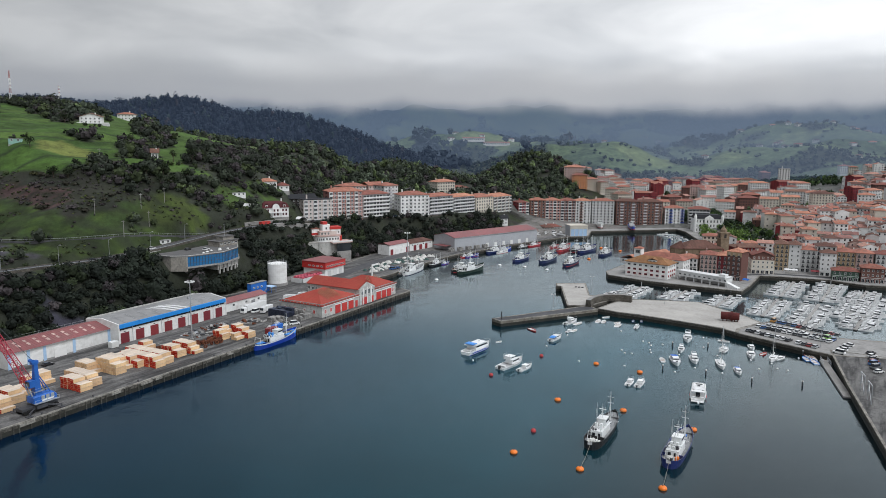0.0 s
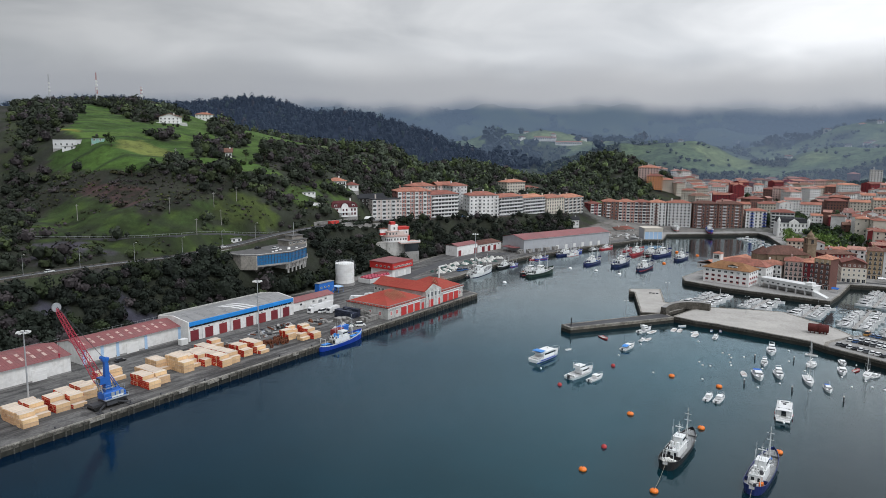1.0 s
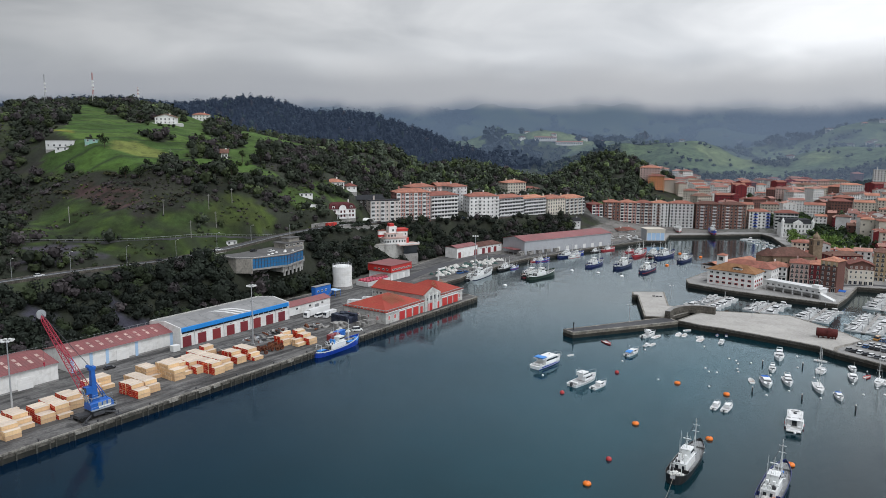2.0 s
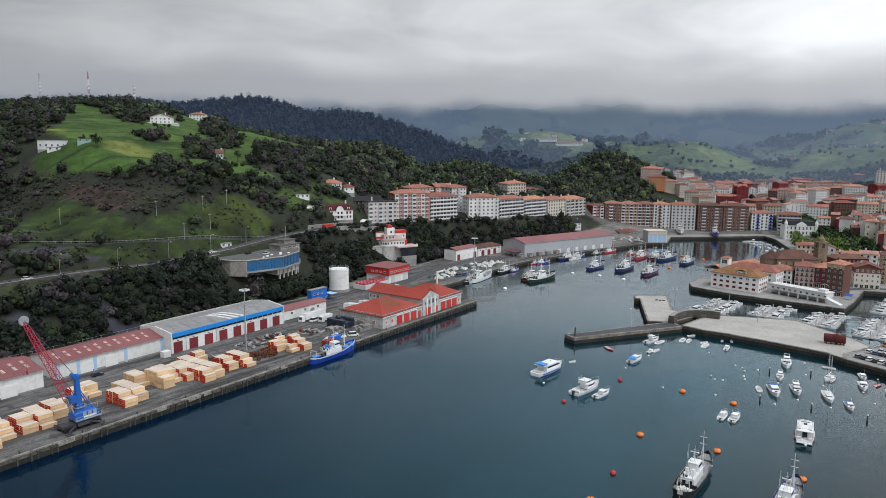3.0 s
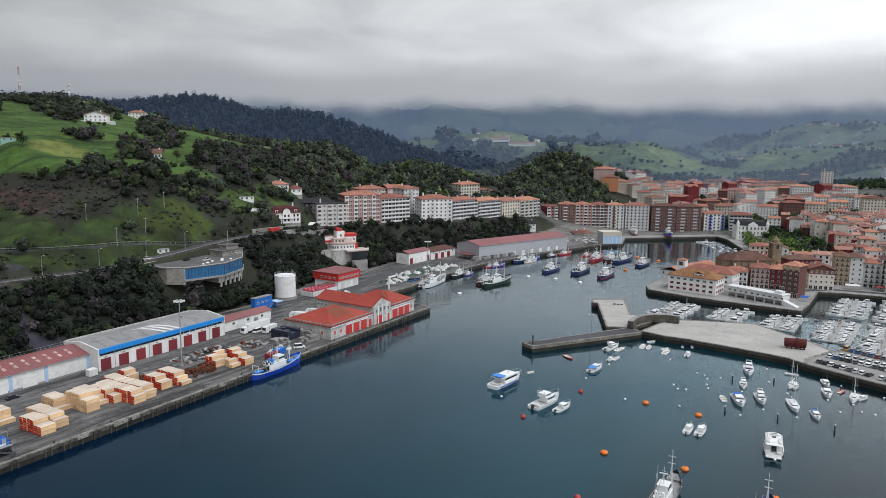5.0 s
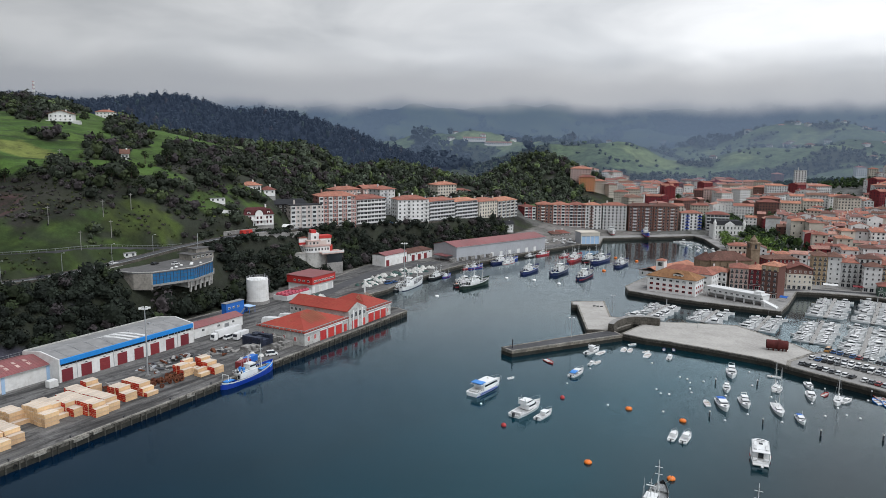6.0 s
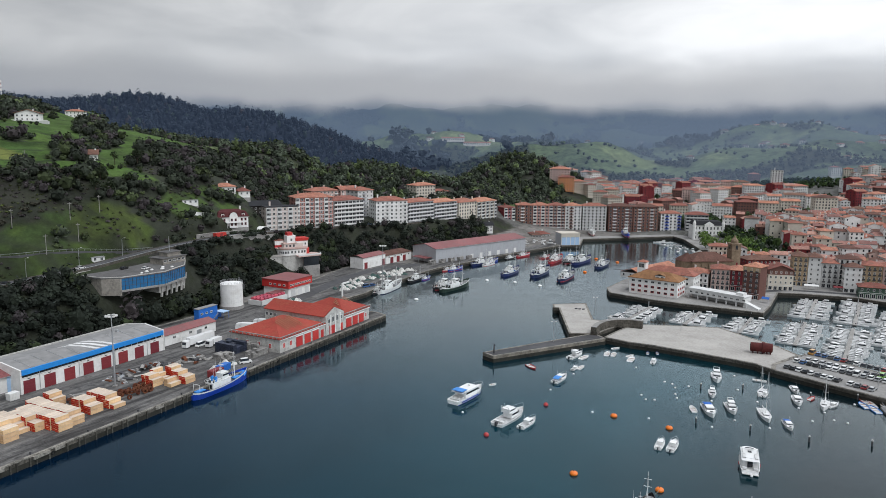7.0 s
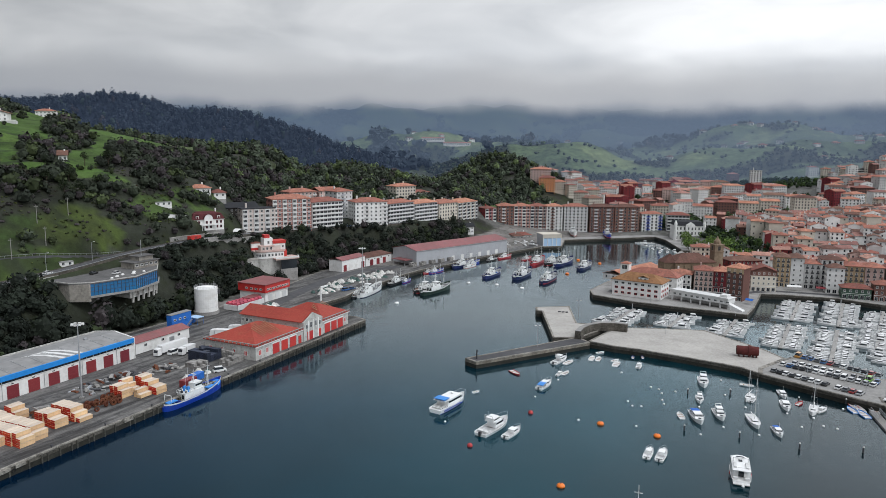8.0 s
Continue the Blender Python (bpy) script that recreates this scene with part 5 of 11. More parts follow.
def fish_market():
    """The big grey hall of the fishing harbour."""
    rz = math.degrees(math.atan2(61.3, 73.9))
    t = thing("fish_market_hall", "long grey clad market hall with a broad red roof", "hall", 24.3, 564, Q, rz)
    L, D, h = 96, 25, 10
    walls = Shape().box(0, 0, 0, L, D, h)
    for x in (0, L - 0.4):
        walls.loft([[(a, 0, h), (a, D / 2, h + 2.6), (a, D, h)] for a in (x, x + 0.4)])
    part("wall", walls, GREYWALL, t)
    roof = part("roof", Shape().gable(-0.3, -0.3, L + 0.3, D + 0.3, h, 2.8, 0.25), REDROOF, t)
    cl = Shape()
    for k in range(24):
        cl.box(2 + k * 4 - 0.04, -0.05, 0, 2 + k * 4 + 0.04, 0.0, h)
    part("cladding_joint", cl, STEEL, t)
    part("canopy", Shape().box(-7, 4, 3.6, 0, 18, 3.9), REDROOF, t, "low red lean-to canopy")
    for y in (5, 11, 17):
        part("canopy_post", Shape().rod((-6.6, y, 0), (-6.6, y, 3.6), 0.12), STEEL, t)
    for k in range(6):
        door(t, 36 + k * 9.5, 0, 0, 3.0, 3.4, FRAME)
    part("gutter", Shape().box(-0.3, -0.55, h - 0.1, L + 0.3, -0.3, h + 0.15), STEEL, t)


fish_market()


def slip_shed():
    t = thing("boat_shed", "slipway shed with blue doors under a yellowish gantry", "shed", 133.5, 656, Q, 8)
    part("wall", Shape().box(0, 0, 0, 16.5, 14, 9.5), GREYWALL, t)
    part("roof", Shape().box(-0.4, -0.4, 9.5, 16.9, 14.4, 9.9), CREAM, t)
    for k in range(4):
        door(t, 2.4 + k * 3.9, 0, 0.0, 3.6, 6.4, LIGHTBLUE)
    part("lintel", Shape().box(0, -0.3, 6.8, 16.5, 0, 9.2), CREAM, t)
    for k in range(5):
        part("post", Shape().box(k * 3.9 + 0.2, -0.35, 0, k * 3.9 + 0.7, -0.05, 6.8), FRAME, t)


slip_shed()

# ---- the old town's quayside buildings ----


def port_office():
    """White waterside building with a lichened ochre roof."""
    t = thing("port_building", "white three-storey waterside building with a lichened ochre roof", "building", 132.5, 468, Q, -38)
    part("wall", Shape().box(0, 0, 0, 28, 15, 9.0), WHITE, t)
    part("roof", Shape().hip(-0.8, -0.8, 28.8, 15.8, 9.0, 4.0, 0.3), OCHRETILE, t)
    for s in range(3):
        for k in range(7):
            window(t, 2.4 + k * 3.8, 0, 1.2 + s * 2.8, 1.9, 1.3, frame=REDPAINT if s < 2 else FRAME)
        for k in range(4):
            window(t, 28, 2.2 + k * 3.4, 1.2 + s * 2.8, 1.6, 1.3, "E", frame=REDPAINT if s < 2 else FRAME)
    dormer = part("dormer", Shape().box(14.5, 1.5, 9.2, 20, 6, 11.3), WHITE, t)
    for k in range(2):
        window(t, 16 + k * 2.5, 1.5, 9.7, 1.5, 1.2)
    part("dormer_roof", Shape().gable(14.2, 1.1, 20.3, 6.4, 11.3, 1.0, 0.2, along="y"), OCHRETILE, t)
    b = thing("port_building", "white two-storey waterside building with brown tiles and a glazed turret", "building", 146, 484, Q, -38)
    part("wall", Shape().box(0, 0, 0, 30, 14, 9.5), WHITE, b)
    part("roof", Shape().hip(-0.6, -0.6, 30.6, 14.6, 9.5, 3.6, 0.3), TILE, b)
    for s in range(3):
        for k in range(7):
            window(b, 3 + k * 3.9, 0, 1.2 + s * 2.9, 1.4, 1.5)
        for k in range(3):
            window(b, 30, 3 + k * 4, 1.2 + s * 2.9, 1.4, 1.5, "E")
    tower = part("turret", Shape().box(-4.5, 2, 0, 0.5, 7, 14.5), WHITE, b)
    part("turret_roof", Shape().hip(-4.9, 1.6, 0.9, 7.4, 14.5, 1.4, 0.2), TILE, b)
    window(b, -2, 2, 11.2, 3.2, 2.6, bars=3)


port_office()


def fish_arcade():
    """Low white market building on pillars above the water."""
    rz = math.degrees(math.atan2(-25.7, 20.2))
    t = thing("quay_pavilion", "low white pavilion on concrete pillars over the quay", "pavilion", 163, 455.5, Q, rz)
    L = 33.5
    part("upper_storey", Shape().box(0, -2.5, 2.6, L, 6.5, 5.2), OFFWHITE, t)
    part("roof", Shape().box(-0.4, -2.9, 5.2, L + 0.4, 6.9, 5.5), OFFWHITE, t)
    part("parapet", Shape().box(-0.4, -2.95, 5.5, L + 0.4, -2.7, 6.1), OFFWHITE, t)
    for k in range(7):
        part("pillar", Shape().box(1 + k * 5.6, -2.3, 0.0, 1.7 + k * 5.6, -1.6, 2.6), OFFWHITE, t)
    part("rear_wall", Shape().box(0.3, 2, 0, L - 0.3, 6.3, 2.6), OFFWHITE, t)
    for k in range(10):
        window(t, 3 + k * 3.4, -2.5, 3.4, 1.6, 1.1)
    part("rooftop_room", Shape().box(L - 6, 1, 5.5, L - 2, 5, 6.9), OFFWHITE, t)
    part("ramp", Shape().loft([[(L, y, 0), (L, y, 3.2), (L + 8, y, 0.6), (L + 8, y, 0)] for y in (-2.0, 1.2)]), OFFWHITE, t, "pale walled ramp")


fish_arcade()

# ---- lanes on the quay ----


def lane(name, line, w, label):
    s = []
    for i, (x, y) in enumerate(line):
        a, b = line[max(i - 1, 0)], line[min(i + 1, len(line) - 1)]
        dx, dy = b[0] - a[0], b[1] - a[1]
        L = math.hypot(dx, dy)
        nx, ny = -dy / L * w / 2, dx / L * w / 2
        s.append([(x + nx, y + ny, Q - 0.05), (x + nx, y + ny, Q + 0.02), (x - nx, y - ny, Q + 0.02), (x - nx, y - ny, Q - 0.05)])
    structure(name, Shape().loft(s), ASPHALT, label, "road")


lane("road_quay", [quay_xy(236, 58), quay_xy(262, 60), quay_xy(300, 68), quay_xy(330, 73), quay_xy(365, 72), (12, 560)], 7.5, "dark asphalt lane along the stores on the quay")
lane("road_town", [(134, 478), (150, 462), (166, 470), (200, 466), (232, 474), (262, 462), (300, 446)], 5, "dark asphalt street along the town quay")

# ---- harbour crane ----


def lattice_boom(shape, p, q, w0, w1, n):
    p, q = Vector(p), Vector(q)
    d = (q - p).normalized()
    a = d.cross(Vector((0, 0, 1))).normalized()
    b = a.cross(d)
    rings = []
    for k in range(n + 1):
        c, w = p.lerp(q, k / n), (w0 + (w1 - w0) * k / n) * (1.0 if 0 < k < n else 0.45)
        rings.append([c + a * w + b * w, c - a * w + b * w, c - a * w - b * w, c + a * w - b * w])
    for k in range(n):
        for i in range(4):
            j = (i + 1) % 4
            shape.rod(rings[k][i], rings[k + 1][i], 0.13, 4)
            shape.rod(rings[k][i], rings[k + 1][j], 0.07, 4)
            shape.rod(rings[k][i], rings[k][j], 0.07, 4)


def harbour_crane():
    t = on_quay("harbour_crane", "blue mobile harbour crane with a red lattice boom", "crane", 36.2, 6.2)
    chassis = part("chassis", Shape().box(-6.0, -1.4, 1.0, 6.0, 1.4, 1.9).box(-1.8, -2.6, 1.0, 1.8, 2.6, 2.2), DARKSTEEL, t)
    for x in (-5.2, -3.9, -2.6, 2.6, 3.9, 5.2):
        for y in (-1.7, 1.7):
            part("wheel", Shape().rod((x, y - 0.45, 0.65), (x, y + 0.45, 0.65), 0.65, 12), RUBBER, t)
    for sx in (-1, 1):
        for sy in (-1, 1):
            leg = Shape().rod((sx * 2.0, sy * 1.8, 1.5), (sx * 5.4, sy * 4.2, 0.9), 0.28, 4).rod((sx * 5.4, sy * 4.2, 1.2), (sx * 5.4, sy * 4.2, 0.2), 0.2, 6)
            leg.box(sx * 5.4 - 0.9, sy * 4.2 - 0.9, 0, sx * 5.4 + 0.9, sy * 4.2 + 0.9, 0.2)
            part("outrigger", leg, DARKSTEEL, t)
    part("slew_ring", Shape().rod((0, 0, 2.1), (0, 0, 2.8), 1.6, 16), STEEL, t)
    part("machine_house", Shape().loft([[(x, -1.9, 2.8), (x, -1.9, 4.7 - c), (x, -1.5, 5.1 - c), (x, 1.5, 5.1 - c), (x, 1.9, 4.7 - c), (x, 1.9, 2.8)] for x, c in ((-2.2, 0.4), (-1.8, 0), (4.6, 0), (5.4, 0.8))]),
         CRANE_BLUE, t, "bright blue machine house")
    for x in (0.2, 1.8, 3.4):
        part("louvre", Shape().box(x, -1.98, 3.6, x + 1.1, -1.88, 4.8), STEEL, t)
    part("guard_rail", Shape().rod((-1.8, -1.8, 6.7), (5.0, -1.8, 6.7), 0.05, 4).rod((-1.8, -1.8, 5.7), (-1.8, -1.8, 6.7), 0.05, 4).rod((5, -1.8, 5.0), (5, -1.8, 6.7), 0.05, 4), STEEL, t)
    part("name_panel", Shape().box(0.4, -2.0, 3.0, 4.4, -1.9, 3.5), FRAME, t, "white panel on the machine house")
    part("catwalk", Shape().box(-2.4, -2.9, 2.7, 5.6, -1.9, 2.85).rod((-2.4, -2.85, 3.9), (5.6, -2.85, 3.9), 0.05, 4).rod((-2.4, -2.85, 2.8), (-2.4, -2.85, 3.9), 0.05, 4).rod((1.6, -2.85, 2.8), (1.6, -2.85, 3.9), 0.05, 4).rod((5.6, -2.85, 2.8), (5.6, -2.85, 3.9), 0.05, 4), STEEL, t)
    ladder = Shape()
    for z in range(6, 30):
        ladder.box(1.1 - z * 0.012, -0.3, z * 0.5, 1.25 - z * 0.012, 0.3, z * 0.5 + 0.06)
    part("ladder", ladder, STEEL, t)
    part("tower", Shape().loft([[(-w, -w, z), (w, -w, z), (w, w, z), (-w, w, z)] for w, z in ((1.25, 2.8), (1.0, 6), (0.72, 11), (0.58, 15.2))]), CRANE_BLUE, t, "bright blue tower")
    part("tower_head", Shape().box(-1.2, -0.7, 15.2, 0.9, 0.7, 16.2).rod((-1.0, -0.9, 16.3), (-1.0, 0.9, 16.3), 0.6, 10), CRANE_BLUE, t)
    part("counterweight", Shape().box(4.4, -1.7, 2.7, 6.0, 1.7, 4.0), DARKSTEEL, t)
    for sg in (-1, 1):
        part("tower_brace", Shape().rod((0.5, sg * 0.5, 11.5), (4.0, sg * 1.2, 4.8), 0.16, 6), CRANE_BLUE, t)
        part("luffing_ram", Shape().rod((-1.3, sg * 0.8, 3.2), (-3.2, sg * 0.7 + 0.6, 9.4), 0.22, 8), STEEL, t)
    for x in (1.0, 2.2, 3.6):
        part("exhaust", Shape().rod((x, 1.0, 5.0), (x, 1.0, 6.3), 0.16, 6), DARKSTEEL, t)
    part("tower_platform", Shape().box(-1.3, -1.3, 6.1, 1.4, 1.3, 6.22).rod((-1.3, -1.3, 7.2), (1.4, -1.3, 7.2), 0.04, 4).rod((1.4, -1.3, 6.2), (1.4, -1.3, 7.2), 0.04, 4), STEEL, t)
    cab = part("cab", Shape().box(-2.9, -1.3, 8.0, -1.0, 0.9, 10.2), CRANE_BLUE, t)
    part("cab_window", Shape().box(-3.0, -1.2, 8.6, -2.9, 0.8, 10.0), GLASS_DARK, cab)
    q = Matrix.Rotation(-radians(HEAD), 3, "Z") @ Vector((-16.2, 1.6, 0))
    tip = Vector((q.x, q.y, 31.6))
    boom = Shape()
    lattice_boom(boom, (-1.2, 0.6, 7.0), tip, 1.15, 0.5, 14)
    part("boom", boom, CRANE_RED, t, "red lattice boom")
    part("sheave", Shape().rod(tip + Vector((0, -0.25, 0.4)), tip + Vector((0, 0.25, 0.4)), 1.5, 16).rod(tip + Vector((0, -0.3, 0.4)), tip + Vector((0, 0.3, 0.4)), 0.4, 10), STEEL, t)
    ropes = Shape()
    for s in (-0.35, 0.0, 0.35):
        ropes.rod((-0.8, s, 16.6), tip + Vector((0, s, 0.8)), 0.035, 3)
    ropes.rod((-0.8, 0.5, 11), Vector((-1.2, 0.6, 7.0)).lerp(tip, 0.45), 0.05, 3)
    part("rope", ropes, DARKSTEEL, t)
    part("hook", Shape().rod(tip + Vector((-0.2, 0, -15)), tip + Vector((-0.2, 0, -16.4)), 0.35, 8, 0.15), CRANE_RED, t)
    part("hoist_rope", Shape().rod(tip + Vector((-0.2, 0, 0)), tip + Vector((-0.2, 0, -15)), 0.04, 3), DARKSTEEL, t)


CRANE_BLUE = mat("crane_blue_paint", (0.012, 0.105, 0.40), 0.45, var=0.2, dirt=(0.02, 0.05, 0.14), amount=0.4)
CRANE_RED = mat("crane_red_paint", (0.34, 0.02, 0.045), 0.5, var=0.15)
harbour_crane()

# ---- sawn timber ----


def pack_mesh(ends):
    """A strapped pack of boards, 4.6 m long, its layers set unevenly."""
    s, kinds, rng = Shape(), [], random.Random(4 if ends else 5)
    for k in range(5):
        z0, z1, o, p = k * 0.255, k * 0.255 + 0.235, rng.uniform(-0.05, 0.05), rng.uniform(-0.02, 0.02)
        before = len(s.f)
        s.box(-2.3 + o, -0.86 + p, z0, 2.3 + o, 0.86 + p, z1)
        kinds += [0, 2 if k == 4 else 0, 0, 1, 0, 1]
    s.box(-2.0, -0.8, -0.06, -1.8, 0.8, 0).box(1.8, -0.8, -0.06, 2.0, 0.8, 0)
    kinds += [0] * 12
    me = s.mesh("board_pack", TIMBER, TIMBER_END if ends else TIMBER, TIMBER_TOP)
    me.polygons.foreach_set("material_index", kinds)
    return me


PACKS = pack_mesh(True), pack_mesh(False)
rng = random.Random(12)
# right-hand edge along the quay, inland start, length inland, layers, painted ends
TIMBER_ROWS = [(15.2, 8.3, 15, 3, 0), (21, 12.8, 11, 3, 1), (27.6, 12.8, 10, 3, 1), (32.6, 12.0, 14, 3, 1), (38.9, 17, 9, 3, 1), (43.8, 22, 6, 2, 1), (50.2, 26, 7, 3, 1),
               (55.1, 26, 8, 3, 0), (57.4, 8.4, 12, 3, 1), (62.4, 10.1, 16, 3, 0), (70.9, 22, 9, 3, 0), (75.4, 13.8, 12, 4, 0), (80.2, 16.4, 14, 3, 0), (84.9, 14, 13, 3, 1),
               (88.0, 7.8, 21, 3, 1), (92.9, 8.6, 22, 3, 1), (100.6, 27.8, 6, 3, 1), (96.0, 29.5, 6, 2, 1), (102.0, 11.6, 10, 3, 1), (108.3, 9.4, 13, 3, 1)]
TIMBER_MORE = [(129, 14.9, 6, 3, 1), (134, 17, 6, 3, 1), (132.2, 9.6, 5, 2, 0), (137, 7.6, 8, 3, 1), (139.8, 15.4, 6, 3, 1), (5, 11, 14, 3, 1), (-1, 10, 15, 3, 0), (-12, 12, 12, 3, 1)]
for u1, v0, length, layers, painted in TIMBER_ROWS + TIMBER_MORE:
    t = on_quay("timber_stack", ("stacked pine board packs with red-painted ends on the quay" if painted else "stacked packs of pale sawn pine boards on the quay"),
                "timber stack", u1 - 2.3, v0, "timber stacks on the quay")
    for k in range(int(length / 1.8)):
        top = layers if k > 1 else max(1, layers - 2 + k + rng.randint(0, 1))
        off = rng.uniform(-0.25, 0.25)
        for z in range(top):
            piece("board_pack", PACKS[0] if painted else PACKS[1], t, pose(off + rng.uniform(-0.12, 0.12), 0.9 + k * 1.8, 0.06 + z * 1.35))


def pile(name, label, category, u, v, L, W, H, make, n, seed, group=""):
    """A heap of like objects, each laid where it has room."""
    t = on_quay(name, label, category, u, v, group)
    r = random.Random(seed)
    for k in range(n):
        x, y = r.uniform(0, L), r.uniform(0, W)
        z = H * max(0, 1 - ((x - L / 2) / (L / 2)) ** 2) * max(0, 1 - ((y - W / 2) / (W / 2)) ** 2)
        make(t, x, y, z * r.random(), r)
    return t


def coil(t, x, y, z, r):
    n, R, w = 12, r.uniform(0.7, 1.0), 0.6
    ring = lambda rr, yy: [(rr * math.cos(i * math.tau / n), yy, rr * math.sin(i * math.tau / n)) for i in range(n)]
    s = Shape()
    outer, inner = [ring(R, -w / 2), ring(R, w / 2)], [ring(R * 0.5, w / 2), ring(R * 0.5, -w / 2)]
    rings = [*outer, *inner, outer[0]]
    vs = [p for q in rings for p in q]
    s.add(vs, [(k * n + i, k * n + (i + 1) % n, (k + 1) * n + (i + 1) % n, (k + 1) * n + i) for k in range(4) for i in range(n)])
    ob = part("coil", s, RUST, t)
    ob.matrix_basis = pose(x, y, z + R, 0, 0, r.uniform(-25, 25))


def scrap(t, x, y, z, r):
    s = Shape()
    a, b, c = r.uniform(0.5, 2.2), r.uniform(0.3, 0.8), r.uniform(0.2, 0.7)
    s.loft([[(-a, -b, 0), (a, -b * 0.7, 0), (a * 0.8, b, 0), (-a, b, 0)], [(-a * 0.8, -b * 0.8, c), (a * 0.7, -b, c * 0.8), (a, b * 0.6, c), (-a * 0.7, b * 0.9, c * 1.2)]])
    ob = part("scrap", s, r.choice([PALLET, RUST, DARKSTEEL, PALLET, STEEL]), t)
    ob.matrix_basis = pose(x, y, z, r.uniform(-12, 12), r.uniform(-12, 12), r.uniform(0, 180))


def netting(t, x, y, z, r):
    n, R, h = 10, r.uniform(1.2, 2.6), r.uniform(0.6, 1.6)
    rings = [[(R * k * (0.8 + 0.3 * r.random()) * math.cos(i * math.tau / n), R * k * (0.8 + 0.3 * r.random()) * math.sin(i * math.tau / n), h * (1 - k * k) * (0.8 + 0.4 * r.random())) for i in range(n)] for k in (1, 0.75, 0.4, 0.08)]
    rings[0] = [(a, b, 0) for a, b, _ in rings[0]]
    ob = part("net", Shape().loft(rings), r.choice([WHITENET, WHITENET, WHITENET, NET]), t)
    ob.matrix_basis = pose(x, y, z * 0.4)


WHITENET = mat("white_netting", (0.52, 0.51, 0.48), 0.95, var=0.3, fine=2.0, coarse=0.6, bump=0.8, rnd=0.15)
pile("cable_coils", "heap of rusty wire coils on the quay", "coils", 112, 12.6, 12.5, 7, 1.2, coil, 38, 3)
pile("scrap_heap", "dark heap of scrap and dunnage", "scrap heap", 96, 22, 12, 9, 1.5, scrap, 26, 4)
pile("scrap_heap", "grey heap of broken pallets and gear", "scrap heap", 122, 27, 24, 10, 1.8, scrap, 58, 5)
pile("scrap_heap", "low heap of rusty gear", "scrap heap", 146, 22, 14, 9, 1.4, scrap, 26, 6)
for k, (u, v, L, W, n) in enumerate(((292, 50, 16, 10, 22), (310, 52, 22, 12, 34), (332, 50, 22, 14, 34), (350, 46, 20, 14, 26))):
    pile("net_heap", "heaps of white fishing nets spread on the quay", "nets", u, v, L, W, 1.0, netting, int(n * 0.75), 20 + k, "net heaps")
pile("bag_heap", "white bulk bags piled by the yard wall", "bags", 244, 56, 16, 7, 1.2, netting, 26, 31)
pile("net_heap", "dark nets and gear beside the trawler", "nets", 150, 9, 9, 5, 1.0, netting, 12, 32)


def pallet_stack(u, v, nx, ny, layers, material, label, size=1.2, h=0.8):
    t = on_quay("pallet_stack" if material is PALLET else "crate_stack", label, "stack", u, v)
    me = Shape()
    for k in range(5):
        me.box(-size / 2 + 0.04, -size / 2 + 0.04, k * h / 5, size / 2 - 0.04, size / 2 - 0.04, (k + 0.72) * h / 5)
    mesh = me.mesh("pallet" if material is PALLET else "crate", material)
    r = random.Random(int(u * 7 + v))
    for i in range(nx):
        for j in range(ny):
            for k in range(layers - (r.random() < 0.3)):
                piece(mesh.name.split(".")[0], mesh, t, pose(i * size + r.uniform(-0.04, 0.04), j * size + r.uniform(-0.04, 0.04), k * h))


pallet_stack(160, 16, 4, 4, 2, PALLET, "stack of grey wooden pallets", 1.5, 1.1)
pallet_stack(169, 9, 6, 3, 2, PALLET, "stack of grey wooden pallets", 1.5, 1.1)
pallet_stack(168.6, 19, 4, 5, 3, CRATE, "tall block of dark blue fish crates", 2.0, 1.3)
pallet_stack(176, 13, 2, 6, 4, PALLET, "row of tall grey pallet stacks")
for k in range(5):
    x, y = 24.3 + 9 * k * 0.77 - 3.2, 564 + 9 * k * 0.64 - 4.5
    u, v = (x - QO[0]) * QU[0] + (y - QO[1]) * QU[1], (x - QO[0]) * QV[0] + (y - QO[1]) * QV[1]
    pallet_stack(u, v, 4, 2, 3, PALLET, "stacked grey fish boxes before the market hall", 1.6, 0.9)


def container(name, u, v, rz, L, material, label):
    t = thing(name, label, "container", *quay_xy(u, v), Q, HEAD + rz)
    part("body", Shape().box(0, 0, 0.15, L, 2.44, 2.6), material, t)
    ribs = Shape()
    for k in range(int(L / 0.5)):
        ribs.box(0.2 + k * 0.5, -0.06, 0.3, 0.42 + k * 0.5, 0, 2.45)
    part("corrugation", ribs, material, t)
    part("door", Shape().box(-0.08, 0.1, 0.25, 0, 2.34, 2.5), material, t)


container("skip_container", 141.8, 4.2, 0, 6, DEEPRED, "dark red open container on the quay edge")
container("container", 147.5, 5.6, 6, 6, BLUEPAINT, "blue container with a white roof near the trawler")
container("generator", 92.5, 44.6, 0, 3.2, FRAME, "white generator box beside the warehouse")


def fence():
    """Wire fence along the foot of the cliff."""
    t = on_quay("fence", "long pale mesh fence below the cliff", "fence", -70, 78)
    rail = Shape()
    for k in range(90):
        part("post", Shape().box(k * 2.6 - 0.06, -0.06, 0, k * 2.6 + 0.06, 0.06, 2.4), CONCRETE, t)
    for z in (0.4, 0.9, 1.4, 1.9, 2.3):
        rail.box(0, -0.02, z - 0.03, 89 * 2.6, 0.02, z + 0.03)
    part("wire", rail, STEEL, t)


fence()


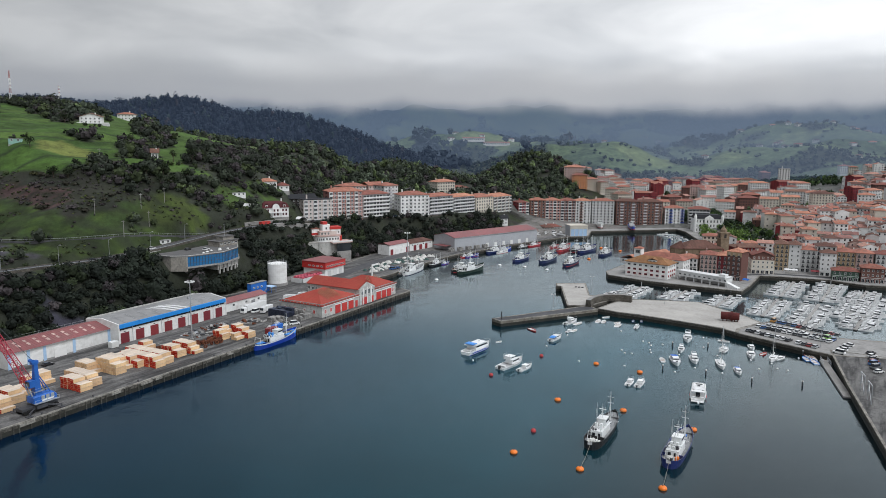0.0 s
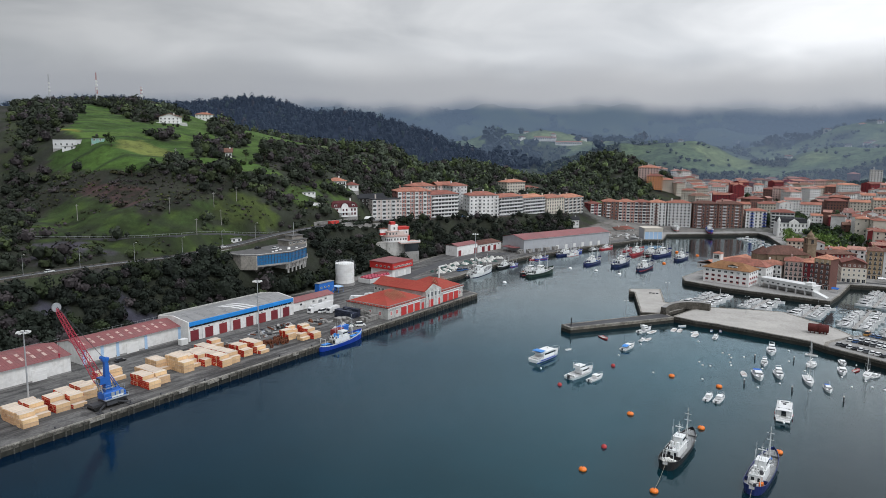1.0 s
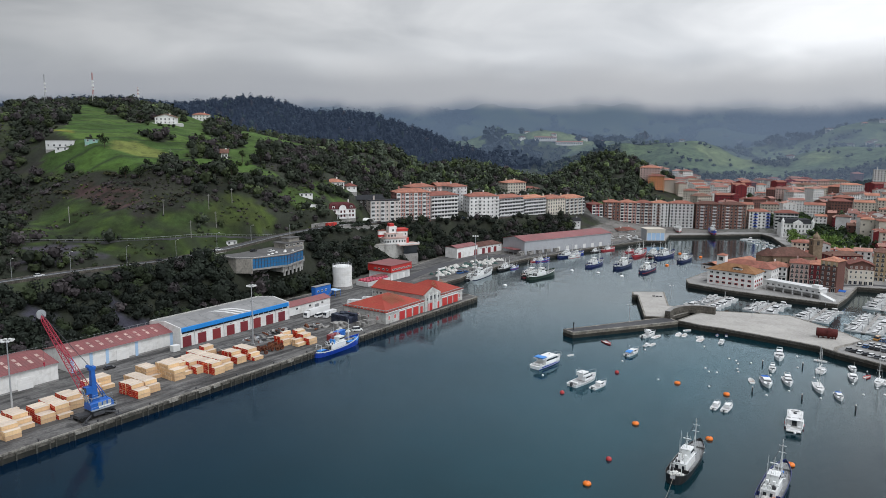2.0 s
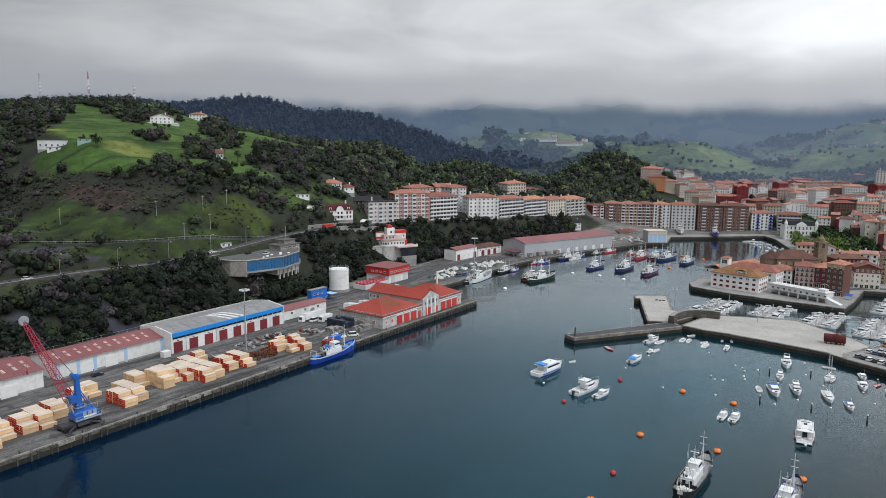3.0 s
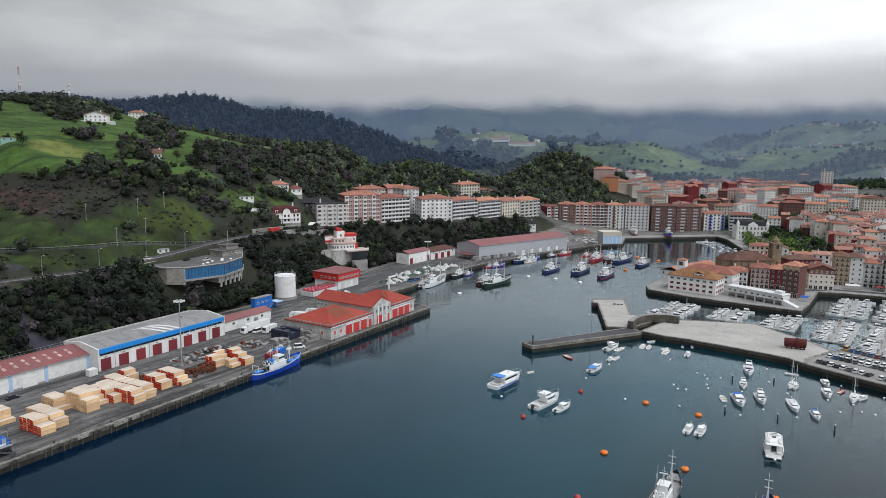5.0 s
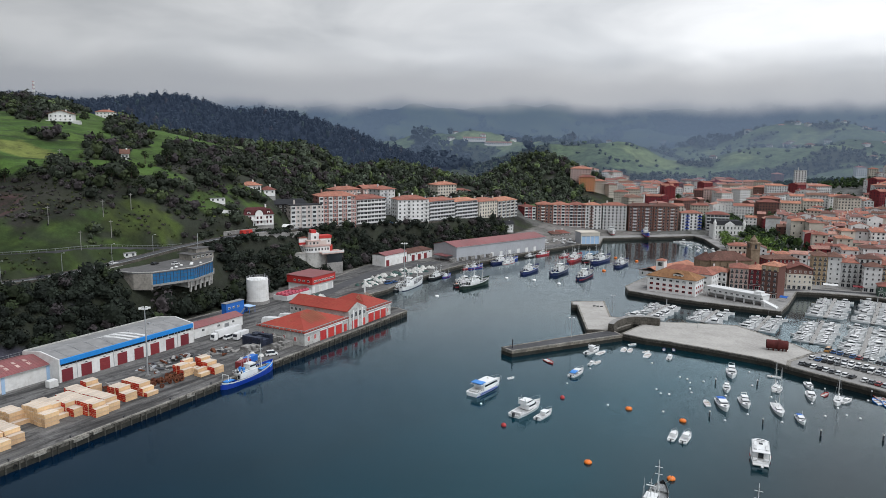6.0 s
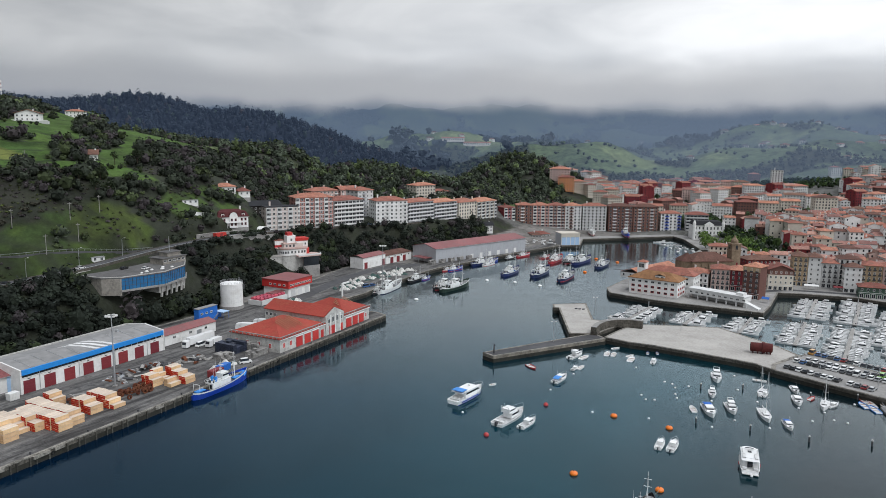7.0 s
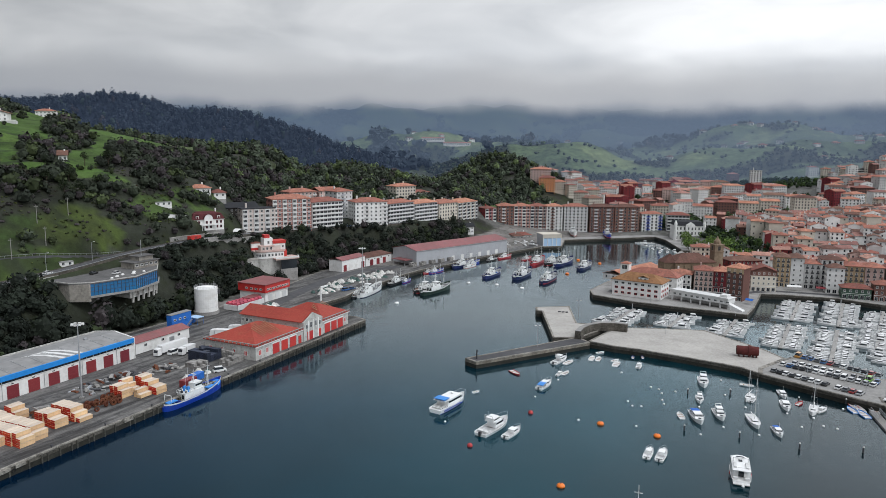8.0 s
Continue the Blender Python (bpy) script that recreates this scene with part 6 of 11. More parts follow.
def light_mast(x, y, z, h, label="tall galvanised floodlight mast with a ring of lamps"):
    t = thing("floodlight_mast", label, "light mast", x, y, z, 0, "floodlight masts")
    part("pole", Shape().rod((0, 0, 0), (0, 0, h), 0.34, 10, 0.16), STEEL, t)
    part("base", Shape().box(-0.7, -0.7, 0, 0.7, 0.7, 0.5), CONCRETE, t)
    head = Shape()
    for k in range(8):
        a = k * math.tau / 8
        head.rod((0.2 * math.cos(a), 0.2 * math.sin(a), h - 0.2), (1.7 * math.cos(a), 1.7 * math.sin(a), h), 0.06, 4)
    hd = part("head_frame", head, STEEL, t)
    for k in range(8):
        a = k * math.tau / 8
        part("floodlight", Shape().box(1.7 * math.cos(a) - 0.4, 1.7 * math.sin(a) - 0.4, h - 0.25, 1.7 * math.cos(a) + 0.4, 1.7 * math.sin(a) + 0.4, h + 0.15), LAMP_WHITE, hd)


for u, v in ((19.8, 23.4), (119.1, 27.5), (308.6, 34.5)):
    light_mast(*quay_xy(u, v), Q, 25.5)


def bollard(t, x, y, z):
    ob = part("bollard", Shape().rod((0, 0, 0), (0, 0, 0.55), 0.2, 8).rod((0, 0, 0.55), (0, 0, 0.75), 0.34, 8), DARKSTEEL, t)
    ob.matrix_basis = pose(x, y, z)


for u in range(-20, 250, 18):
    bollard(west_quay, *quay_xy(u, 0.8), Q + 0.1)
tyre = Shape()
for i in range(10):
    a, b = i * math.tau / 10, (i + 1) * math.tau / 10
    tyre.rod((0.5 * math.cos(a), 0, 0.5 * math.sin(a)), (0.5 * math.cos(b), 0, 0.5 * math.sin(b)), 0.16, 5)
tyre_mesh = tyre.mesh("fender", RUBBER)
for u in (52, 74, 148, 156, 164, 172, 226):
    piece("fender", tyre_mesh, west_quay, Matrix.Translation((*quay_xy(u + (u * 7 % 3), -0.3), 1.3)) @ pose(0, 0, 0, 0, 0, HEAD))


def quay_front():
    """Concrete fender piles, a ledge and crane rails along the commercial quay."""
    me = Shape().box(-0.2, -0.30, -0.6, 0.2, 0.0, 2.3).box(-0.26, -0.34, 2.3, 0.26, 0.0, 2.5).mesh("fender_pile", FENDERPILE)
    for k in range(86):
        u = -4 + k * 3.0 + (k * 7 % 5) * 0.4
        if k % 11 != 5:
            piece("fender_pile", me, west_quay, Matrix.Translation((*quay_xy(u, -0.10), 0)) @ pose(0, 0, 0, 0, 0, HEAD))
    r = random.Random(3)
    for u, L, out in ((70, 5, 0.9), (76.5, 3, 0.5), (58, 4, 0.6), (112, 3.5, 0.5), (26, 5, 0.7)):
        a, b, c, d = quay_xy(u, -out), quay_xy(u + L, -out * r.uniform(0.5, 0.9)), quay_xy(u + L * 0.95, 0.3), quay_xy(u + 0.2, 0.3)
        part("broken_slab", Shape().prism([a, b, c, d], 1.7, 2.55), COPING, west_quay, "broken slab of the quay's edge")
    for v in (5.2, 8.6):
        a, b, c, d = quay_xy(-200, v), quay_xy(250 if v < 8 else 172, v), quay_xy(250 if v < 8 else 172, v + 0.16), quay_xy(-200, v + 0.16)
        part("crane_rail", Shape().prism([a, b, c, d], Q - 0.1, Q + 0.03), DARKSTEEL, west_quay, "worn steel crane rail let into the paving")


FENDERPILE = mat("worn_fender_concrete", (0.075, 0.070, 0.060), 0.9, var=0.5, fine=2.0, coarse=0.4, bump=0.4, rnd=0.35, dirt=(0.03, 0.028, 0.024), amount=0.8)
quay_front()


def slew_jib():
    t = on_quay("slew_jib", "white pillar jib crane on the inner quay", "jib crane", 279, 42.5)
    part("pillar", Shape().rod((0, 0, 0), (0, 0, 7), 0.5, 10), FRAME, t)
    part("arm", Shape().box(-0.4, -0.35, 7, 6.5, 0.35, 7.8), FRAME, t)


slew_jib()

# ---- vehicles ----


def wheels(t, xs, w, r, z=None):
    for x in xs:
        for y in (-w / 2, w / 2):
            wh = part("wheel", Shape().rod((x, y - 0.13, r), (x, y + 0.13, r), r, 10), RUBBER, t)
            if r > 0.4:
                part("rim", Shape().rod((x, y - 0.15, r), (x, y + 0.15, r), r * 0.55, 8), STEEL, wh)


def car(x, y, z, rz, paint, label, kind="hatch", group="parked cars"):
    L, W, H = (4.3, 1.75, 1.48) if kind == "hatch" else (4.9, 1.95, 2.1)
    t = thing("car" if kind == "hatch" else "van", label, "car" if kind == "hatch" else "van", x, y, z, rz, group)
    hood = 0.86 if kind == "hatch" else 1.1
    sec = [(-L / 2, 0.3), (-L / 2 + 0.05, 0.8), (-L / 2 + 0.25, hood), (L / 2 - 1.1, hood), (L / 2 - 0.12, hood - 0.16), (L / 2, 0.55), (L / 2 - 0.05, 0.28)]
    part("body", Shape().loft([[(a, s, b) for a, b in sec] for s in (W / 2 - 0.08, -W / 2 + 0.08)]).loft([[(a, s, b * 0.97) for a, b in sec[:3] + sec[3:]] for s in (W / 2, -W / 2)]), paint, t)
    top = [(-L / 2 + 0.25, hood), (-L / 2 + 0.5, H - 0.12), (-L / 2 + 0.8, H - 0.04), (0.35 if kind == "hatch" else 1.0, H - 0.04), (L / 2 - 1.15, hood)]
    part("window_band", Shape().loft([[(a, s * (1 if b < H - 0.3 else 0.86), b) for a, b in top] for s in (W / 2 - 0.1, -W / 2 + 0.1)]), GLASS_DARK, t)
    part("roof", Shape().box(-L / 2 + 0.62, -W / 2 + 0.2, H - 0.06, 0.3 if kind == "hatch" else 0.95, W / 2 - 0.2, H), paint, t)
    wheels(t, (-L / 2 + 0.8, L / 2 - 0.85), W - 0.2, 0.31)
    return t


CAR_MODELS = {}


def park(x, y, z, rz, k, kind="hatch"):
    key = (k, kind)
    if key not in CAR_MODELS:
        colour = ("white", "silver", "black", "blue", "dark red", "dark grey", "lime green", "orange")[k]
        CAR_MODELS[key] = car(x, y, z, rz, CAR_PAINTS[k], "parked %s %s standing on a paved surface" % (colour, "hatchback" if kind == "hatch" else "van"), kind)
        return CAR_MODELS[key]
    return copy_thing(CAR_MODELS[key], pose(x, y, z, 0, 0, rz))


r = random.Random(8)
MIX = [0, 0, 0, 1, 1, 1, 2, 2, 2, 3, 3, 4, 5, 5, 5, 0]
for (x0, y0), (x1, y1), n, turn in (((149.5, 324.5), (166.5, 298.0), 14, 38), ((157.6, 332.0), (177.5, 306.5), 14, 40), ((160.6, 334.5), (180.5, 309.0), 13, 220),
                                    ((170.0, 342.5), (187.0, 317.0), 13, 38)):
    for k in range(n):
        if r.random() < 0.07:
            continue
        s = k / (n - 1)
        c = r.choice(MIX)
        kind = "van" if r.random() < 0.09 else "hatch"
        if kind == "van":
            c = r.choice((0, 0, 3, 7, 6))
        park(x0 + (x1 - x0) * s + 2.4 * math.cos(radians(turn)) * (1 if turn < 180 else -1), y0 + (y1 - y0) * s + 1.2, Q, turn + r.uniform(-3, 3), c, kind)
for x, y, rz, c, kind in ((173.7, 290.5, 130, 0, "van"), (178, 295.5, 130, 0, "hatch"), (181, 299, 130, 1, "hatch"), (184.5, 302, 130, 0, "hatch"), (187, 290, 20, 2, "hatch"),
                          (185, 286, 20, 0, "hatch"), (183, 282, 20, 2, "hatch"), (181, 278.5, 20, 4, "hatch"), (179, 275, 20, 3, "van"), (177, 270.5, 20, 5, "van"), (175, 265.5, 20, 0, "hatch"),
                          (-143.3, 272.5, 60, 2, "hatch"), (-60.6, 335.6, 27, 0, "van"), (-84, 359.4, 62, 0, "van"), (-20.5, 481.5, 40, 3, "van"), (-17, 486, 40, 3, "hatch")):
    park(x, y, Q, rz, c, kind)


def truck(x, y, rz, L, label, articulated=False):
    t = thing("articulated_lorry" if articulated else "box_truck", label, "lorry", x, y, Q, rz)
    part("cargo_box", Shape().box(-L / 2 + 2.4, -1.25, 1.1, L / 2, 1.25, 4.0 if articulated else 3.4), GELCOAT, t)
    part("chassis", Shape().box(-L / 2 + 0.4, -1.0, 0.6, L / 2 - 0.2, 1.0, 1.05), DARKSTEEL, t)
    cab = part("cab", Shape().loft([[(a, s, b) for a, b in ((-L / 2, 0.5), (-L / 2, 1.6), (-L / 2 + 0.35, 3.1), (-L / 2 + 2.1, 3.3), (-L / 2 + 2.1, 0.5))] for s in (1.2, -1.2)]), GELCOAT, t)
    part("windscreen", Shape().loft([[(a, s, b) for a, b in ((-L / 2 - 0.03, 1.65), (-L / 2 + 0.25, 2.75), (-L / 2 + 0.35, 2.75), (-L / 2 + 0.1, 1.65))] for s in (1.05, -1.05)]), GLASS_DARK, cab)
    wheels(t, (-L / 2 + 1.2, L / 2 - 1.3, L / 2 - 2.5) if articulated else (-L / 2 + 1.2, L / 2 - 1.5), 2.1, 0.5)


truck(-85.8, 362.5, 61, 16.5, "white articulated lorry parked on the quay", True)
truck(-78.8, 359.8, 62, 7.5, "small white box truck parked on the quay")
truck(-70.5, 385.2, -10, 9.5, "white box truck behind the red-roofed building")
truck(-65.0, 392.5, -5, 7.5, "white box truck behind the red-roofed building")


def lifting_frame():
    """Steel boat-lift frames on the east quay."""
    for x, y in ((154.6, 241.5), (151.0, 231.5)):
        t = thing("steel_frame", "tall galvanised steel frame on the quay edge", "steel frame", x, y, Q, 70)
        s = Shape()
        for dx in (0, 5.5):
            s.rod((dx, 0, 0), (dx, 0, 6.5), 0.18).rod((dx, 0, 5), (dx + 1.2, 0, 6.4), 0.1)
        part("frame", s.rod((0, 0, 6.5), (5.5, 0, 6.5), 0.18), STEEL, t)
        part("brace", Shape().rod((0, 0, 0.5), (5.5, 0, 6), 0.08), STEEL, t)


lifting_frame()


def gangway():
    t = thing("floating_stage", "long grey floating stage with a railed gangway", "pontoon", 158.5, 266.5, 0.0, math.degrees(math.atan2(44.5, 15.3)))
    part("deck", Shape().box(-23, -1.4, 0.1, 23, 1.4, 0.7), PALLET, t)
    part("skirt", Shape().box(-23.1, -1.5, -0.3, 23.1, 1.5, 0.25), DARKSTEEL, t)
    rail = Shape()
    for k in range(9):
        rail.rod((14 + k, -1.3, 0.7), (14 + k, -1.3, 2.6), 0.05, 4)
        rail.rod((14 + k, 1.3, 0.7), (14 + k, 1.3, 2.6), 0.05, 4)
    for z in (1.7, 2.6):
        rail.rod((14, -1.3, z), (22, -1.3, z), 0.05, 4).rod((14, 1.3, z), (22, 1.3, z), 0.05, 4)
    part("guard_rail", rail, STEEL, t)


gangway()


def sculpture():
    """The great oxidised steel drum on the pier."""
    t = thing("drum_sculpture", "large oxidised dark red steel drum lying on short legs", "sculpture", 150.6, 345.5, Q, -20)
    n, rr = 20, 1.9
    ring = lambda q, x, c=2.5: [(x, q * math.cos(i * math.tau / n), c + q * math.sin(i * math.tau / n)) for i in range(n)]
    rings = [ring(rr, -4.2), ring(rr, 4.2), ring(rr - 0.15, 4.2), ring(rr - 0.15, -4.2)]
    body = Shape()
    body.add([p for q in rings for p in q], [(k * n + i, k * n + (i + 1) % n, ((k + 1) % 4) * n + (i + 1) % n, ((k + 1) % 4) * n + i) for k in range(4) for i in range(n)])
    part("drum", body, CORTEN, t)
    part("collar", Shape().loft([ring(rr + 0.35, 0.2), ring(rr + 0.35, 1.3)]), CORTEN, t)
    part("end_plate", Shape().loft([ring(rr - 0.15, -0.1), ring(rr - 0.15, 0.1)]), CORTEN, t)
    for x in (-3.2, -1.4, 0.6, 2.2, 3.6):
        part("leg", Shape().box(x - 0.15, -1.3, 0, x + 0.15, 1.3, 0.9), CORTEN, t)


sculpture()
for k in range(6):
    b = thing("stone_block", "grey stone block in a row across the pier", "block", 158.5 + k * 2.3, 336.5 + k * 1.4, Q, 20 * k, "row of stone blocks")
    part("stone", Shape().loft([[(-0.6, -0.4, 0), (0.6, -0.4, 0), (0.6, 0.4, 0), (-0.6, 0.4, 0)], [(-0.4, -0.3, 0.6), (0.35, -0.3, 0.7), (0.4, 0.3, 0.65), (-0.4, 0.3, 0.55)]]), CONCRETE, b)


def quay_lamp(x, y, z, h=9.0):
    t = thing("street_lamp", "slim grey quayside lamp with two heads", "street lamp", x, y, z, 0, "quayside lamps")
    part("pole", Shape().rod((0, 0, 0), (0, 0, h), 0.1, 6, 0.06), STEEL, t)
    for s in (-1, 1):
        part("arm", Shape().rod((0, 0, h - 0.1), (s * 0.9, 0, h + 0.1), 0.04, 4), STEEL, t)
        part("lamp_head", Shape().box(s * 0.9 - 0.35, -0.15, h, s * 0.9 + 0.35, 0.15, h + 0.16), LAMP_WHITE, t)


for x, y in ((66.5, 364.0), (97.5, 412), (130, 381), (163, 350), (181, 330), (147, 446), (185, 436), (230, 477), (262, 468), (160, 318), (171, 300)):
    quay_lamp(x, y, Q)


def beacon(x, y, z, h, material, label):
    t = thing("harbour_beacon", label, "beacon", x, y, z)
    part("column", Shape().rod((0, 0, 0), (0, 0, h), 0.35, 8, 0.28), material, t)
    part("lantern", Shape().rod((0, 0, h), (0, 0, h + 0.7), 0.4, 8, 0.2), GLASS_DARK, t)


beacon(38.2, 347.2, Q, 3.2, DARKSTEEL, "small dark harbour beacon at the breakwater tip")
b = thing("bench_group", "dark benches on the jetty platform", "bench", 91.3, 424.5, Q + 0.25, 15)
for k in range(3):
    part("bench", Shape().box(-1 + k * 1.6, -0.3 - k, 0, 0.3 + k * 1.6, 0.3 - k, 0.5), DARKSTEEL, b)

# ---- boats ----
STATIONS = [(0.0, 0.86), (0.06, 0.92), (0.25, 0.99), (0.45, 1.0), (0.62, 0.95), (0.76, 0.80), (0.87, 0.56), (0.95, 0.27), (1.0, 0.02)]
ROUND_STERN = [(0.0, 0.26), (0.015, 0.50), (0.05, 0.74), (0.12, 0.91), (0.25, 0.99), (0.45, 1.0), (0.62, 0.96), (0.76, 0.83), (0.87, 0.60), (0.95, 0.30), (1.0, 0.02)]


def hull_rings(L, B, draft, free, bow, deck, stern=0.0, rim=0.14, stations=STATIONS):
    rings, decks = [], []
    for s, b in stations:
        x, h = (s - 0.5) * L, B / 2 * b
        sheer = free + bow * max(0, s - 0.35) ** 2 / 0.42 + stern * max(0, 0.3 - s) ** 2 / 0.09
        lift = draft * max(0, s - 0.8) * 3.5
        rake = (0.5 * bow) * max(0, s - 0.75) * 2
        flare = 1.0 + 0.06 * s
        o = [(x, -h * 0.35, -draft + lift), (x + rake * 0.3, -h * 0.86, 0.0), (x + rake, -h * flare, sheer), (x + rake, -max(h * flare - rim, 0.01), sheer),
             (x + rake, -max(h * flare - rim, 0.01), deck + (sheer - free) * 0.75)]
        rings.append(o + [(a, -c, d) for a, c, d in reversed(o)])
        decks.append([(x + rake, -max(h * flare - rim, 0.01), deck + (sheer - free) * 0.75 + 0.02), (x + rake, max(h * flare - rim, 0.01), deck + (sheer - free) * 0.75 + 0.02)])
    return rings, decks


def hull_parts(t, L, B, draft, free, bow, deck, hull, deck_mat, stripe=None, stern=0.0, boot=None, stations=STATIONS):
    rings, decks = hull_rings(L, B, draft, free, bow, deck, stern, stations=stations)
    h = part("hull", Shape().loft(rings), hull, t)
    part("deck", Shape().loft(decks, closed=False), deck_mat, t)
    if stripe:
        for side in (0, 1):
            strip = []
            for q in rings:
                a, b = (q[1], q[2]) if side == 0 else (q[8], q[7])
                p0, p1 = Vector(a).lerp(Vector(b), 0.80), Vector(a).lerp(Vector(b), 1.0)
                n = Vector((0, -0.035 if side == 0 else 0.035, 0))
                strip.append([p0 + n, p1 + n] if side == 0 else [p1 + n, p0 + n])
            part("rubbing_strake", Shape().loft(strip, closed=False), stripe, h)
    if boot:
        for side in (0, 1):
            strip = []
            for q in rings:
                a, b = (q[1], q[2]) if side == 0 else (q[8], q[7])
                p0, p1 = Vector(a).lerp(Vector(b), -0.02), Vector(a).lerp(Vector(b), 0.14)
                n = Vector((0, -0.03 if side == 0 else 0.03, 0))
                strip.append([p0 + n, p1 + n] if side == 0 else [p1 + n, p0 + n])
            part("boot_topping", Shape().loft(strip, closed=False), boot, h)
    return h


def house(t, name, x0, x1, w, z0, h, material, windows=True, slope=0.25, glass=GLASS_DARK):
    s = Shape().loft([[(x0, -w / 2, z0), (x1, -w / 2, z0), (x1, w / 2, z0), (x0, w / 2, z0)],
                      [(x0 + slope * 0.3, -w / 2 * 0.94, z0 + h), (x1 - slope, -w / 2 * 0.94, z0 + h), (x1 - slope, w / 2 * 0.94, z0 + h), (x0 + slope * 0.3, w / 2 * 0.94, z0 + h)]])
    ob = part(name, s, material, t)
    if windows:
        a, b = 0.52, 0.82
        lerp = lambda k: (x0 + slope * 0.3 * k - 0.03, x1 - slope * k + 0.03, w / 2 * (1 - 0.06 * k) + 0.03)
        (p0, p1, q), (r0, r1, u) = lerp(a), lerp(b)
        ring = lambda e0, e1, f, z: [(e0, -f, z), (e1, -f, z), (e1, f, z), (e0, f, z)]
        part("window_band", Shape().loft([ring(p0 + 0.25, p1, q, z0 + h * a), ring(r0 + 0.25, r1, u, z0 + h * b)]), glass, ob)
    part("house_top", Shape().box(x0 - 0.05, -w / 2 * 1.0, z0 + h, x1 - slope + 0.3, w / 2 * 1.0, z0 + h + 0.12), material, ob)
    return ob


def mast(t, x, z0, h, r=0.14, cross=(0.6, 0.8), name="mast", lean=0.0):
    s = Shape().rod((x, 0, z0), (x + lean, 0, z0 + h), r, 6, r * 0.45)
    for k in cross:
        s.rod((x + lean * k, -h * 0.10, z0 + h * k), (x + lean * k, h * 0.10, z0 + h * k), r * 0.5, 4)
    s.rod((x - 0.9, -0.6, z0), (x + lean * 0.55, 0, z0 + h * 0.55), r * 0.5, 4).rod((x - 0.9, 0.6, z0), (x + lean * 0.55, 0, z0 + h * 0.55), r * 0.5, 4)
    return part(name, s, SHIPWHITE, t)


def trawler(name, x, y, rz, L, hull, label, house_at=-0.12, stripe=SHIPWHITE, deck=WORKDECK, seed=1, blue_top=None, boot=None, group="fishing vessels", bow=2.1):
    """A fishing vessel with bulwarks, deckhouse, wheelhouse, masts and gear."""
    r = random.Random(seed)
    B, k = L * 0.235, L / 27
    t = thing(name, label, "fishing boat", x, y, 0, rz, group)
    hull_parts(t, L, B, 1.2 * k, 2.1 * k, bow * k, 1.2 * k, hull, deck, stripe, 0.5 * k, boot, ROUND_STERN)
    c, dz = house_at * L, 1.25 * k
    low = house(t, "deckhouse", c - 0.19 * L, c + 0.15 * L, B * 0.56, dz, 2.2 * k, SHIPWHITE, windows=False)
    # dark panels set on the wall for the shade inside two doorways
    for sg in (-0.5, 0.5):
        part("doorway", Shape().box(c - 0.19 * L - 0.04, sg * B * 0.26 - 0.42 * k, dz + 0.3 * k, c - 0.19 * L + 0.06, sg * B * 0.26 + 0.42 * k, dz + 1.7 * k), GLASS_DARK, low)
    house(t, "wheelhouse", c - 0.01 * L, c + 0.12 * L, B * 0.46, dz + 2.3 * k, 2.1 * k, SHIPWHITE, slope=0.35 * k)
    for sg in (-1, 1):
        part("funnel", Shape().loft([[(c - 0.10 * L - q, sg * B * 0.13 - q * 0.8, z), (c - 0.10 * L + q, sg * B * 0.13 - q * 0.8, z), (c - 0.10 * L + q, sg * B * 0.13 + q * 0.8, z), (c - 0.10 * L - q, sg * B * 0.13 + q * 0.8, z)]
                                     for q, z in ((0.55 * k, dz + 2.3 * k), (0.42 * k, dz + 4.0 * k))]), blue_top or SHIPWHITE, t)
    mast(t, 0.28 * L, dz + 0.8 * k, 9.5 * k, 0.17 * k, lean=-0.2)
    mast(t, c + 0.03 * L, dz + 4.5 * k, 4.6 * k, 0.1 * k, (0.3, 0.5, 0.75), "radar_mast")
    part("radar_scanner", Shape().box(c + 0.03 * L - 0.15, -1.1 * k, dz + 7.2 * k, c + 0.03 * L + 0.15, 1.1 * k, dz + 7.4 * k), SHIPWHITE, t)
    g = Shape()
    for sg in (-1, 1):
        g.rod((-0.41 * L, sg * B * 0.26, dz), (-0.40 * L, sg * B * 0.22, dz + 3.4 * k), 0.09 * k, 5)
    g.rod((-0.40 * L, -B * 0.23, dz + 3.4 * k), (-0.40 * L, B * 0.23, dz + 3.4 * k), 0.09 * k, 5)
    part("gantry", g, SHIPWHITE, t)
    part("derrick", Shape().rod((0.27 * L, 0, dz + 1.8 * k), (0.10 * L, B * 0.30 * r.choice((-1, 1)), dz + 5.6 * k), 0.07 * k, 5), r.choice((SHIPWHITE, STEEL)), t)
    st = Shape()
    for sg in (-1, 1):
        st.rod((0.275 * L, 0, dz + 9.4 * k), (0.10 * L, sg * B * 0.46, dz + 1 * k), 0.03, 3).rod((0.275 * L, 0, dz + 9.4 * k), (0.50 * L, 0, dz + 3.0 * k), 0.03, 3)
    st.rod((0.275 * L, 0, dz + 9.2 * k), (c + 0.03 * L, 0, dz + 8.6 * k), 0.03, 3).rod((c + 0.03 * L, 0, dz + 8.6 * k), (-0.40 * L, 0, dz + 3.4 * k), 0.03, 3)
    part("stay", st, DARKSTEEL, t)
    whale = [(0.36, 0.46, 2.0 + 0.25 * bow), (0.42, 0.34, 2.1 + 0.36 * bow), (0.47, 0.18, 2.1 + 0.52 * bow)]
    part("whaleback", Shape().loft([[(q * L, -B * w * 0.86, z * k - 0.35 * k), (q * L, B * w * 0.86, z * k - 0.35 * k), (q * L, B * w * 0.8, z * k), (q * L, -B * w * 0.8, z * k)] for q, w, z in whale]), blue_top or deck, t)
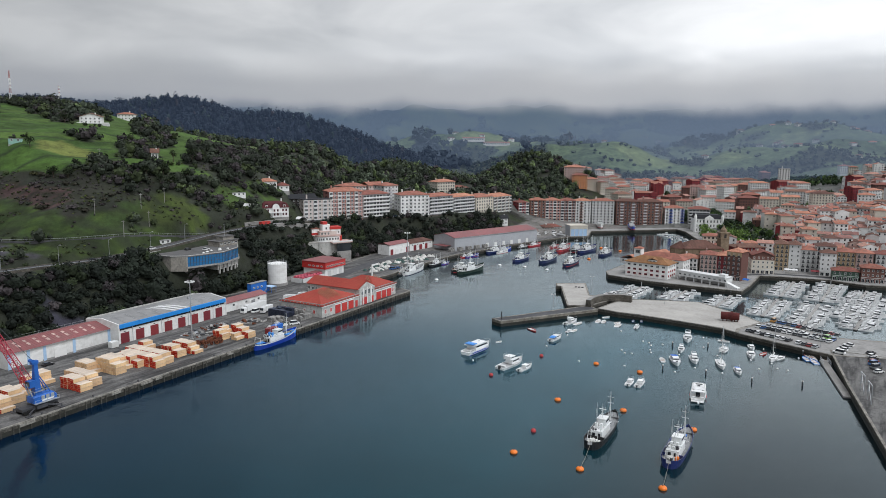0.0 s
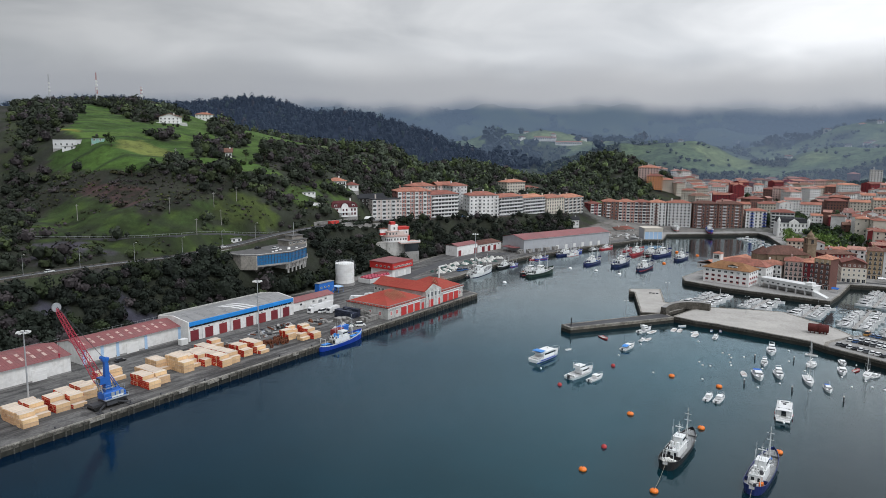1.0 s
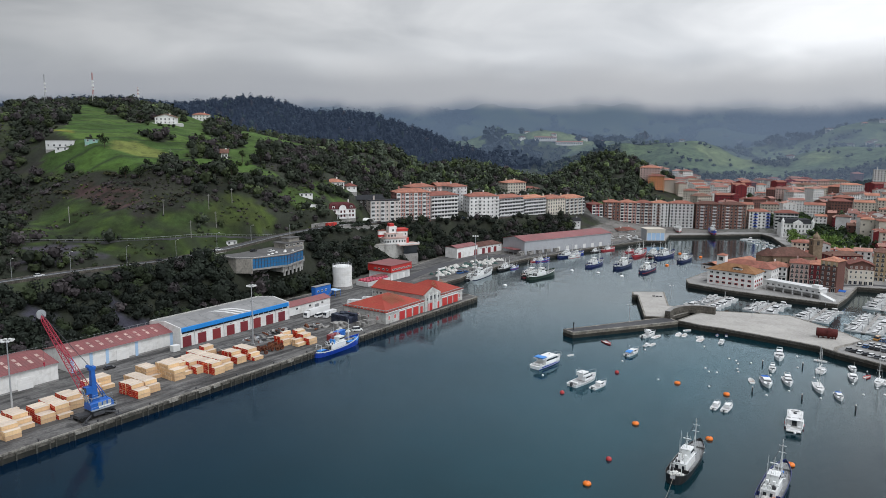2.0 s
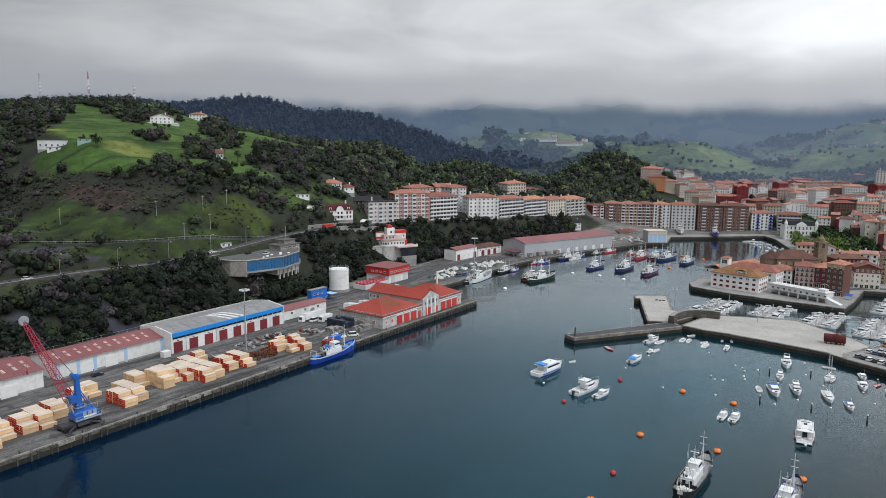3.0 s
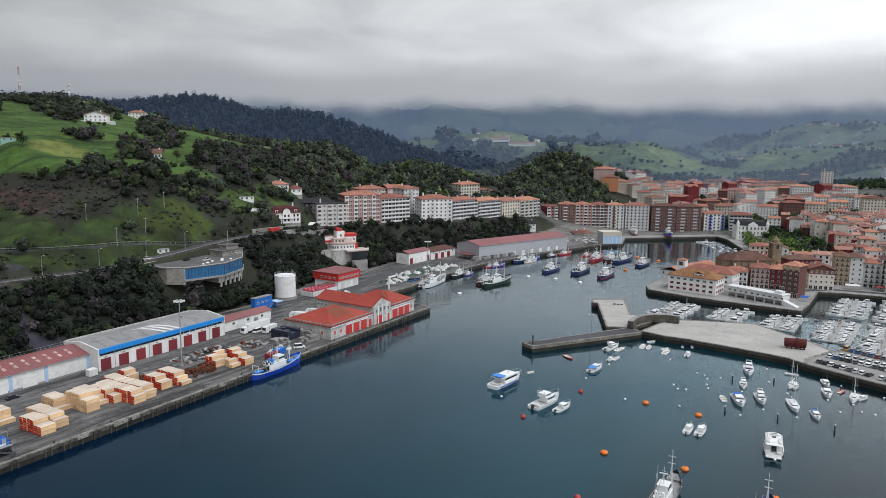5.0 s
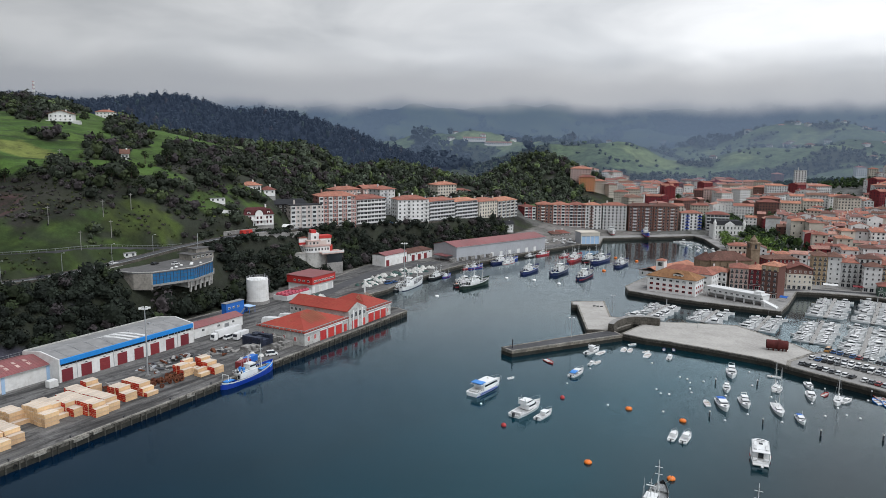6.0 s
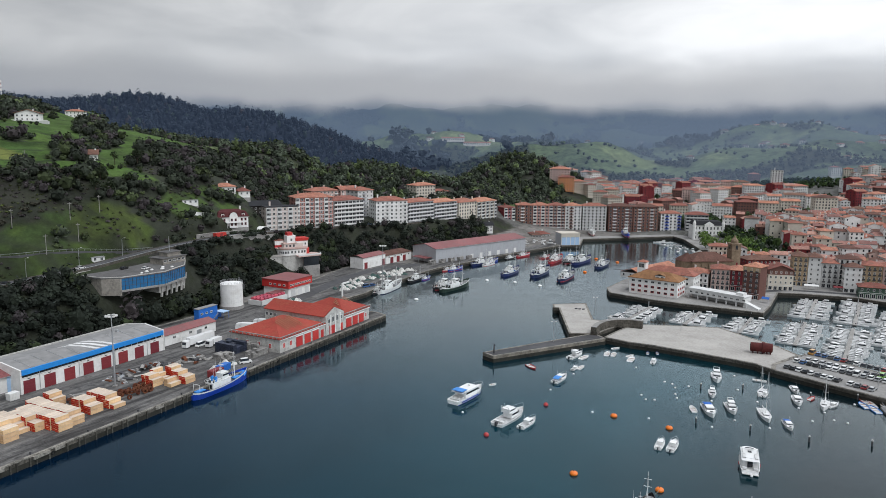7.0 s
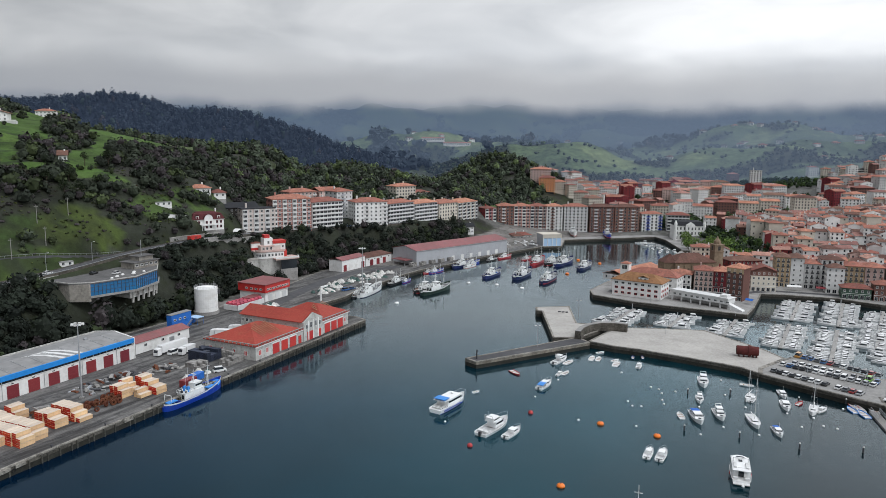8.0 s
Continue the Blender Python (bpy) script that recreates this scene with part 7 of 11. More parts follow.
    part("hatch", Shape().box(0.19 * L, -B * 0.16, dz, 0.25 * L, B * 0.16, dz + 0.7 * k), STEEL, t)
    part("winch", Shape().rod((0.165 * L, -0.9 * k, dz + 0.8 * k), (0.165 * L, 0.9 * k, dz + 0.8 * k), 0.45 * k, 10).box(0.15 * L, -1.2 * k, dz, 0.18 * L, 1.2 * k, dz + 0.45 * k), STEEL, t)
    n = Shape()
    for j in range(6):
        n.ball((-0.35 * L + r.uniform(-1, 1) * 0.05 * L, r.uniform(-0.26, 0.26) * B, dz + 0.3 * k), r.uniform(0.6, 1.2) * k, r.uniform(0.5, 1.0) * k, r.uniform(0.35, 0.7) * k)
    part("folded_net", n, r.choice([NET, WHITENET, WHITENET]), t)
    for j in range(3):
        a, b2, c2 = r.uniform(0.3, 0.8) * k, r.uniform(0.2, 0.7) * k, r.uniform(0.4, 1.0) * k
        gx, gy = (r.choice((-0.38, 0.16, 0.29)) + r.uniform(-0.03, 0.03)) * L, r.uniform(-0.3, 0.3) * B
        part("deck_gear", Shape().box(gx - a, gy - b2, dz, gx + a, gy + b2, dz + c2), r.choice((SHIPWHITE, BUOY, CRATE, BLUEPAINT)), t)
    for mat_, count in ((SHIPWHITE, 26), (DARKSTEEL, 20)):
        bits = Shape()
        for j in range(count):
            zone = r.random()
            if zone < 0.45:          # on the deckhouse roof
                px, py, pz = c + r.uniform(-0.18, -0.02) * L, r.uniform(-0.25, 0.25) * B, dz + 2.3 * k
            elif zone < 0.8:         # round the work deck
                px, py, pz = r.uniform(-0.42, -0.33) * L, r.uniform(-0.3, 0.3) * B, dz
            else:
                px, py, pz = r.uniform(0.15, 0.33) * L, r.uniform(-0.38, 0.38) * B, dz
            e, f, h = r.uniform(0.1, 0.4) * k, r.uniform(0.1, 0.4) * k, r.uniform(0.2, 1.1) * k
            if r.random() < 0.6:
                bits.box(px - e, py - f, pz, px + e, py + f, pz + h)
            else:
                bits.rod((px, py, pz), (px + r.uniform(-0.5, 0.5) * k, py + r.uniform(-0.5, 0.5) * k, pz + h * 1.9), 0.05 * k, 4)
        tagged(part("deck_clutter", bits, mat_, t), kind="stuff")
    for j in range(3):
        part("whip_aerial", Shape().rod((c + (j - 3) * 0.02 * L, (-1) ** j * B * 0.2, dz + 2.3 * k), (c + (j - 3) * 0.02 * L, (-1) ** j * B * 0.2, dz + (8.0 + j * 0.9) * k), 0.035, 3), SHIPWHITE, t)
    for sg in (-1, 1):
        pts = [(-0.20 * L + c, sg * B * 0.28, dz + 2.3 * k), (c - 0.10 * L, sg * B * 0.28, dz + 2.3 * k), (c - 0.01 * L, sg * B * 0.28, dz + 2.3 * k)]
        rails = Shape()
        for p, q in zip(pts, pts[1:]):
            rails.rod((p[0], p[1], p[2] + 0.9), (q[0], q[1], q[2] + 0.9), 0.04, 4)
        for p in pts:
            rails.rod(p, (p[0], p[1], p[2] + 0.9), 0.04, 4)
        part("deck_rail", rails, SHIPWHITE, t)
    part("liferaft", Shape().rod((c - 0.15 * L, B * 0.2, dz + 2.7 * k), (c - 0.11 * L, B * 0.2, dz + 2.7 * k), 0.35 * k, 8), FRAME, t)
    part("breakwater", Shape().box(-0.30 * L - 0.1, -B * 0.44, dz, -0.30 * L + 0.1, B * 0.44, dz + 1.1 * k), hull, t)
    if blue_top:
        part("shelter_deck", Shape().box(-0.46 * L, -B * 0.33, dz + 1.2 * k, -0.32 * L, B * 0.33, dz + 1.45 * k), blue_top, t)
        part("foredeck_cover", Shape().box(0.20 * L, -B * 0.33, dz + 1.0 * k, 0.33 * L, B * 0.33, dz + 1.3 * k), blue_top, t)
    return t


SKYBLUE = mat("sky_blue_deck_paint", (0.03, 0.22, 0.60), 0.5, var=0.15)
trawler("stern_trawler", 55.7, 213.6, 60, 27, BLACKHULL, "black-hulled fishing vessel with white wheelhouse moored to orange buoys", -0.08, None, seed=2, bow=1.4)
trawler("stern_trawler", 75.0, 201.0, 59, 27, NAVY, "blue-hulled fishing vessel with pale deck moored to orange buoys", -0.14, None, seed=3, bow=1.4)
trawler("quayside_trawler", -65.4, 314.6, 60.0, 27.5, HULLBLUE, "bright blue fishing vessel moored alongside the quay", 0.0, SHIPWHITE, WORKDECK, 4, SKYBLUE, None, bow=1.9)
FLEET = [(-6.6, 487.5, 65, 30, SHIPWHITE, "white-hulled"), (-13.6, 480.5, 66, 16, BLACKHULL, "black-hulled"), (32.5, 491, 50, 29, GREENHULL, "dark green-hulled"), (28, 496.5, 50, 26, BLACKHULL, "black-hulled"),
         (74, 541, 57, 26, NAVY, "navy and red"), (94, 538, 58, 30, NAVY, "dark blue-hulled"), (108.5, 524, 58, 28, NAVY, "blue-hulled"), (115.5, 591, 59, 27, REDHULL, "red-hulled"),
         (134, 586, 50, 29, NAVY, "navy-hulled"), (127.5, 590, 50, 27, BLACKHULL, "black-hulled"), (145, 569.5, 56, 26, NAVY, "blue-hulled"), (58, 578, 49, 24, NAVY, "blue-hulled"),
         (63, 573.5, 49, 15, SHIPWHITE, "small white"), (66.5, 586.5, 49, 17, HULLBLUE, "small blue"), (94.5, 613, 45, 17, REDHULL, "small red"), (37.5, 554.0, 46, 15, HULLBLUE, "small blue"), (32.0, 551.0, 46, 11, REDHULL, "small red"),
         (9.5, 517.5, 61, 20, BLACKHULL, "black-hulled"), (16.0, 520.5, 61, 11, HULLBLUE, "small blue"), (83, 602, 48, 14, BLACKHULL, "small black"), (110, 605, 50, 14, REDHULL, "small red")]
for k, (x, y, rz, L, hull, words) in enumerate(FLEET):
    trawler("fishing_boat", x, y, rz, L, hull, words + " fishing boat in the inner harbour", (-0.16, -0.1, -0.05)[k % 3], SHIPWHITE, seed=10 + k,
            boot=NAVY if k == 0 else REDHULL if k % 3 == 0 else None)
for x, y, hull in ((177, 723, SHIPWHITE), (206, 712, HULLBLUE)):
    ob = trawler("fishing_boat", x, y, -100, 28, hull, ("white" if hull is SHIPWHITE else "blue") + " fishing vessel hauled out on the slipway", seed=50, boot=REDHULL)
    ob.location.z = Q + 1.2
    part("cradle", Shape().box(-9, -2.4, -1.2, 9, 2.4, -0.9).box(-8, -2, -1.0, -7, 2, 0.2).box(7, -1, -1.0, 8, 1, 0.2), RUST, ob)


def motor_cruiser(x, y, rz, L, label, canvas=None, fly=False, rail=True, name="motor_cruiser", group="moored motor boats", hull=GELCOAT, stripe=None):
    L = L * 0.88
    B, k = L * 0.34, L / 10
    t = thing(name, label, "motor boat", x, y, 0, rz, group)
    hull_parts(t, L, B, 0.4 * k, 0.72 * k, 0.7 * k, 0.5 * k, hull, COCKPIT, stripe)
    house(t, "cabin", -0.10 * L, 0.24 * L, B * 0.66, 0.7 * k, 1.15 * k, GELCOAT, slope=0.9 * k)
    part("foredeck_hatch", Shape().box(0.27 * L, -0.35 * k, 1.05 * k, 0.33 * L, 0.35 * k, 1.25 * k), GLASS_DARK, t)
    part("cockpit_seat", Shape().box(-0.44 * L, -B * 0.32, 0.6 * k, -0.36 * L, B * 0.32, 1.0 * k), DECK, t)
    if fly:
        house(t, "flybridge", -0.16 * L, 0.10 * L, B * 0.6, 1.95 * k, 0.75 * k, GELCOAT, slope=0.5 * k)
        part("radar_arch", Shape().rod((-0.17 * L, -B * 0.3, 1.9 * k), (-0.2 * L, -B * 0.26, 3.4 * k), 0.07 * k, 5).rod((-0.17 * L, B * 0.3, 1.9 * k), (-0.2 * L, B * 0.26, 3.4 * k), 0.07 * k, 5)
             .rod((-0.2 * L, -B * 0.26, 3.4 * k), (-0.2 * L, B * 0.26, 3.4 * k), 0.07 * k, 5), GELCOAT, t)
    if canvas:
        part("canvas_top", Shape().loft([[(a, -B * 0.36, z - 0.12 * k), (a, -B * 0.30, z), (a, B * 0.30, z), (a, B * 0.36, z - 0.12 * k)] for a, z in ((-0.40 * L, 1.6 * k), (-0.22 * L, 2.0 * k), (-0.08 * L, 1.95 * k))]), canvas, t)
    if rail:
        s = Shape()
        pts = [(-0.0 * L, 0.47 * B, 1.0 * k), (0.25 * L, 0.43 * B, 1.2 * k), (0.42 * L, 0.24 * B, 1.45 * k), (0.53 * L, 0.0, 1.65 * k)]
        for sg in (-1, 1):
            for p, q in zip(pts, pts[1:]):
                s.rod((p[0], sg * p[1], p[2] + 0.55 * k), (q[0], sg * q[1], q[2] + 0.55 * k), 0.03, 4)
            for p in pts:
                s.rod((p[0], sg * p[1], p[2] - 0.1), (p[0], sg * p[1], p[2] + 0.55 * k), 0.025, 4)
        part("pulpit_rail", s, STEEL, t)
    part("outboard", Shape().box(-0.54 * L, -0.22 * k, 0.2 * k, -0.48 * L, 0.22 * k, 1.1 * k), DARKSTEEL, t)
    part("aerial", Shape().rod((-0.05 * L, 0.2 * B, 1.8 * k), (-0.12 * L, 0.2 * B, 3.9 * k), 0.025, 3), SHIPWHITE, t)
    return t


def excursion_boat(x, y, rz):
    L, B = 18, 5.6
    t = thing("excursion_catamaran", "white excursion catamaran with a blue awning and blue side stripe", "boat", x, y, 0, rz)
    hull_parts(t, L, B, 0.6, 1.5, 0.9, 1.2, GELCOAT, DECK, None, boot=HULLBLUE)
    house(t, "saloon", -4.5, 5.2, 4.6, 1.3, 2.2, GELCOAT, slope=1.4)
    part("side_stripe", Shape().box(-7.5, -B / 2 - 0.06, 0.75, 3, -B / 2 + 0.1, 1.05), HULLBLUE, t)
    part("upper_deck", Shape().box(-6.6, -2.4, 3.55, 3.6, 2.4, 3.7), GELCOAT, t)
    part("awning", Shape().box(-6.6, -2.2, 4.1, -3.4, 2.2, 4.3), SKYBLUE, t)
    s = Shape()
    for sg in (-1, 1):
        s.rod((3, sg * 2.5, 2.9), (8.9, sg * 1.0, 3.3), 0.04, 4).rod((-6.4, sg * 2.1, 3.7), (-6.4, sg * 2.1, 4.1), 0.05, 4).rod((-3.6, sg * 2.1, 3.7), (-3.6, sg * 2.1, 4.1), 0.05, 4)
        for j in range(7):
            s.rod((3 + j, sg * (2.5 - j * 0.25), 1.7), (3 + j, sg * (2.5 - j * 0.25), 2.95), 0.035, 4)
    s.rod((8.9, -1, 3.3), (8.9, 1, 3.3), 0.04, 4)
    part("guard_rail", s, STEEL, t)
    part("radome", Shape().ball((1.5, 0, 4.2), 0.5, 0.5, 0.4), GELCOAT, t)
    for j in range(4):
        part("bench", Shape().box(-8.0 + j * 0.9, -1.9, 1.3, -7.6 + j * 0.9, 1.9, 1.8), DECK, t)


excursion_boat(23.2, 303.5, 52)
motor_cruiser(35.2, 282.6, 49, 17.5, "grey-white patrol launch with flybridge and tripod mast", None, True, name="patrol_launch")
motor_cruiser(40.3, 278.0, 50, 10.5, "grey-white work launch rafted to a bigger one", None, False, name="work_launch")


def ferry(x, y, rz):
    """A broad passenger launch: rounded saloon, sun deck with seats, open stern and bathing platform."""
    L, B = 14.0, 5.3
    t = thing("passenger_boat", "broad white passenger boat with a seated sun deck and open stern", "boat", x, y, 0, rz)
    hull_parts(t, L, B, 0.6, 1.3, 0.5, 1.0, GELCOAT, DECK)
    saloon = house(t, "saloon", -4.4, 4.6, 4.7, 1.1, 2.2, GELCOAT, slope=1.2)
    outline = lambda e, z: [(p * 1.0, q, z) for p, q in [(-6.0 + e, -2.35 + e), (2.6, -2.35 + e), (3.9 - e, -1.7), (4.5 - e, -0.7), (4.5 - e, 0.7), (3.9 - e, 1.7), (2.6, 2.35 - e), (-6.0 + e, 2.35 - e)]]
    top = part("top_deck", Shape().loft([outline(0.12, 3.3), outline(0, 3.4), outline(0, 3.52), outline(0.15, 3.58)]), GELCOAT, t)
    part("stern_opening", Shape().box(-4.52, -0.7, 1.2, -4.38, 0.7, 2.9), GLASS_DARK, saloon)
    for sg in (-1, 1):
        part("bench", Shape().box(-4.6, sg * 1.55 - 0.35, 3.58, -1.2, sg * 1.55 + 0.35, 3.95), DECK, top, "pale deck seat")
        part("stern_post", Shape().rod((-5.8, sg * 2.15, 1.1), (-5.8, sg * 2.15, 3.4), 0.07, 5), STEEL, t)
        part("fender", Shape().rod((-2, sg * 2.72, 0.5), (-2, sg * 2.72, 1.3), 0.18, 6), BUOYRED, t)
        part("stern_seat", Shape().box(-6.4, sg * 1.5 - 0.6, 1.2, -5.6, sg * 1.5 + 0.6, 1.65), GELCOAT, t)
    part("helm_screen", Shape().loft([[(2.2, -1.2, 3.58), (2.6, -0.8, 3.58), (2.6, 0.8, 3.58), (2.2, 1.2, 3.58)], [(1.9, -1.1, 4.2), (2.2, -0.7, 4.2), (2.2, 0.7, 4.2), (1.9, 1.1, 4.2)]]), GLASS_DARK, top)
    part("radar_arch", Shape().box(-0.7, -2.0, 3.58, -0.4, -1.8, 4.9).box(-0.7, 1.8, 3.58, -0.4, 2.0, 4.9).box(-0.7, -2.0, 4.75, -0.4, 2.0, 4.95), GELCOAT, top)
    part("roof_hatch", Shape().box(-0.1, -0.5, 3.58, 0.9, 0.5, 3.75), GLASS_DARK, top)
    rail = Shape()
    for k in range(7):
        for sg in (-1, 1):
            rail.rod((-5.8 + k * 1.3, sg * 2.2, 3.55), (-5.8 + k * 1.3, sg * 2.2, 4.3), 0.03, 4)
    for sg in (-1, 1):
        rail.rod((-5.8, sg * 2.2, 4.3), (2.0, sg * 2.2, 4.3), 0.035, 4)
    part("rail", rail.rod((-5.8, -2.2, 4.3), (-5.8, 2.2, 4.3), 0.035, 4), STEEL, top)
    part("bathing_platform", Shape().box(-7.9, -2.1, 0.3, -6.8, 2.1, 0.5), DECK, t)


ferry(98.3, 247.5, 67)
CRUISERS = [(60.2, 321.3, 52, 11.5, "white sports boat with pale blue awning", SKYBLUE, False), (73.2, 351.0, 47, 12, "cream motor yacht with a flybridge", None, True),
            (103.8, 342.6, 64, 7.5, "small white cabin boat at a mooring", None, False), (121.3, 321.8, -110, 13, "white motor yacht with pulpit rail at a mooring", None, True),
            (112.1, 304.2, -112, 9, "white fly-deck fishing boat at a mooring", None, True), (103.8, 287.6, -100, 13, "white motor cruiser with a blue cover at a mooring", CANVAS, False),
            (112.3, 289.5, -102, 11.5, "white cabin cruiser with rod aerials at a mooring", None, True), (144.5, 307.5, -106, 9, "white cabin cruiser at a mooring", None, False),
            (139.4, 296.4, -111, 11, "white cabin cruiser with pulpit rail at a mooring", None, False), (124.3, 274.4, -104, 9, "white boat under a navy canvas cover", CANVAS, False),
            (77.5, 261.0, 60, 8.5, "white cabin boat rafted beside another", None, False), (80.9, 259.6, 58, 9.5, "white half-cabin boat rafted beside another", None, False),
            (131, 303.0, 50, 7, "small white day boat at a mooring", None, False), (149.5, 291.5, 30, 7, "small white day boat at a mooring", None, False), (69, 334.5, 55, 6, "small white day boat at a mooring", None, False)]
for x, y, rz, L, label, canvas, fly in CRUISERS:
    motor_cruiser(x, y, rz, L, label, canvas, fly)


def yacht(x, y, rz, L, h):
    t = thing("sailing_yacht", "white sailing yacht with bare mast at a mooring", "sailing boat", x, y, 0, rz, "sailing yachts")
    hull_parts(t, L, L * 0.3, 0.5, 0.95, 0.4, 0.8, GELCOAT, DECK)
    house(t, "coachroof", -0.05 * L, 0.24 * L, L * 0.15, 0.85, 0.55, GELCOAT, slope=0.8)
    part("mast", Shape().rod((0.08 * L, 0, 1.2), (0.08 * L, 0, h), 0.11, 6, 0.07), FRAME, t)
    part("boom", Shape().rod((0.08 * L, 0, 2.1), (-0.36 * L, 0, 2.2), 0.13, 6), FRAME, t)
    part("spreader", Shape().rod((0.08 * L, -0.9, h * 0.45), (0.08 * L, 0.9, h * 0.45), 0.04, 4).rod((0.08 * L, -0.7, h * 0.72), (0.08 * L, 0.7, h * 0.72), 0.04, 4), FRAME, t)
    s = Shape().rod((0.08 * L, 0, h), (0.52 * L, 0, 1.4), 0.02, 3).rod((0.08 * L, 0, h), (-0.48 * L, 0, 1.1), 0.02, 3)
    for sg in (-1, 1):
        s.rod((0.08 * L, 0, h), (0.06 * L, sg * L * 0.14, 1.0), 0.02, 3)
    part("rigging", s, STEEL, t)
    part("cockpit", Shape().box(-0.40 * L, -L * 0.08, 0.82, -0.10 * L, L * 0.08, 0.95), DECK, t)


yacht(120.9, 283, -104, 11.5, 15.5)
yacht(146.4, 291.3, -125, 9.5, 12)
yacht(130.4, 304.5, -130, 8, 11)


def dinghy(x, y, rz, L, material, label, group="small dinghies"):
    t = thing("dinghy", label, "dinghy", x, y, 0, rz, group)
    hull_parts(t, L, L * 0.4, 0.15, 0.45, 0.2, 0.15, material, DECK)
    for k in (-0.2, 0.12):
        part("thwart", Shape().box(k * L - 0.12, -L * 0.17, 0.32, k * L + 0.12, L * 0.17, 0.38), BOARD, t)


BOARD = mat("varnished_board", (0.25, 0.13, 0.06), 0.6, var=0.2)
DINGHIES = [(52, 337, -70, 6.5, 3), (76.5, 349, 47, 6.5, 0), (71.8, 335.5, 50, 5, 0), (93.7, 362, 20, 4, 0), (95.6, 346, 60, 7, 0), (96.5, 350.5, 30, 4, 0), (105.4, 354.4, 70, 3.5, 1), (109.5, 354.2, 75, 3.5, 1),
            (87.7, 354, 65, 6, 0), (90.2, 353, 65, 5.5, 0), (99.0, 289.5, 80, 5.5, 0), (136.5, 318, -30, 5, 0), (145.8, 298.5, 40, 4.5, 3), (166, 298, 75, 7, 2), (163.6, 292.2, 78, 6.5, 0), (161.8, 287.5, 80, 7, 2), (167.6, 290.7, 78, 6, 0),
            (163.6, 296, 76, 6.5, 3), (160.4, 291.5, 80, 6, 2), (33.9, 315.8, 30, 3, 0)]
for x, y, rz, L, c in DINGHIES:
    dinghy(x, y, rz, L, (GELCOAT, NAVY, SKYBLUE, BUOYRED)[c], ("white", "dark blue", "sky blue", "faded red")[c] + " open dinghy lying at a mooring")


def buoy(x, y, rr, material, label, group, flat=0.62):
    t = thing("mooring_buoy", label, "buoy", x, y, 0, 0, group)
    part("float", Shape().ball((0, 0, rr * 0.25), rr, rr, rr * flat, 14, 8), material, t, smooth=True)
    part("ring", Shape().rod((0, 0, rr * 0.7), (0, 0, rr * 1.05), rr * 0.12, 6), DARKSTEEL, t)


for x, y in ((67.3, 232.8), (43.3, 188.9), (62.7, 177.6), (85.1, 216.4), (47.0, 242.9), (26.3, 199.9), (84.9, 273.5), (70.2, 284.2)):
    buoy(x, y, 1.15, BUOY, "large orange mooring buoy with iron ring", "orange mooring buoys")
for x, y in ((34.4, 215.6), (26.1, 269.8), (49.6, 294.9)):
    buoy(x, y, 0.85, BUOYRED, "dark red round mooring buoy", "red mooring buoys", 0.95)
for x, y in ((8.4, 459.7), (54.9, 515.5), (71.9, 508.9), (85.9, 498.1), (126.1, 545.5), (161.0, 586.2), (149.0, 601.7)):
    buoy(x, y, 1.3, GELCOAT if x < 90 else BUOY, "pale floating mooring buoy in the inner harbour", "inner harbour buoys")
WHITE_FLOATS = [(20.4, 288.9), (54.3, 310.1), (67.0, 327.9), (86.0, 304.0), (86.1, 299.6), (101.6, 315.5), (101.1, 311.3), (98.6, 304.5), (97.7, 300.6), (106.8, 312.8), (81.2, 281.9), (99.6, 318.0), (89.0, 298.9), (122.6, 327.9),
                (129.5, 324.2), (123.5, 308.4), (108.9, 297.4), (99.1, 274.2), (109.0, 279.5), (117.3, 272.7), (124.8, 296.0), (136.2, 289.7), (142.1, 278.6), (134.5, 278.1), (142.9, 285.3), (158.0, 292.7), (145.2, 276.1), (126.3, 348.7),
                (94.2, 335.4), (95.5, 240), (64, 288)]
for x, y in WHITE_FLOATS:
    buoy(x, y, 0.42, GELCOAT, "small white plastic mooring float", "white mooring floats", 0.9)
for x, y in ((110.6, 310.8), (125.9, 309.4), (95.4, 277.9), (110.3, 271.4), (146.5, 300.3), (162.4, 297.8), (141.8, 258.5), (124.3, 262.2)):
    t = thing("mooring_post", "dark steel mooring post with a white cap", "post", x, y, 0, 0, "mooring posts")
    part("shaft", Shape().rod((0, 0, -4), (0, 0, 1.7), 0.27, 8), DARKSTEEL, t)
    part("cap", Shape().rod((0, 0, 1.7), (0, 0, 2.15), 0.33, 8, 0.12), FRAME, t)


def mooring_line(p, q, sag=0.6):
    p, q = Vector(p), Vector(q)
    s, pts = Shape(), [p.lerp(q, k / 6) - Vector((0, 0, sag * 4 * (k / 6) * (1 - k / 6))) for k in range(7)]
    for a, b in zip(pts, pts[1:]):
        s.rod(a, b, 0.06, 4)
    tagged(s.put("mooring_line", ROPE), "taut mooring rope from vessel to buoy", "rope", "mooring lines")


mooring_line((49.2, 202.3, 1.8), (43.3, 188.9, 0.6))
mooring_line((68.2, 189.6, 1.8), (62.7, 177.6, 0.6))
mooring_line((62.3, 225.0, 3.2), (67.2, 232.4, 0.7))
mooring_line((82.0, 212.4, 3.2), (85.1, 216.6, 0.7))

# ---- marina ----




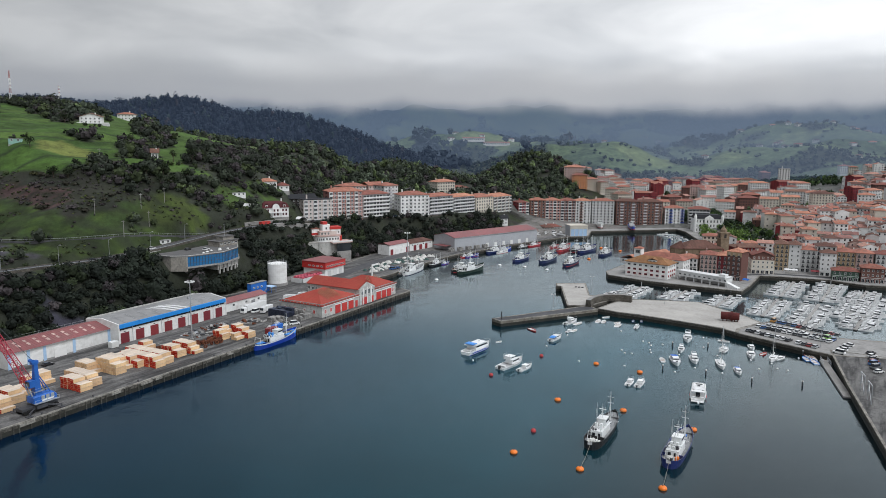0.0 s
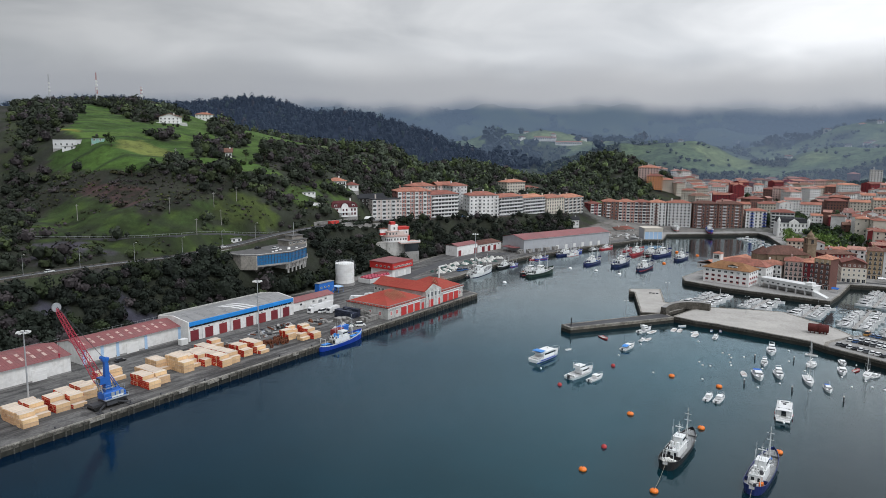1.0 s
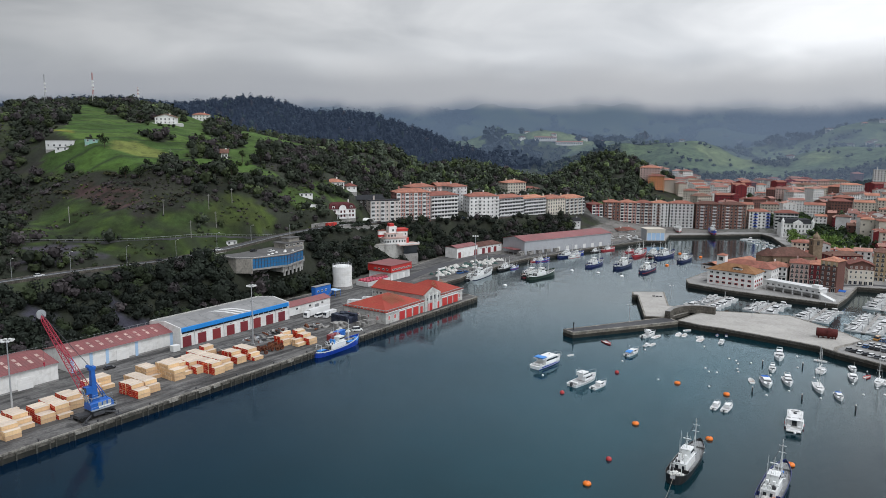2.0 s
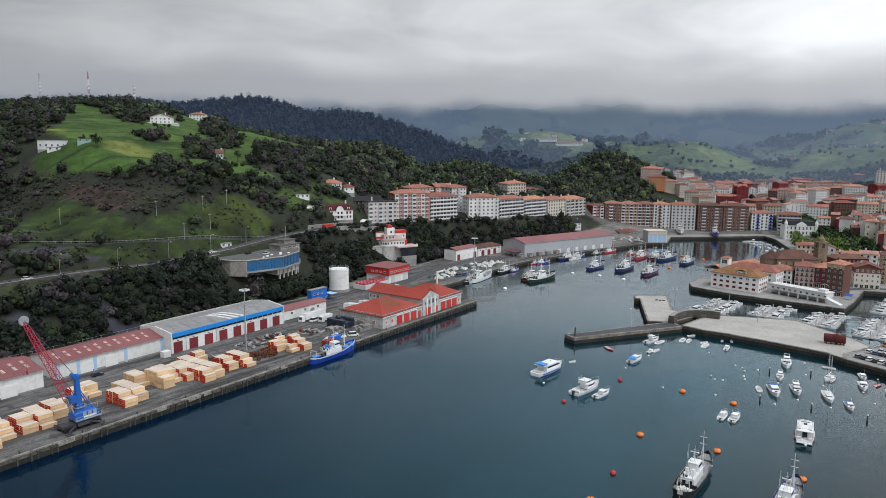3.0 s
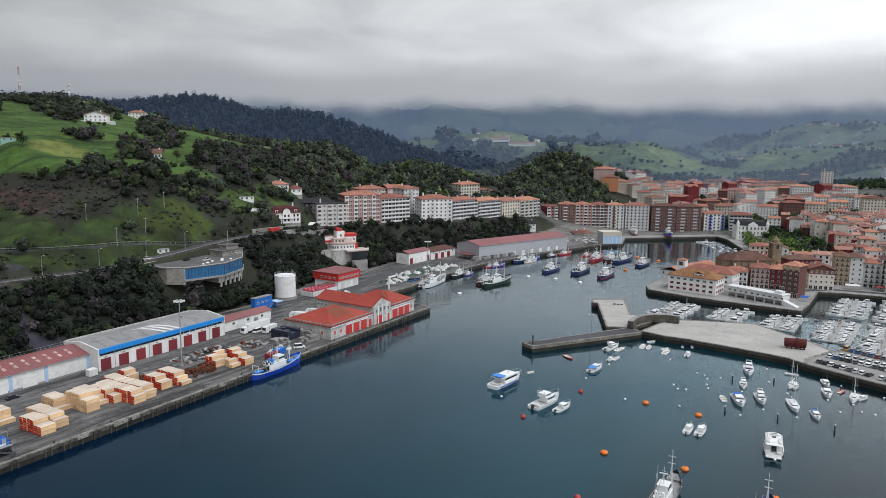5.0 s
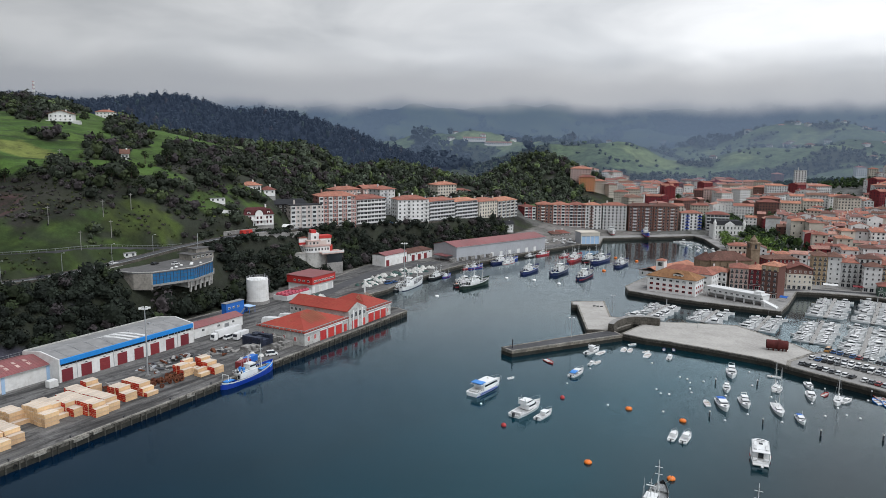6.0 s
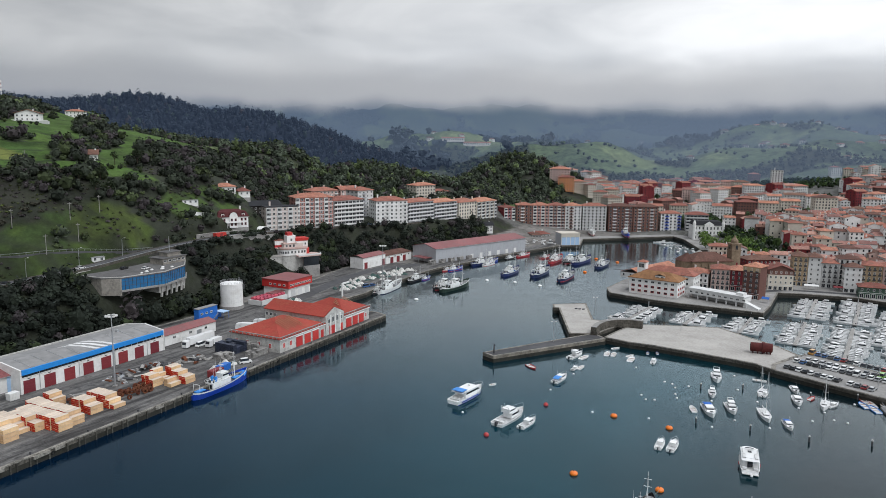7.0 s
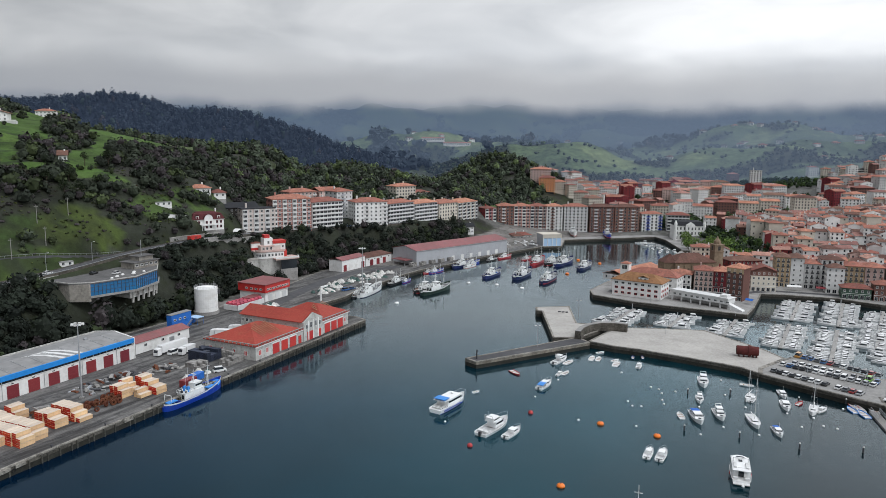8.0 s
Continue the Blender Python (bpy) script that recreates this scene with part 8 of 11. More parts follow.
def berth_boat(L, label, tall=False, open_boat=False):
    """A small boat as it lies in the marina, shown only from afar."""
    B, k = L * 0.385, L / 8
    rings, decks = hull_rings(L, B, 0.3 * k, 0.8 * k, 0.6 * k, 0.5 * k)
    t = tagged(Shape().loft(rings).put("berthed_boat", GELCOAT), label, "motor boat", "berthed marina boats")
    part("deck", Shape().loft(decks, closed=False), COCKPIT, t)
    if open_boat:
        part("console", Shape().box(-0.3, -0.45, 0.4, 0.5, 0.45, 1.3), GELCOAT, t)
        part("outboard", Shape().box(-L / 2 - 0.5, -0.2, 0.2, -L / 2, 0.2, 1.1), DARKSTEEL, t)
    else:
        x0, x1, w, z, h = -0.14 * L, 0.26 * L, B * 0.68, 0.65 * k, (1.9 if tall else 1.15) * k
        part("cabin", Shape().loft([[(x0, -w / 2, z), (x1, -w / 2, z), (x1, w / 2, z), (x0, w / 2, z)], [(x0 + 0.1, -w * 0.46, z + h), (x1 - 1.0 * k, -w * 0.46, z + h), (x1 - 1.0 * k, w * 0.46, z + h), (x0 + 0.1, w * 0.46, z + h)]]), GELCOAT, t)
        ring = lambda q: [(x0 + 0.1 * q - 0.02, -w * (0.5 - 0.04 * q) - 0.02, z + h * q), (x1 - k * q + 0.03, -w * (0.5 - 0.04 * q) - 0.02, z + h * q), (x1 - k * q + 0.03, w * (0.5 - 0.04 * q) + 0.02, z + h * q), (x0 + 0.1 * q - 0.02, w * (0.5 - 0.04 * q) + 0.02, z + h * q)]
        part("window_band", Shape().loft([ring(0.50), ring(0.80)]), GLASS_DARK, t)
    return t


def berth_boats():
    return [berth_boat(7.5, "white cabin boat berthed beside a marina pontoon"), berth_boat(6.4, "small white cabin boat berthed beside a marina pontoon"),
            berth_boat(8.6, "white motor boat with tall cabin berthed in the marina", True), berth_boat(5.6, "small white open boat with outboard in the marina", False, True)]


MODELS, used_first = berth_boats(), set()
r = random.Random(21)


def pontoon(x0, y0, x1, y1, gap=2.8, reach=4.5, both=True):
    L, rz = math.hypot(x1 - x0, y1 - y0), math.degrees(math.atan2(y1 - y0, x1 - x0))
    t = thing("pontoon", "narrow grey floating pontoon between berthed boats", "pontoon", x0, y0, 0, rz, "marina pontoons")
    part("walkway", Shape().box(0, -0.9, 0.25, L, 0.9, 0.6), PALLET, t)
    part("float", Shape().box(0.3, -0.7, -0.3, L - 0.3, 0.7, 0.25), DARKSTEEL, t)
    for k in range(int(L / 18) + 1):
        part("post", Shape().rod((4 + k * 18, 1.1, -3), (4 + k * 18, 1.1, 3.2), 0.22, 6), STEEL, t)
    for side in ((-1, 1) if both else (1,)):
        for k in range(int((L - 3) / gap)):
            if r.random() < 0.05:
                continue
            m, i = Matrix.Translation((x0, y0, 0)) @ pose(0, 0, 0, 0, 0, rz), r.choice((0, 0, 1, 2, 3, 0))
            off = reach + (0.9 if i == 2 else (-0.8 if i == 3 else 0)) + r.uniform(-0.3, 0.3)
            spot = m @ pose(2 + k * gap, side * off, 0, 0, 0, (90 if side > 0 else -90) + r.uniform(-3, 3)) @ Matrix.Diagonal((1.0, 0.84, 0.95, 1.0))
            if i in used_first:
                copy_thing(MODELS[i], spot)
            else:
                used_first.add(i)
                MODELS[i].matrix_basis = spot


for line in ((112.0, 408.9, 136.5, 441.0), (140.2, 402.3, 159, 428.5), (160.2, 386.0, 181, 415.5), (176.0, 364.8, 204, 406), (209, 413, 240, 458), (184.5, 341.4, 221, 393), (226, 400, 262, 451), (217.5, 359.5, 271, 430), (209, 338, 262, 408)):
    pontoon(*line)
for k in range(12):
    x, y = 228 + (k % 3) * 6, 640 + (k // 3) * 17
    copy_thing(MODELS[k % 4 if k % 4 in used_first else 0], pose(x, y, 0, 0, 0, 60 + k * 11))
for k, (x, y) in enumerate(((114, 674), (121, 672), (112, 665), (106, 668), (127, 668), (119, 660), (104, 659), (126, 661), (96, 657))):
    copy_thing(MODELS[(0, 2, 1)[k % 3]], pose(x, y, Q + 0.4, 0, 0, 20 + k * 17))

# ---- houses and apartment blocks ----


def apartment(x, y, z, rz, w, d, n, wall, label, style="grid", roof="hip", tile=TILE, accent=FRAME, sh=2.95, bay=3.3, side=True):
    """A block of flats: walls, roof, balconies or bands, and every window of its street sides."""
    t = thing("apartment_block", label, "apartment block", x, y, z - 3, rz, "")
    h0 = 3.0
    H = h0 + n * sh
    part("wall", Shape().box(0, 0, 0, w, d, H), wall, t)
    if roof == "hip":
        part("roof", Shape().hip(-0.7, -0.7, w + 0.7, d + 0.7, H, min(w, d) * 0.2, 0.3), tile, t)
    elif roof == "gable":
        part("roof", Shape().gable(-0.6, -0.7, w + 0.6, d + 0.7, H, d * 0.2, 0.3), tile, t)
    else:
        part("roof", Shape().box(-0.3, -0.3, H, w + 0.3, d + 0.3, H + 0.5), tile, t)
    for k in range(max(1, int(w / 12))):
        part("chimney", Shape().box(4 + k * 11, d * 0.55, H, 5 + k * 11, d * 0.55 + 1.0, H + d * 0.2 + 1.2), wall, t)
    nb = max(2, int(w / bay))
    step, sides, panes, frames = w / nb, Shape(), Shape(), Shape()

    def light(cx, y0, z0, ww, hh, bars=1):
        if y < 685:
            piece("window", window_mesh(round(ww, 2), hh, bars=bars), t, pose(cx, y0, z0))
        else:                        # across the basin: too small to pick apart
            frames.box(cx - ww / 2 - 0.08, y0 - 0.05, z0 - 0.08, cx + ww / 2 + 0.08, y0, z0 + hh + 0.08)
            panes.box(cx - ww / 2, y0 - 0.09, z0, cx + ww / 2, y0 - 0.05, z0 + hh)
    for s in range(n):
        zf = h0 + s * sh
        if style == "bays":
            part("floor_band", Shape().box(0, -0.14, zf - 0.32, w, 0, zf + 0.06), accent, t)
        if style == "bands":
            part("balcony", Shape().box(0.2, -1.1, zf - 0.2, w - 0.2, 0, zf).box(0.2, -1.1, zf, w - 0.2, -0.95, zf + 0.95), accent, t)
            for k in range(nb):
                light((k + 0.5) * step, 0, zf + 0.1, step * 0.84, 2.3)
        else:
            for k in range(nb):
                if style == "bays" and k % 2 == 0:
                    part("bay", Shape().box((k + 0.5) * step - step * 0.42, -0.8, zf - 0.1, (k + 0.5) * step + step * 0.42, 0, zf + sh - 0.25), accent, t)
                    light((k + 0.5) * step, -0.8, zf + 0.55, step * 0.7, 1.75, 2)
                elif (style == "balconies" and k % 3 == 1) or (style == "grid" and y < 685 and k % 4 == 2):
                    part("balcony", Shape().box((k + 0.5) * step - step * 0.5, -1.0, zf - 0.15, (k + 0.5) * step + step * 0.5, 0, zf).box((k + 0.5) * step - step * 0.5, -1.0, zf, (k + 0.5) * step + step * 0.5, -0.9, zf + 0.9), accent, t)
                    light((k + 0.5) * step, 0, zf + 0.1, 1.7, 2.1)
                else:
                    light((k + 0.5) * step, 0, zf + 0.75, 1.5, 1.6)
        if side:
            ns = max(2, int(d / 3.6))
            for k in range(ns):
                sides.box(-0.06, (k + 0.5) * d / ns - 0.6, zf + 0.85, 0.0, (k + 0.5) * d / ns + 0.6, zf + 2.25)
    if panes.v:
        tagged(part("window_set", panes, GLASS_DARK, t), kind="stuff")
        tagged(part("window_frame_set", frames, FRAME, t), kind="stuff")
    if side:
        tagged(part("side_window_set", sides, GLASS_DARK, t), kind="stuff")
    if style == "frames":
        for k in range(nb + 1):
            part("mullion", Shape().box(k * step - 0.2, -0.35, h0, k * step + 0.2, 0, H), accent, t)
        for s in range(n + 1):
            part("floor_band", Shape().box(0, -0.3, h0 + s * sh - 0.2, w, 0, h0 + s * sh + 0.2), accent, t)
    part("shopfront", Shape().box(0.4, -0.1, h0 - 2.9, w - 0.4, 0, h0 - 0.4), GLASS_DARK, t)
    return t


apartment(-89, 540.5, 29, 26, 22, 11, 5, PALEPINK, "pinkish-white block of flats with stacked bay windows", "bays", "flat", SLATE, OFFWHITE)
apartment(-72.5, 559, 28, 24, 27, 15, 7, REDBRICK, "red brick block of flats with white window bays", "bays", "hip", TILE, FRAME)
apartment(-48.5, 583, 27, 42, 27, 15, 6, OFFWHITE, "white block of flats with dark recessed balconies", "bands", "hip", TILE, FRAME)
apartment(-34, 632, 28, 45, 16, 14, 7, OFFWHITE, "grey-white block of flats with tiled roof", "balconies", "hip", TILE, GREYWALL)
apartment(-72, 648, 32, 35, 24, 14, 5, PINK, "pink block of flats up the slope", "grid", "hip")
apartment(-50, 664, 32, 35, 18, 14, 5, PINK, "pale pink block of flats with gabled roof", "grid", "gable")
apartment(-19.5, 619, 24, 22, 26, 16, 6, WHITE, "white block of flats with small dark windows", "grid", "hip")
apartment(5, 640, 21, 48, 32, 14, 6, GREYWALL, "grey block of flats with long railed balconies", "bands", "hip", TILE, OFFWHITE)
apartment(27, 664, 19, 48, 31, 14, 6, GREYWALL, "grey block of flats with long railed balconies", "bands", "hip", TILE, OFFWHITE)
apartment(50, 690, 14, 48, 26, 16, 7, CREAM, "beige block of flats with square windows", "grid", "hip")
apartment(68, 710, 10, 48, 30, 16, 8, CREAM, "beige block of flats with white bay windows", "bays", "hip", TILE, OFFWHITE)
apartment(14, 742, 28, 40, 24, 14, 6, CREAM, "cream block of flats behind the front row", "grid", "hip")
apartment(33, 760, 24, 40, 18, 13, 5, OFFWHITE, "grey block of flats with tiled roof behind the front row", "grid", "hip")
apartment(50, 776, 20, 40, 20, 13, 4, PINK, "pinkish block of flats behind the front row", "grid", "hip")
apartment(97, 742, 5, 20, 12, 13, 7, MAROON, "red and white painted block with glazed bays", "bays", "hip", TILE, FRAME)
for k in range(4):
    apartment(110 + k * 15.6, 748 - k * 0.6, 4, -3, 15.4, 14, 8, (BRICK, REDBRICK, BRICK, OFFWHITE)[k], ("brown brick block of flats on the basin front", "dark red brick block of flats on the basin front",
              "brown brick block of flats with pale bays", "white and brown block of flats on the basin front")[k], ("balconies", "bays", "bays", "balconies")[k], "hip", TILE, (FRAME, FRAME, OFFWHITE, BRICK)[k])
apartment(174, 746, 4, -5, 22, 14, 8, OFFWHITE, "white block of flats with brown edges on the basin front", "frames", "hip", TILE, OFFWHITE)
apartment(198, 743, 4, -6, 23, 14, 8, BRICK, "brown brick block of flats with small balconies", "balconies", "hip", DARKTILE, OFFWHITE)
apartment(221.5, 740.5, 4, -6, 23, 14, 8, BRICK, "brown brick block of flats with small balconies", "balconies", "hip", DARKTILE, OFFWHITE)
apartment(247, 737, 4, -8, 19, 13, 6, WHITE, "white block of flats with blue upper storeys", "balconies", "hip", TILE, HULLBLUE)
apartment(268, 728, 4, -15, 20, 14, 6, OFFWHITE, "pale block of flats with rounded balconies at the basin corner", "bands", "hip", TILE, OFFWHITE)


def town_house(x, y, z, rz, w, d, n, wall, tile, label, roof="hip", accent=FRAME, balcony=False, top=None):
    """A quayside house with all its windows, balconies and eaves."""
    t = thing("town_house", label, "house", x, y, z - 0.2, rz, "quayside town houses")
    sh = 3.0
    H = 0.4 + n * sh
    part("wall", Shape().box(0, 0, 0, w, d, H), wall, t)
    part("roof", Shape().hip(-0.7, -0.9, w + 0.7, d + 0.5, H, 2.4, 0.25) if roof == "hip" else Shape().gable(-0.4, -0.9, w + 0.4, d + 0.5, H, 2.8, 0.25, along="y" if roof == "front" else "x"), tile, t)
    if roof == "front":
        part("gable_wall", Shape().loft([[(0, a, H), (w / 2, a, H + 2.75), (w, a, H)] for a in (0, 0.25)]), BRICK, t)
    part("chimney", Shape().box(w * 0.3, d * 0.6, H, w * 0.3 + 0.9, d * 0.6 + 0.7, H + 3.4), wall, t)
    nb, sides = max(2, int(w / 2.6)), Shape()
    for s in range(n):
        for k in range(nb):
            cx, zf = (k + 0.5) * w / nb, 0.4 + s * sh
            if s == 0:
                piece("window", window_mesh(round(w / nb * 0.7, 2), 2.3, frame=accent), t, pose(cx, 0, 0.25))
                continue
            window(t, cx, 0, zf + (0.2 if balcony else 0.8), 1.1, 2.1 if balcony else 1.5, frame=accent)
            if balcony:
                part("balcony", Shape().box(cx - 0.85, -0.6, zf, cx + 0.85, 0, zf + 0.12).box(cx - 0.85, -0.6, zf + 0.12, cx + 0.85, -0.55, zf + 0.95), DARKSTEEL if accent is FRAME else accent, t)
        for k in range(3):
            sides.box(-0.06, (k + 0.5) * d / 3 - 0.5, 0.4 + s * sh + 0.8, 0, (k + 0.5) * d / 3 + 0.5, 0.4 + s * sh + 2.2)
    tagged(part("side_window_set", sides, GLASS_DARK, t), kind="stuff")
    if top:
        part("top_storey", Shape().box(-0.06, -0.06, H - sh + 0.1, w + 0.06, 0.0, H).box(-0.06, 0.0, H - sh + 0.1, 0.0, d, H), top, t)
    part("string_course", Shape().box(0, -0.12, 0.4 + sh - 0.2, w, 0, 0.4 + sh), accent, t)
    return t


town_house(172.3, 484.4, Q, -31, 13, 12, 3, WHITE, TILE, "white house with dark timber bands and tiled hip roof", accent=DARKSTEEL)
town_house(185.2, 477.4, Q, -23, 10.5, 13, 4, PINK, TILE, "faded red house with green shop fronts and balconies", accent=FRAME, balcony=True)
town_house(195.0, 473.0, Q, -23, 9.5, 13, 4, MAROON, TILE, "maroon house with white window frames", balcony=True)
town_house(193.0, 453.5, Q, -48, 9.5, 10, 6, BRICK, TILE, "tall brown brick house with ochre top storey and tiled roof", accent=FRAME, balcony=True, top=OCHRE)
town_house(219.2, 475.0, Q, -16, 14, 14, 4, CREAM, TILE, "cream house with a broad timber gable", "front", top=BRICK)
town_house(241.0, 488, Q, -22, 8.4, 13, 6, OCHRE, DARKTILE, "tall narrow ochre house with wooden balconies", accent=FRAME, balcony=True)
town_house(248.9, 484.6, Q, -22, 7.4, 13, 6, OFFWHITE, DARKTILE, "tall narrow grey house with white glazed bays")
town_house(255.9, 481.8, Q, -22, 9.0, 13, 5, OFFWHITE, TILE, "white quayside house with glazed galleries", balcony=True)
town_house(264.4, 478.4, Q, -22, 11.8, 13, 6, WHITE, DARKTILE, "tall white house with dark glazed bays", accent=DARKSTEEL, balcony=True)
town_house(261.6, 467.8, Q, -22, 9.4, 8, 5, OFFWHITE, DARKTILE, "white and pink quayside house with brown tiles")
town_house(275.6, 473.4, Q, -24, 11, 13, 5, OCHRE, TILE, "yellow quayside house with green balconies", accent=FRAME, balcony=True)
town_house(285.8, 468.6, Q, -24, 10, 13, 5, PINK, TILE, "pink house with maroon balconies", accent=FRAME, balcony=True)
GREENWALL = mat("dark_green_boarding", (0.06, 0.10, 0.075), 0.8, var=0.15)
town_house(261.8, 453.2, Q, -25, 15, 9, 2, GREENWALL, TILE, "low green-fronted house with tiled roof on the quay")
town_house(276.4, 446.2, Q, -25, 13, 10, 3, BRICK, TILE, "low brown house with wide eaves on the quay")
town_house(296, 463.6, Q, -24, 11, 13, 5, OFFWHITE, TILE, "white quayside house with grey balconies", balcony=True)
town_house(307, 458, Q, -24, 12, 13, 5, OCHRE, TILE, "ochre quayside house with tiled roof", balcony=True)


def awning(x, y, rz, L, material, label):
    t = thing("awning", label, "awning", x, y, Q, rz)
    part("canvas", Shape().loft([[(a, 0, 2.9), (a, -1.6, 3.3), (a, -3.2, 2.5), (a, -3.2, 2.35), (a, -1.6, 3.15), (a, 0, 2.75)] for a in (0, L)]), material, t)
    for a in (0.15, L - 0.15):
        part("pole", Shape().rod((a, -3.0, 0), (a, -3.0, 2.5), 0.06, 5), STEEL, t)


awning(243, 478, -22, 8, FRAME, "white terrace awning on the quay")
awning(258, 472.5, -22, 6, DEEPRED, "dark red terrace awning on the quay")
awning(200, 442, -48, 4, CANVAS, "blue market tent by the quay steps")


def church():
    t = thing("church", "brown stone church with a tiled roof and square bell tower", "church", 184, 503, Q, 4)
    part("nave_wall", Shape().box(0, 0, 0, 27, 17, 12), STONE, t)
    part("nave_roof", Shape().hip(-0.6, -0.6, 27.6, 17.6, 12, 5.2, 0.3), DARKTILE, t)
    part("apse", Shape().prism([(-5.5, 4), (0, 1.5), (0, 15.5), (-5.5, 13)], 0, 11.8), STONE, t)
    part("apse_roof", Shape().loft([[(-6, 3.6, 11.8), (0.5, 0.8, 11.8), (0.5, 16.2, 11.8), (-6, 13.4, 11.8)], [(0, 8.0, 16.5), (0.4, 7.6, 16.6), (0.4, 9.4, 16.6), (0, 9.0, 16.5)]]), DARKTILE, t)
    for k in range(6):
        part("buttress", Shape().box(1 + k * 4.8, -0.7, 0, 1.9 + k * 4.8, 0, 10.5), STONE, t)
        if k < 5:
            window(t, 4 + k * 4.8, 0, 5, 1.4, 3.6, frame=STONE)
    part("tower", Shape().box(27, 2, 0, 33, 8, 22.5).box(26.7, 1.7, 18.4, 33.3, 8.3, 19).box(26.6, 1.6, 22.5, 33.4, 8.4, 23.2), STONE, t)
    for f, x, y in (("S", 30, 2), ("W", 27, 5), ("E", 33, 5)):
        window(t, x, y, 19.2, 1.8, 2.9, f, frame=STONE)
    part("lantern", Shape().loft([[(30 + q * math.cos(i * math.tau / 8), 5 + q * math.sin(i * math.tau / 8), z) for i in range(8)] for q, z in ((2.4, 23.2), (2.3, 25), (0.9, 26.6), (0.2, 28))]), STONE, t)


STONE = mat("brown_ashlar", (0.22, 0.165, 0.115), 0.9, var=0.25, fine=0.8, coarse=0.15, bump=0.4, dirt=(0.12, 0.09, 0.065), amount=0.5)
church()
town_house(222, 508, 3, 3, 22, 13, 4, MAROON, DARKTILE, "maroon town building beside the church", balcony=False)
town_house(152, 506, Q, 40, 46, 15, 1, WHITE, TILE, "long low hall with a broad red tiled roof", "gable")


town_house(98, 668, Q, 40, 11, 7, 1, WHITE, TILE, "low white boatyard hut with a tiled roof")
town_house(116, 694, Q, 8, 9, 7, 1, OFFWHITE, DARKTILE, "small boatyard store with a brown tiled roof")


def casino():
    t = thing("ornate_hall", "ornate white hall with slate mansard and arched windows", "hall", 262, 694, Q, -8)
    part("wall", Shape().box(0, 0, 0, 26, 18, 13).box(9, -1.5, 0, 17, 0, 14), WHITE, t)
    part("roof", Shape().loft([[(-0.5, -0.5, 13), (26.5, -0.5, 13), (26.5, 18.5, 13), (-0.5, 18.5, 13)], [(2, 2, 16.5), (24, 2, 16.5), (24, 16, 16.5), (2, 16, 16.5)]]), SLATE, t)
    part("pediment", Shape().loft([[(9, a, 14), (13, a, 16.6), (17, a, 14)] for a in (-1.5, -1.0)]), WHITE, t)
    for s in range(3):
        for k in range(8):
            window(t, 1.8 + k * 3.2, 0 if not 2 < k < 5 else -1.5, 1 + s * 4.1, 1.4, 2.6)
    for x in (0, 25.2):
        part("corner_turret", Shape().loft([[(x + 0.4 + q * math.cos(i * math.tau / 8), 0.4 + q * math.sin(i * math.tau / 8), z) for i in range(8)] for q, z in ((1.5, 0), (1.5, 15), (0.1, 18))]), WHITE, t)


casino()

# ---- the town behind ----


def house_model(w, d, n, wall, tile, kind, label, seed):
    """The solids of a plain town house; its many small windows make one part."""
    s, sh = random.Random(seed), 2.9
    H = 1.5 + n * sh
    rf = Shape()
    if kind == "hip":
        rf.hip(-w / 2 - 0.6, -d / 2 - 0.6, w / 2 + 0.6, d / 2 + 0.6, H, min(w, d) * 0.19, 0.2)
    elif kind == "gx":
        rf.gable(-w / 2 - 0.15, -d / 2 - 0.5, w / 2 + 0.15, d / 2 + 0.5, H, d * 0.17, 0.2)
    else:
        rf.gable(-w / 2 - 0.5, -d / 2 - 0.2, w / 2 + 0.5, d / 2 + 0.2, H, w * 0.19, 0.2, along="y")
    if kind == "gx":
        gab = [[(a, -d / 2, H), (a, 0, H + d * 0.17), (a, d / 2, H)] for a in (-w / 2, w / 2)]
    elif kind == "gy":
        gab = [[(-w / 2, a, H), (0, a, H + w * 0.19), (w / 2, a, H)] for a in (-d / 2, d / 2)]
    else:
        gab = None
    win, bal = Shape(), Shape()
    nb, ns = max(2, int(w / 2.8)), max(2, int(d / 3.4))
    for f in range(n):
        z = 1.5 + f * sh + 0.7
        for k in range(nb):
            x, ww = -w / 2 + (k + 0.5) * w / nb, s.choice((0.5, 0.55, 0.7))
            win.box(x - ww, -d / 2 - 0.06, z, x + ww, -d / 2, z + 1.5)
            if s.random() < 0.35:
                bal.box(x - 0.9, -d / 2 - 0.8, z - 0.75, x + 0.9, -d / 2, z - 0.6).box(x - 0.9, -d / 2 - 0.8, z - 0.6, x + 0.9, -d / 2 - 0.72, z + 0.2)
        for k in range(ns):
            y = -d / 2 + (k + 0.5) * d / ns
            for sg in (-1, 1):
                if s.random() < 0.75:
                    a = sorted((sg * w / 2, sg * (w / 2 + 0.06)))
                    win.box(a[0], y - 0.5, z, a[1], y + 0.5, z + 1.4)
    body = Shape().box(-w / 2, -d / 2, -4, w / 2, d / 2, H)
    if gab:
        body.loft(gab)
    body.add(bal.v, bal.f)
    body.box(-w * 0.2, 0.5, H, -w * 0.2 + 0.8, 1.3, H + min(w, d) * 0.2 + 0.9)
    return {"label": label, "wall": (body, wall), "solids": [("roof", rf, tile), ("window_set", win, GLASS_DARK)], "built": None}


TOWN_SPOTS = []


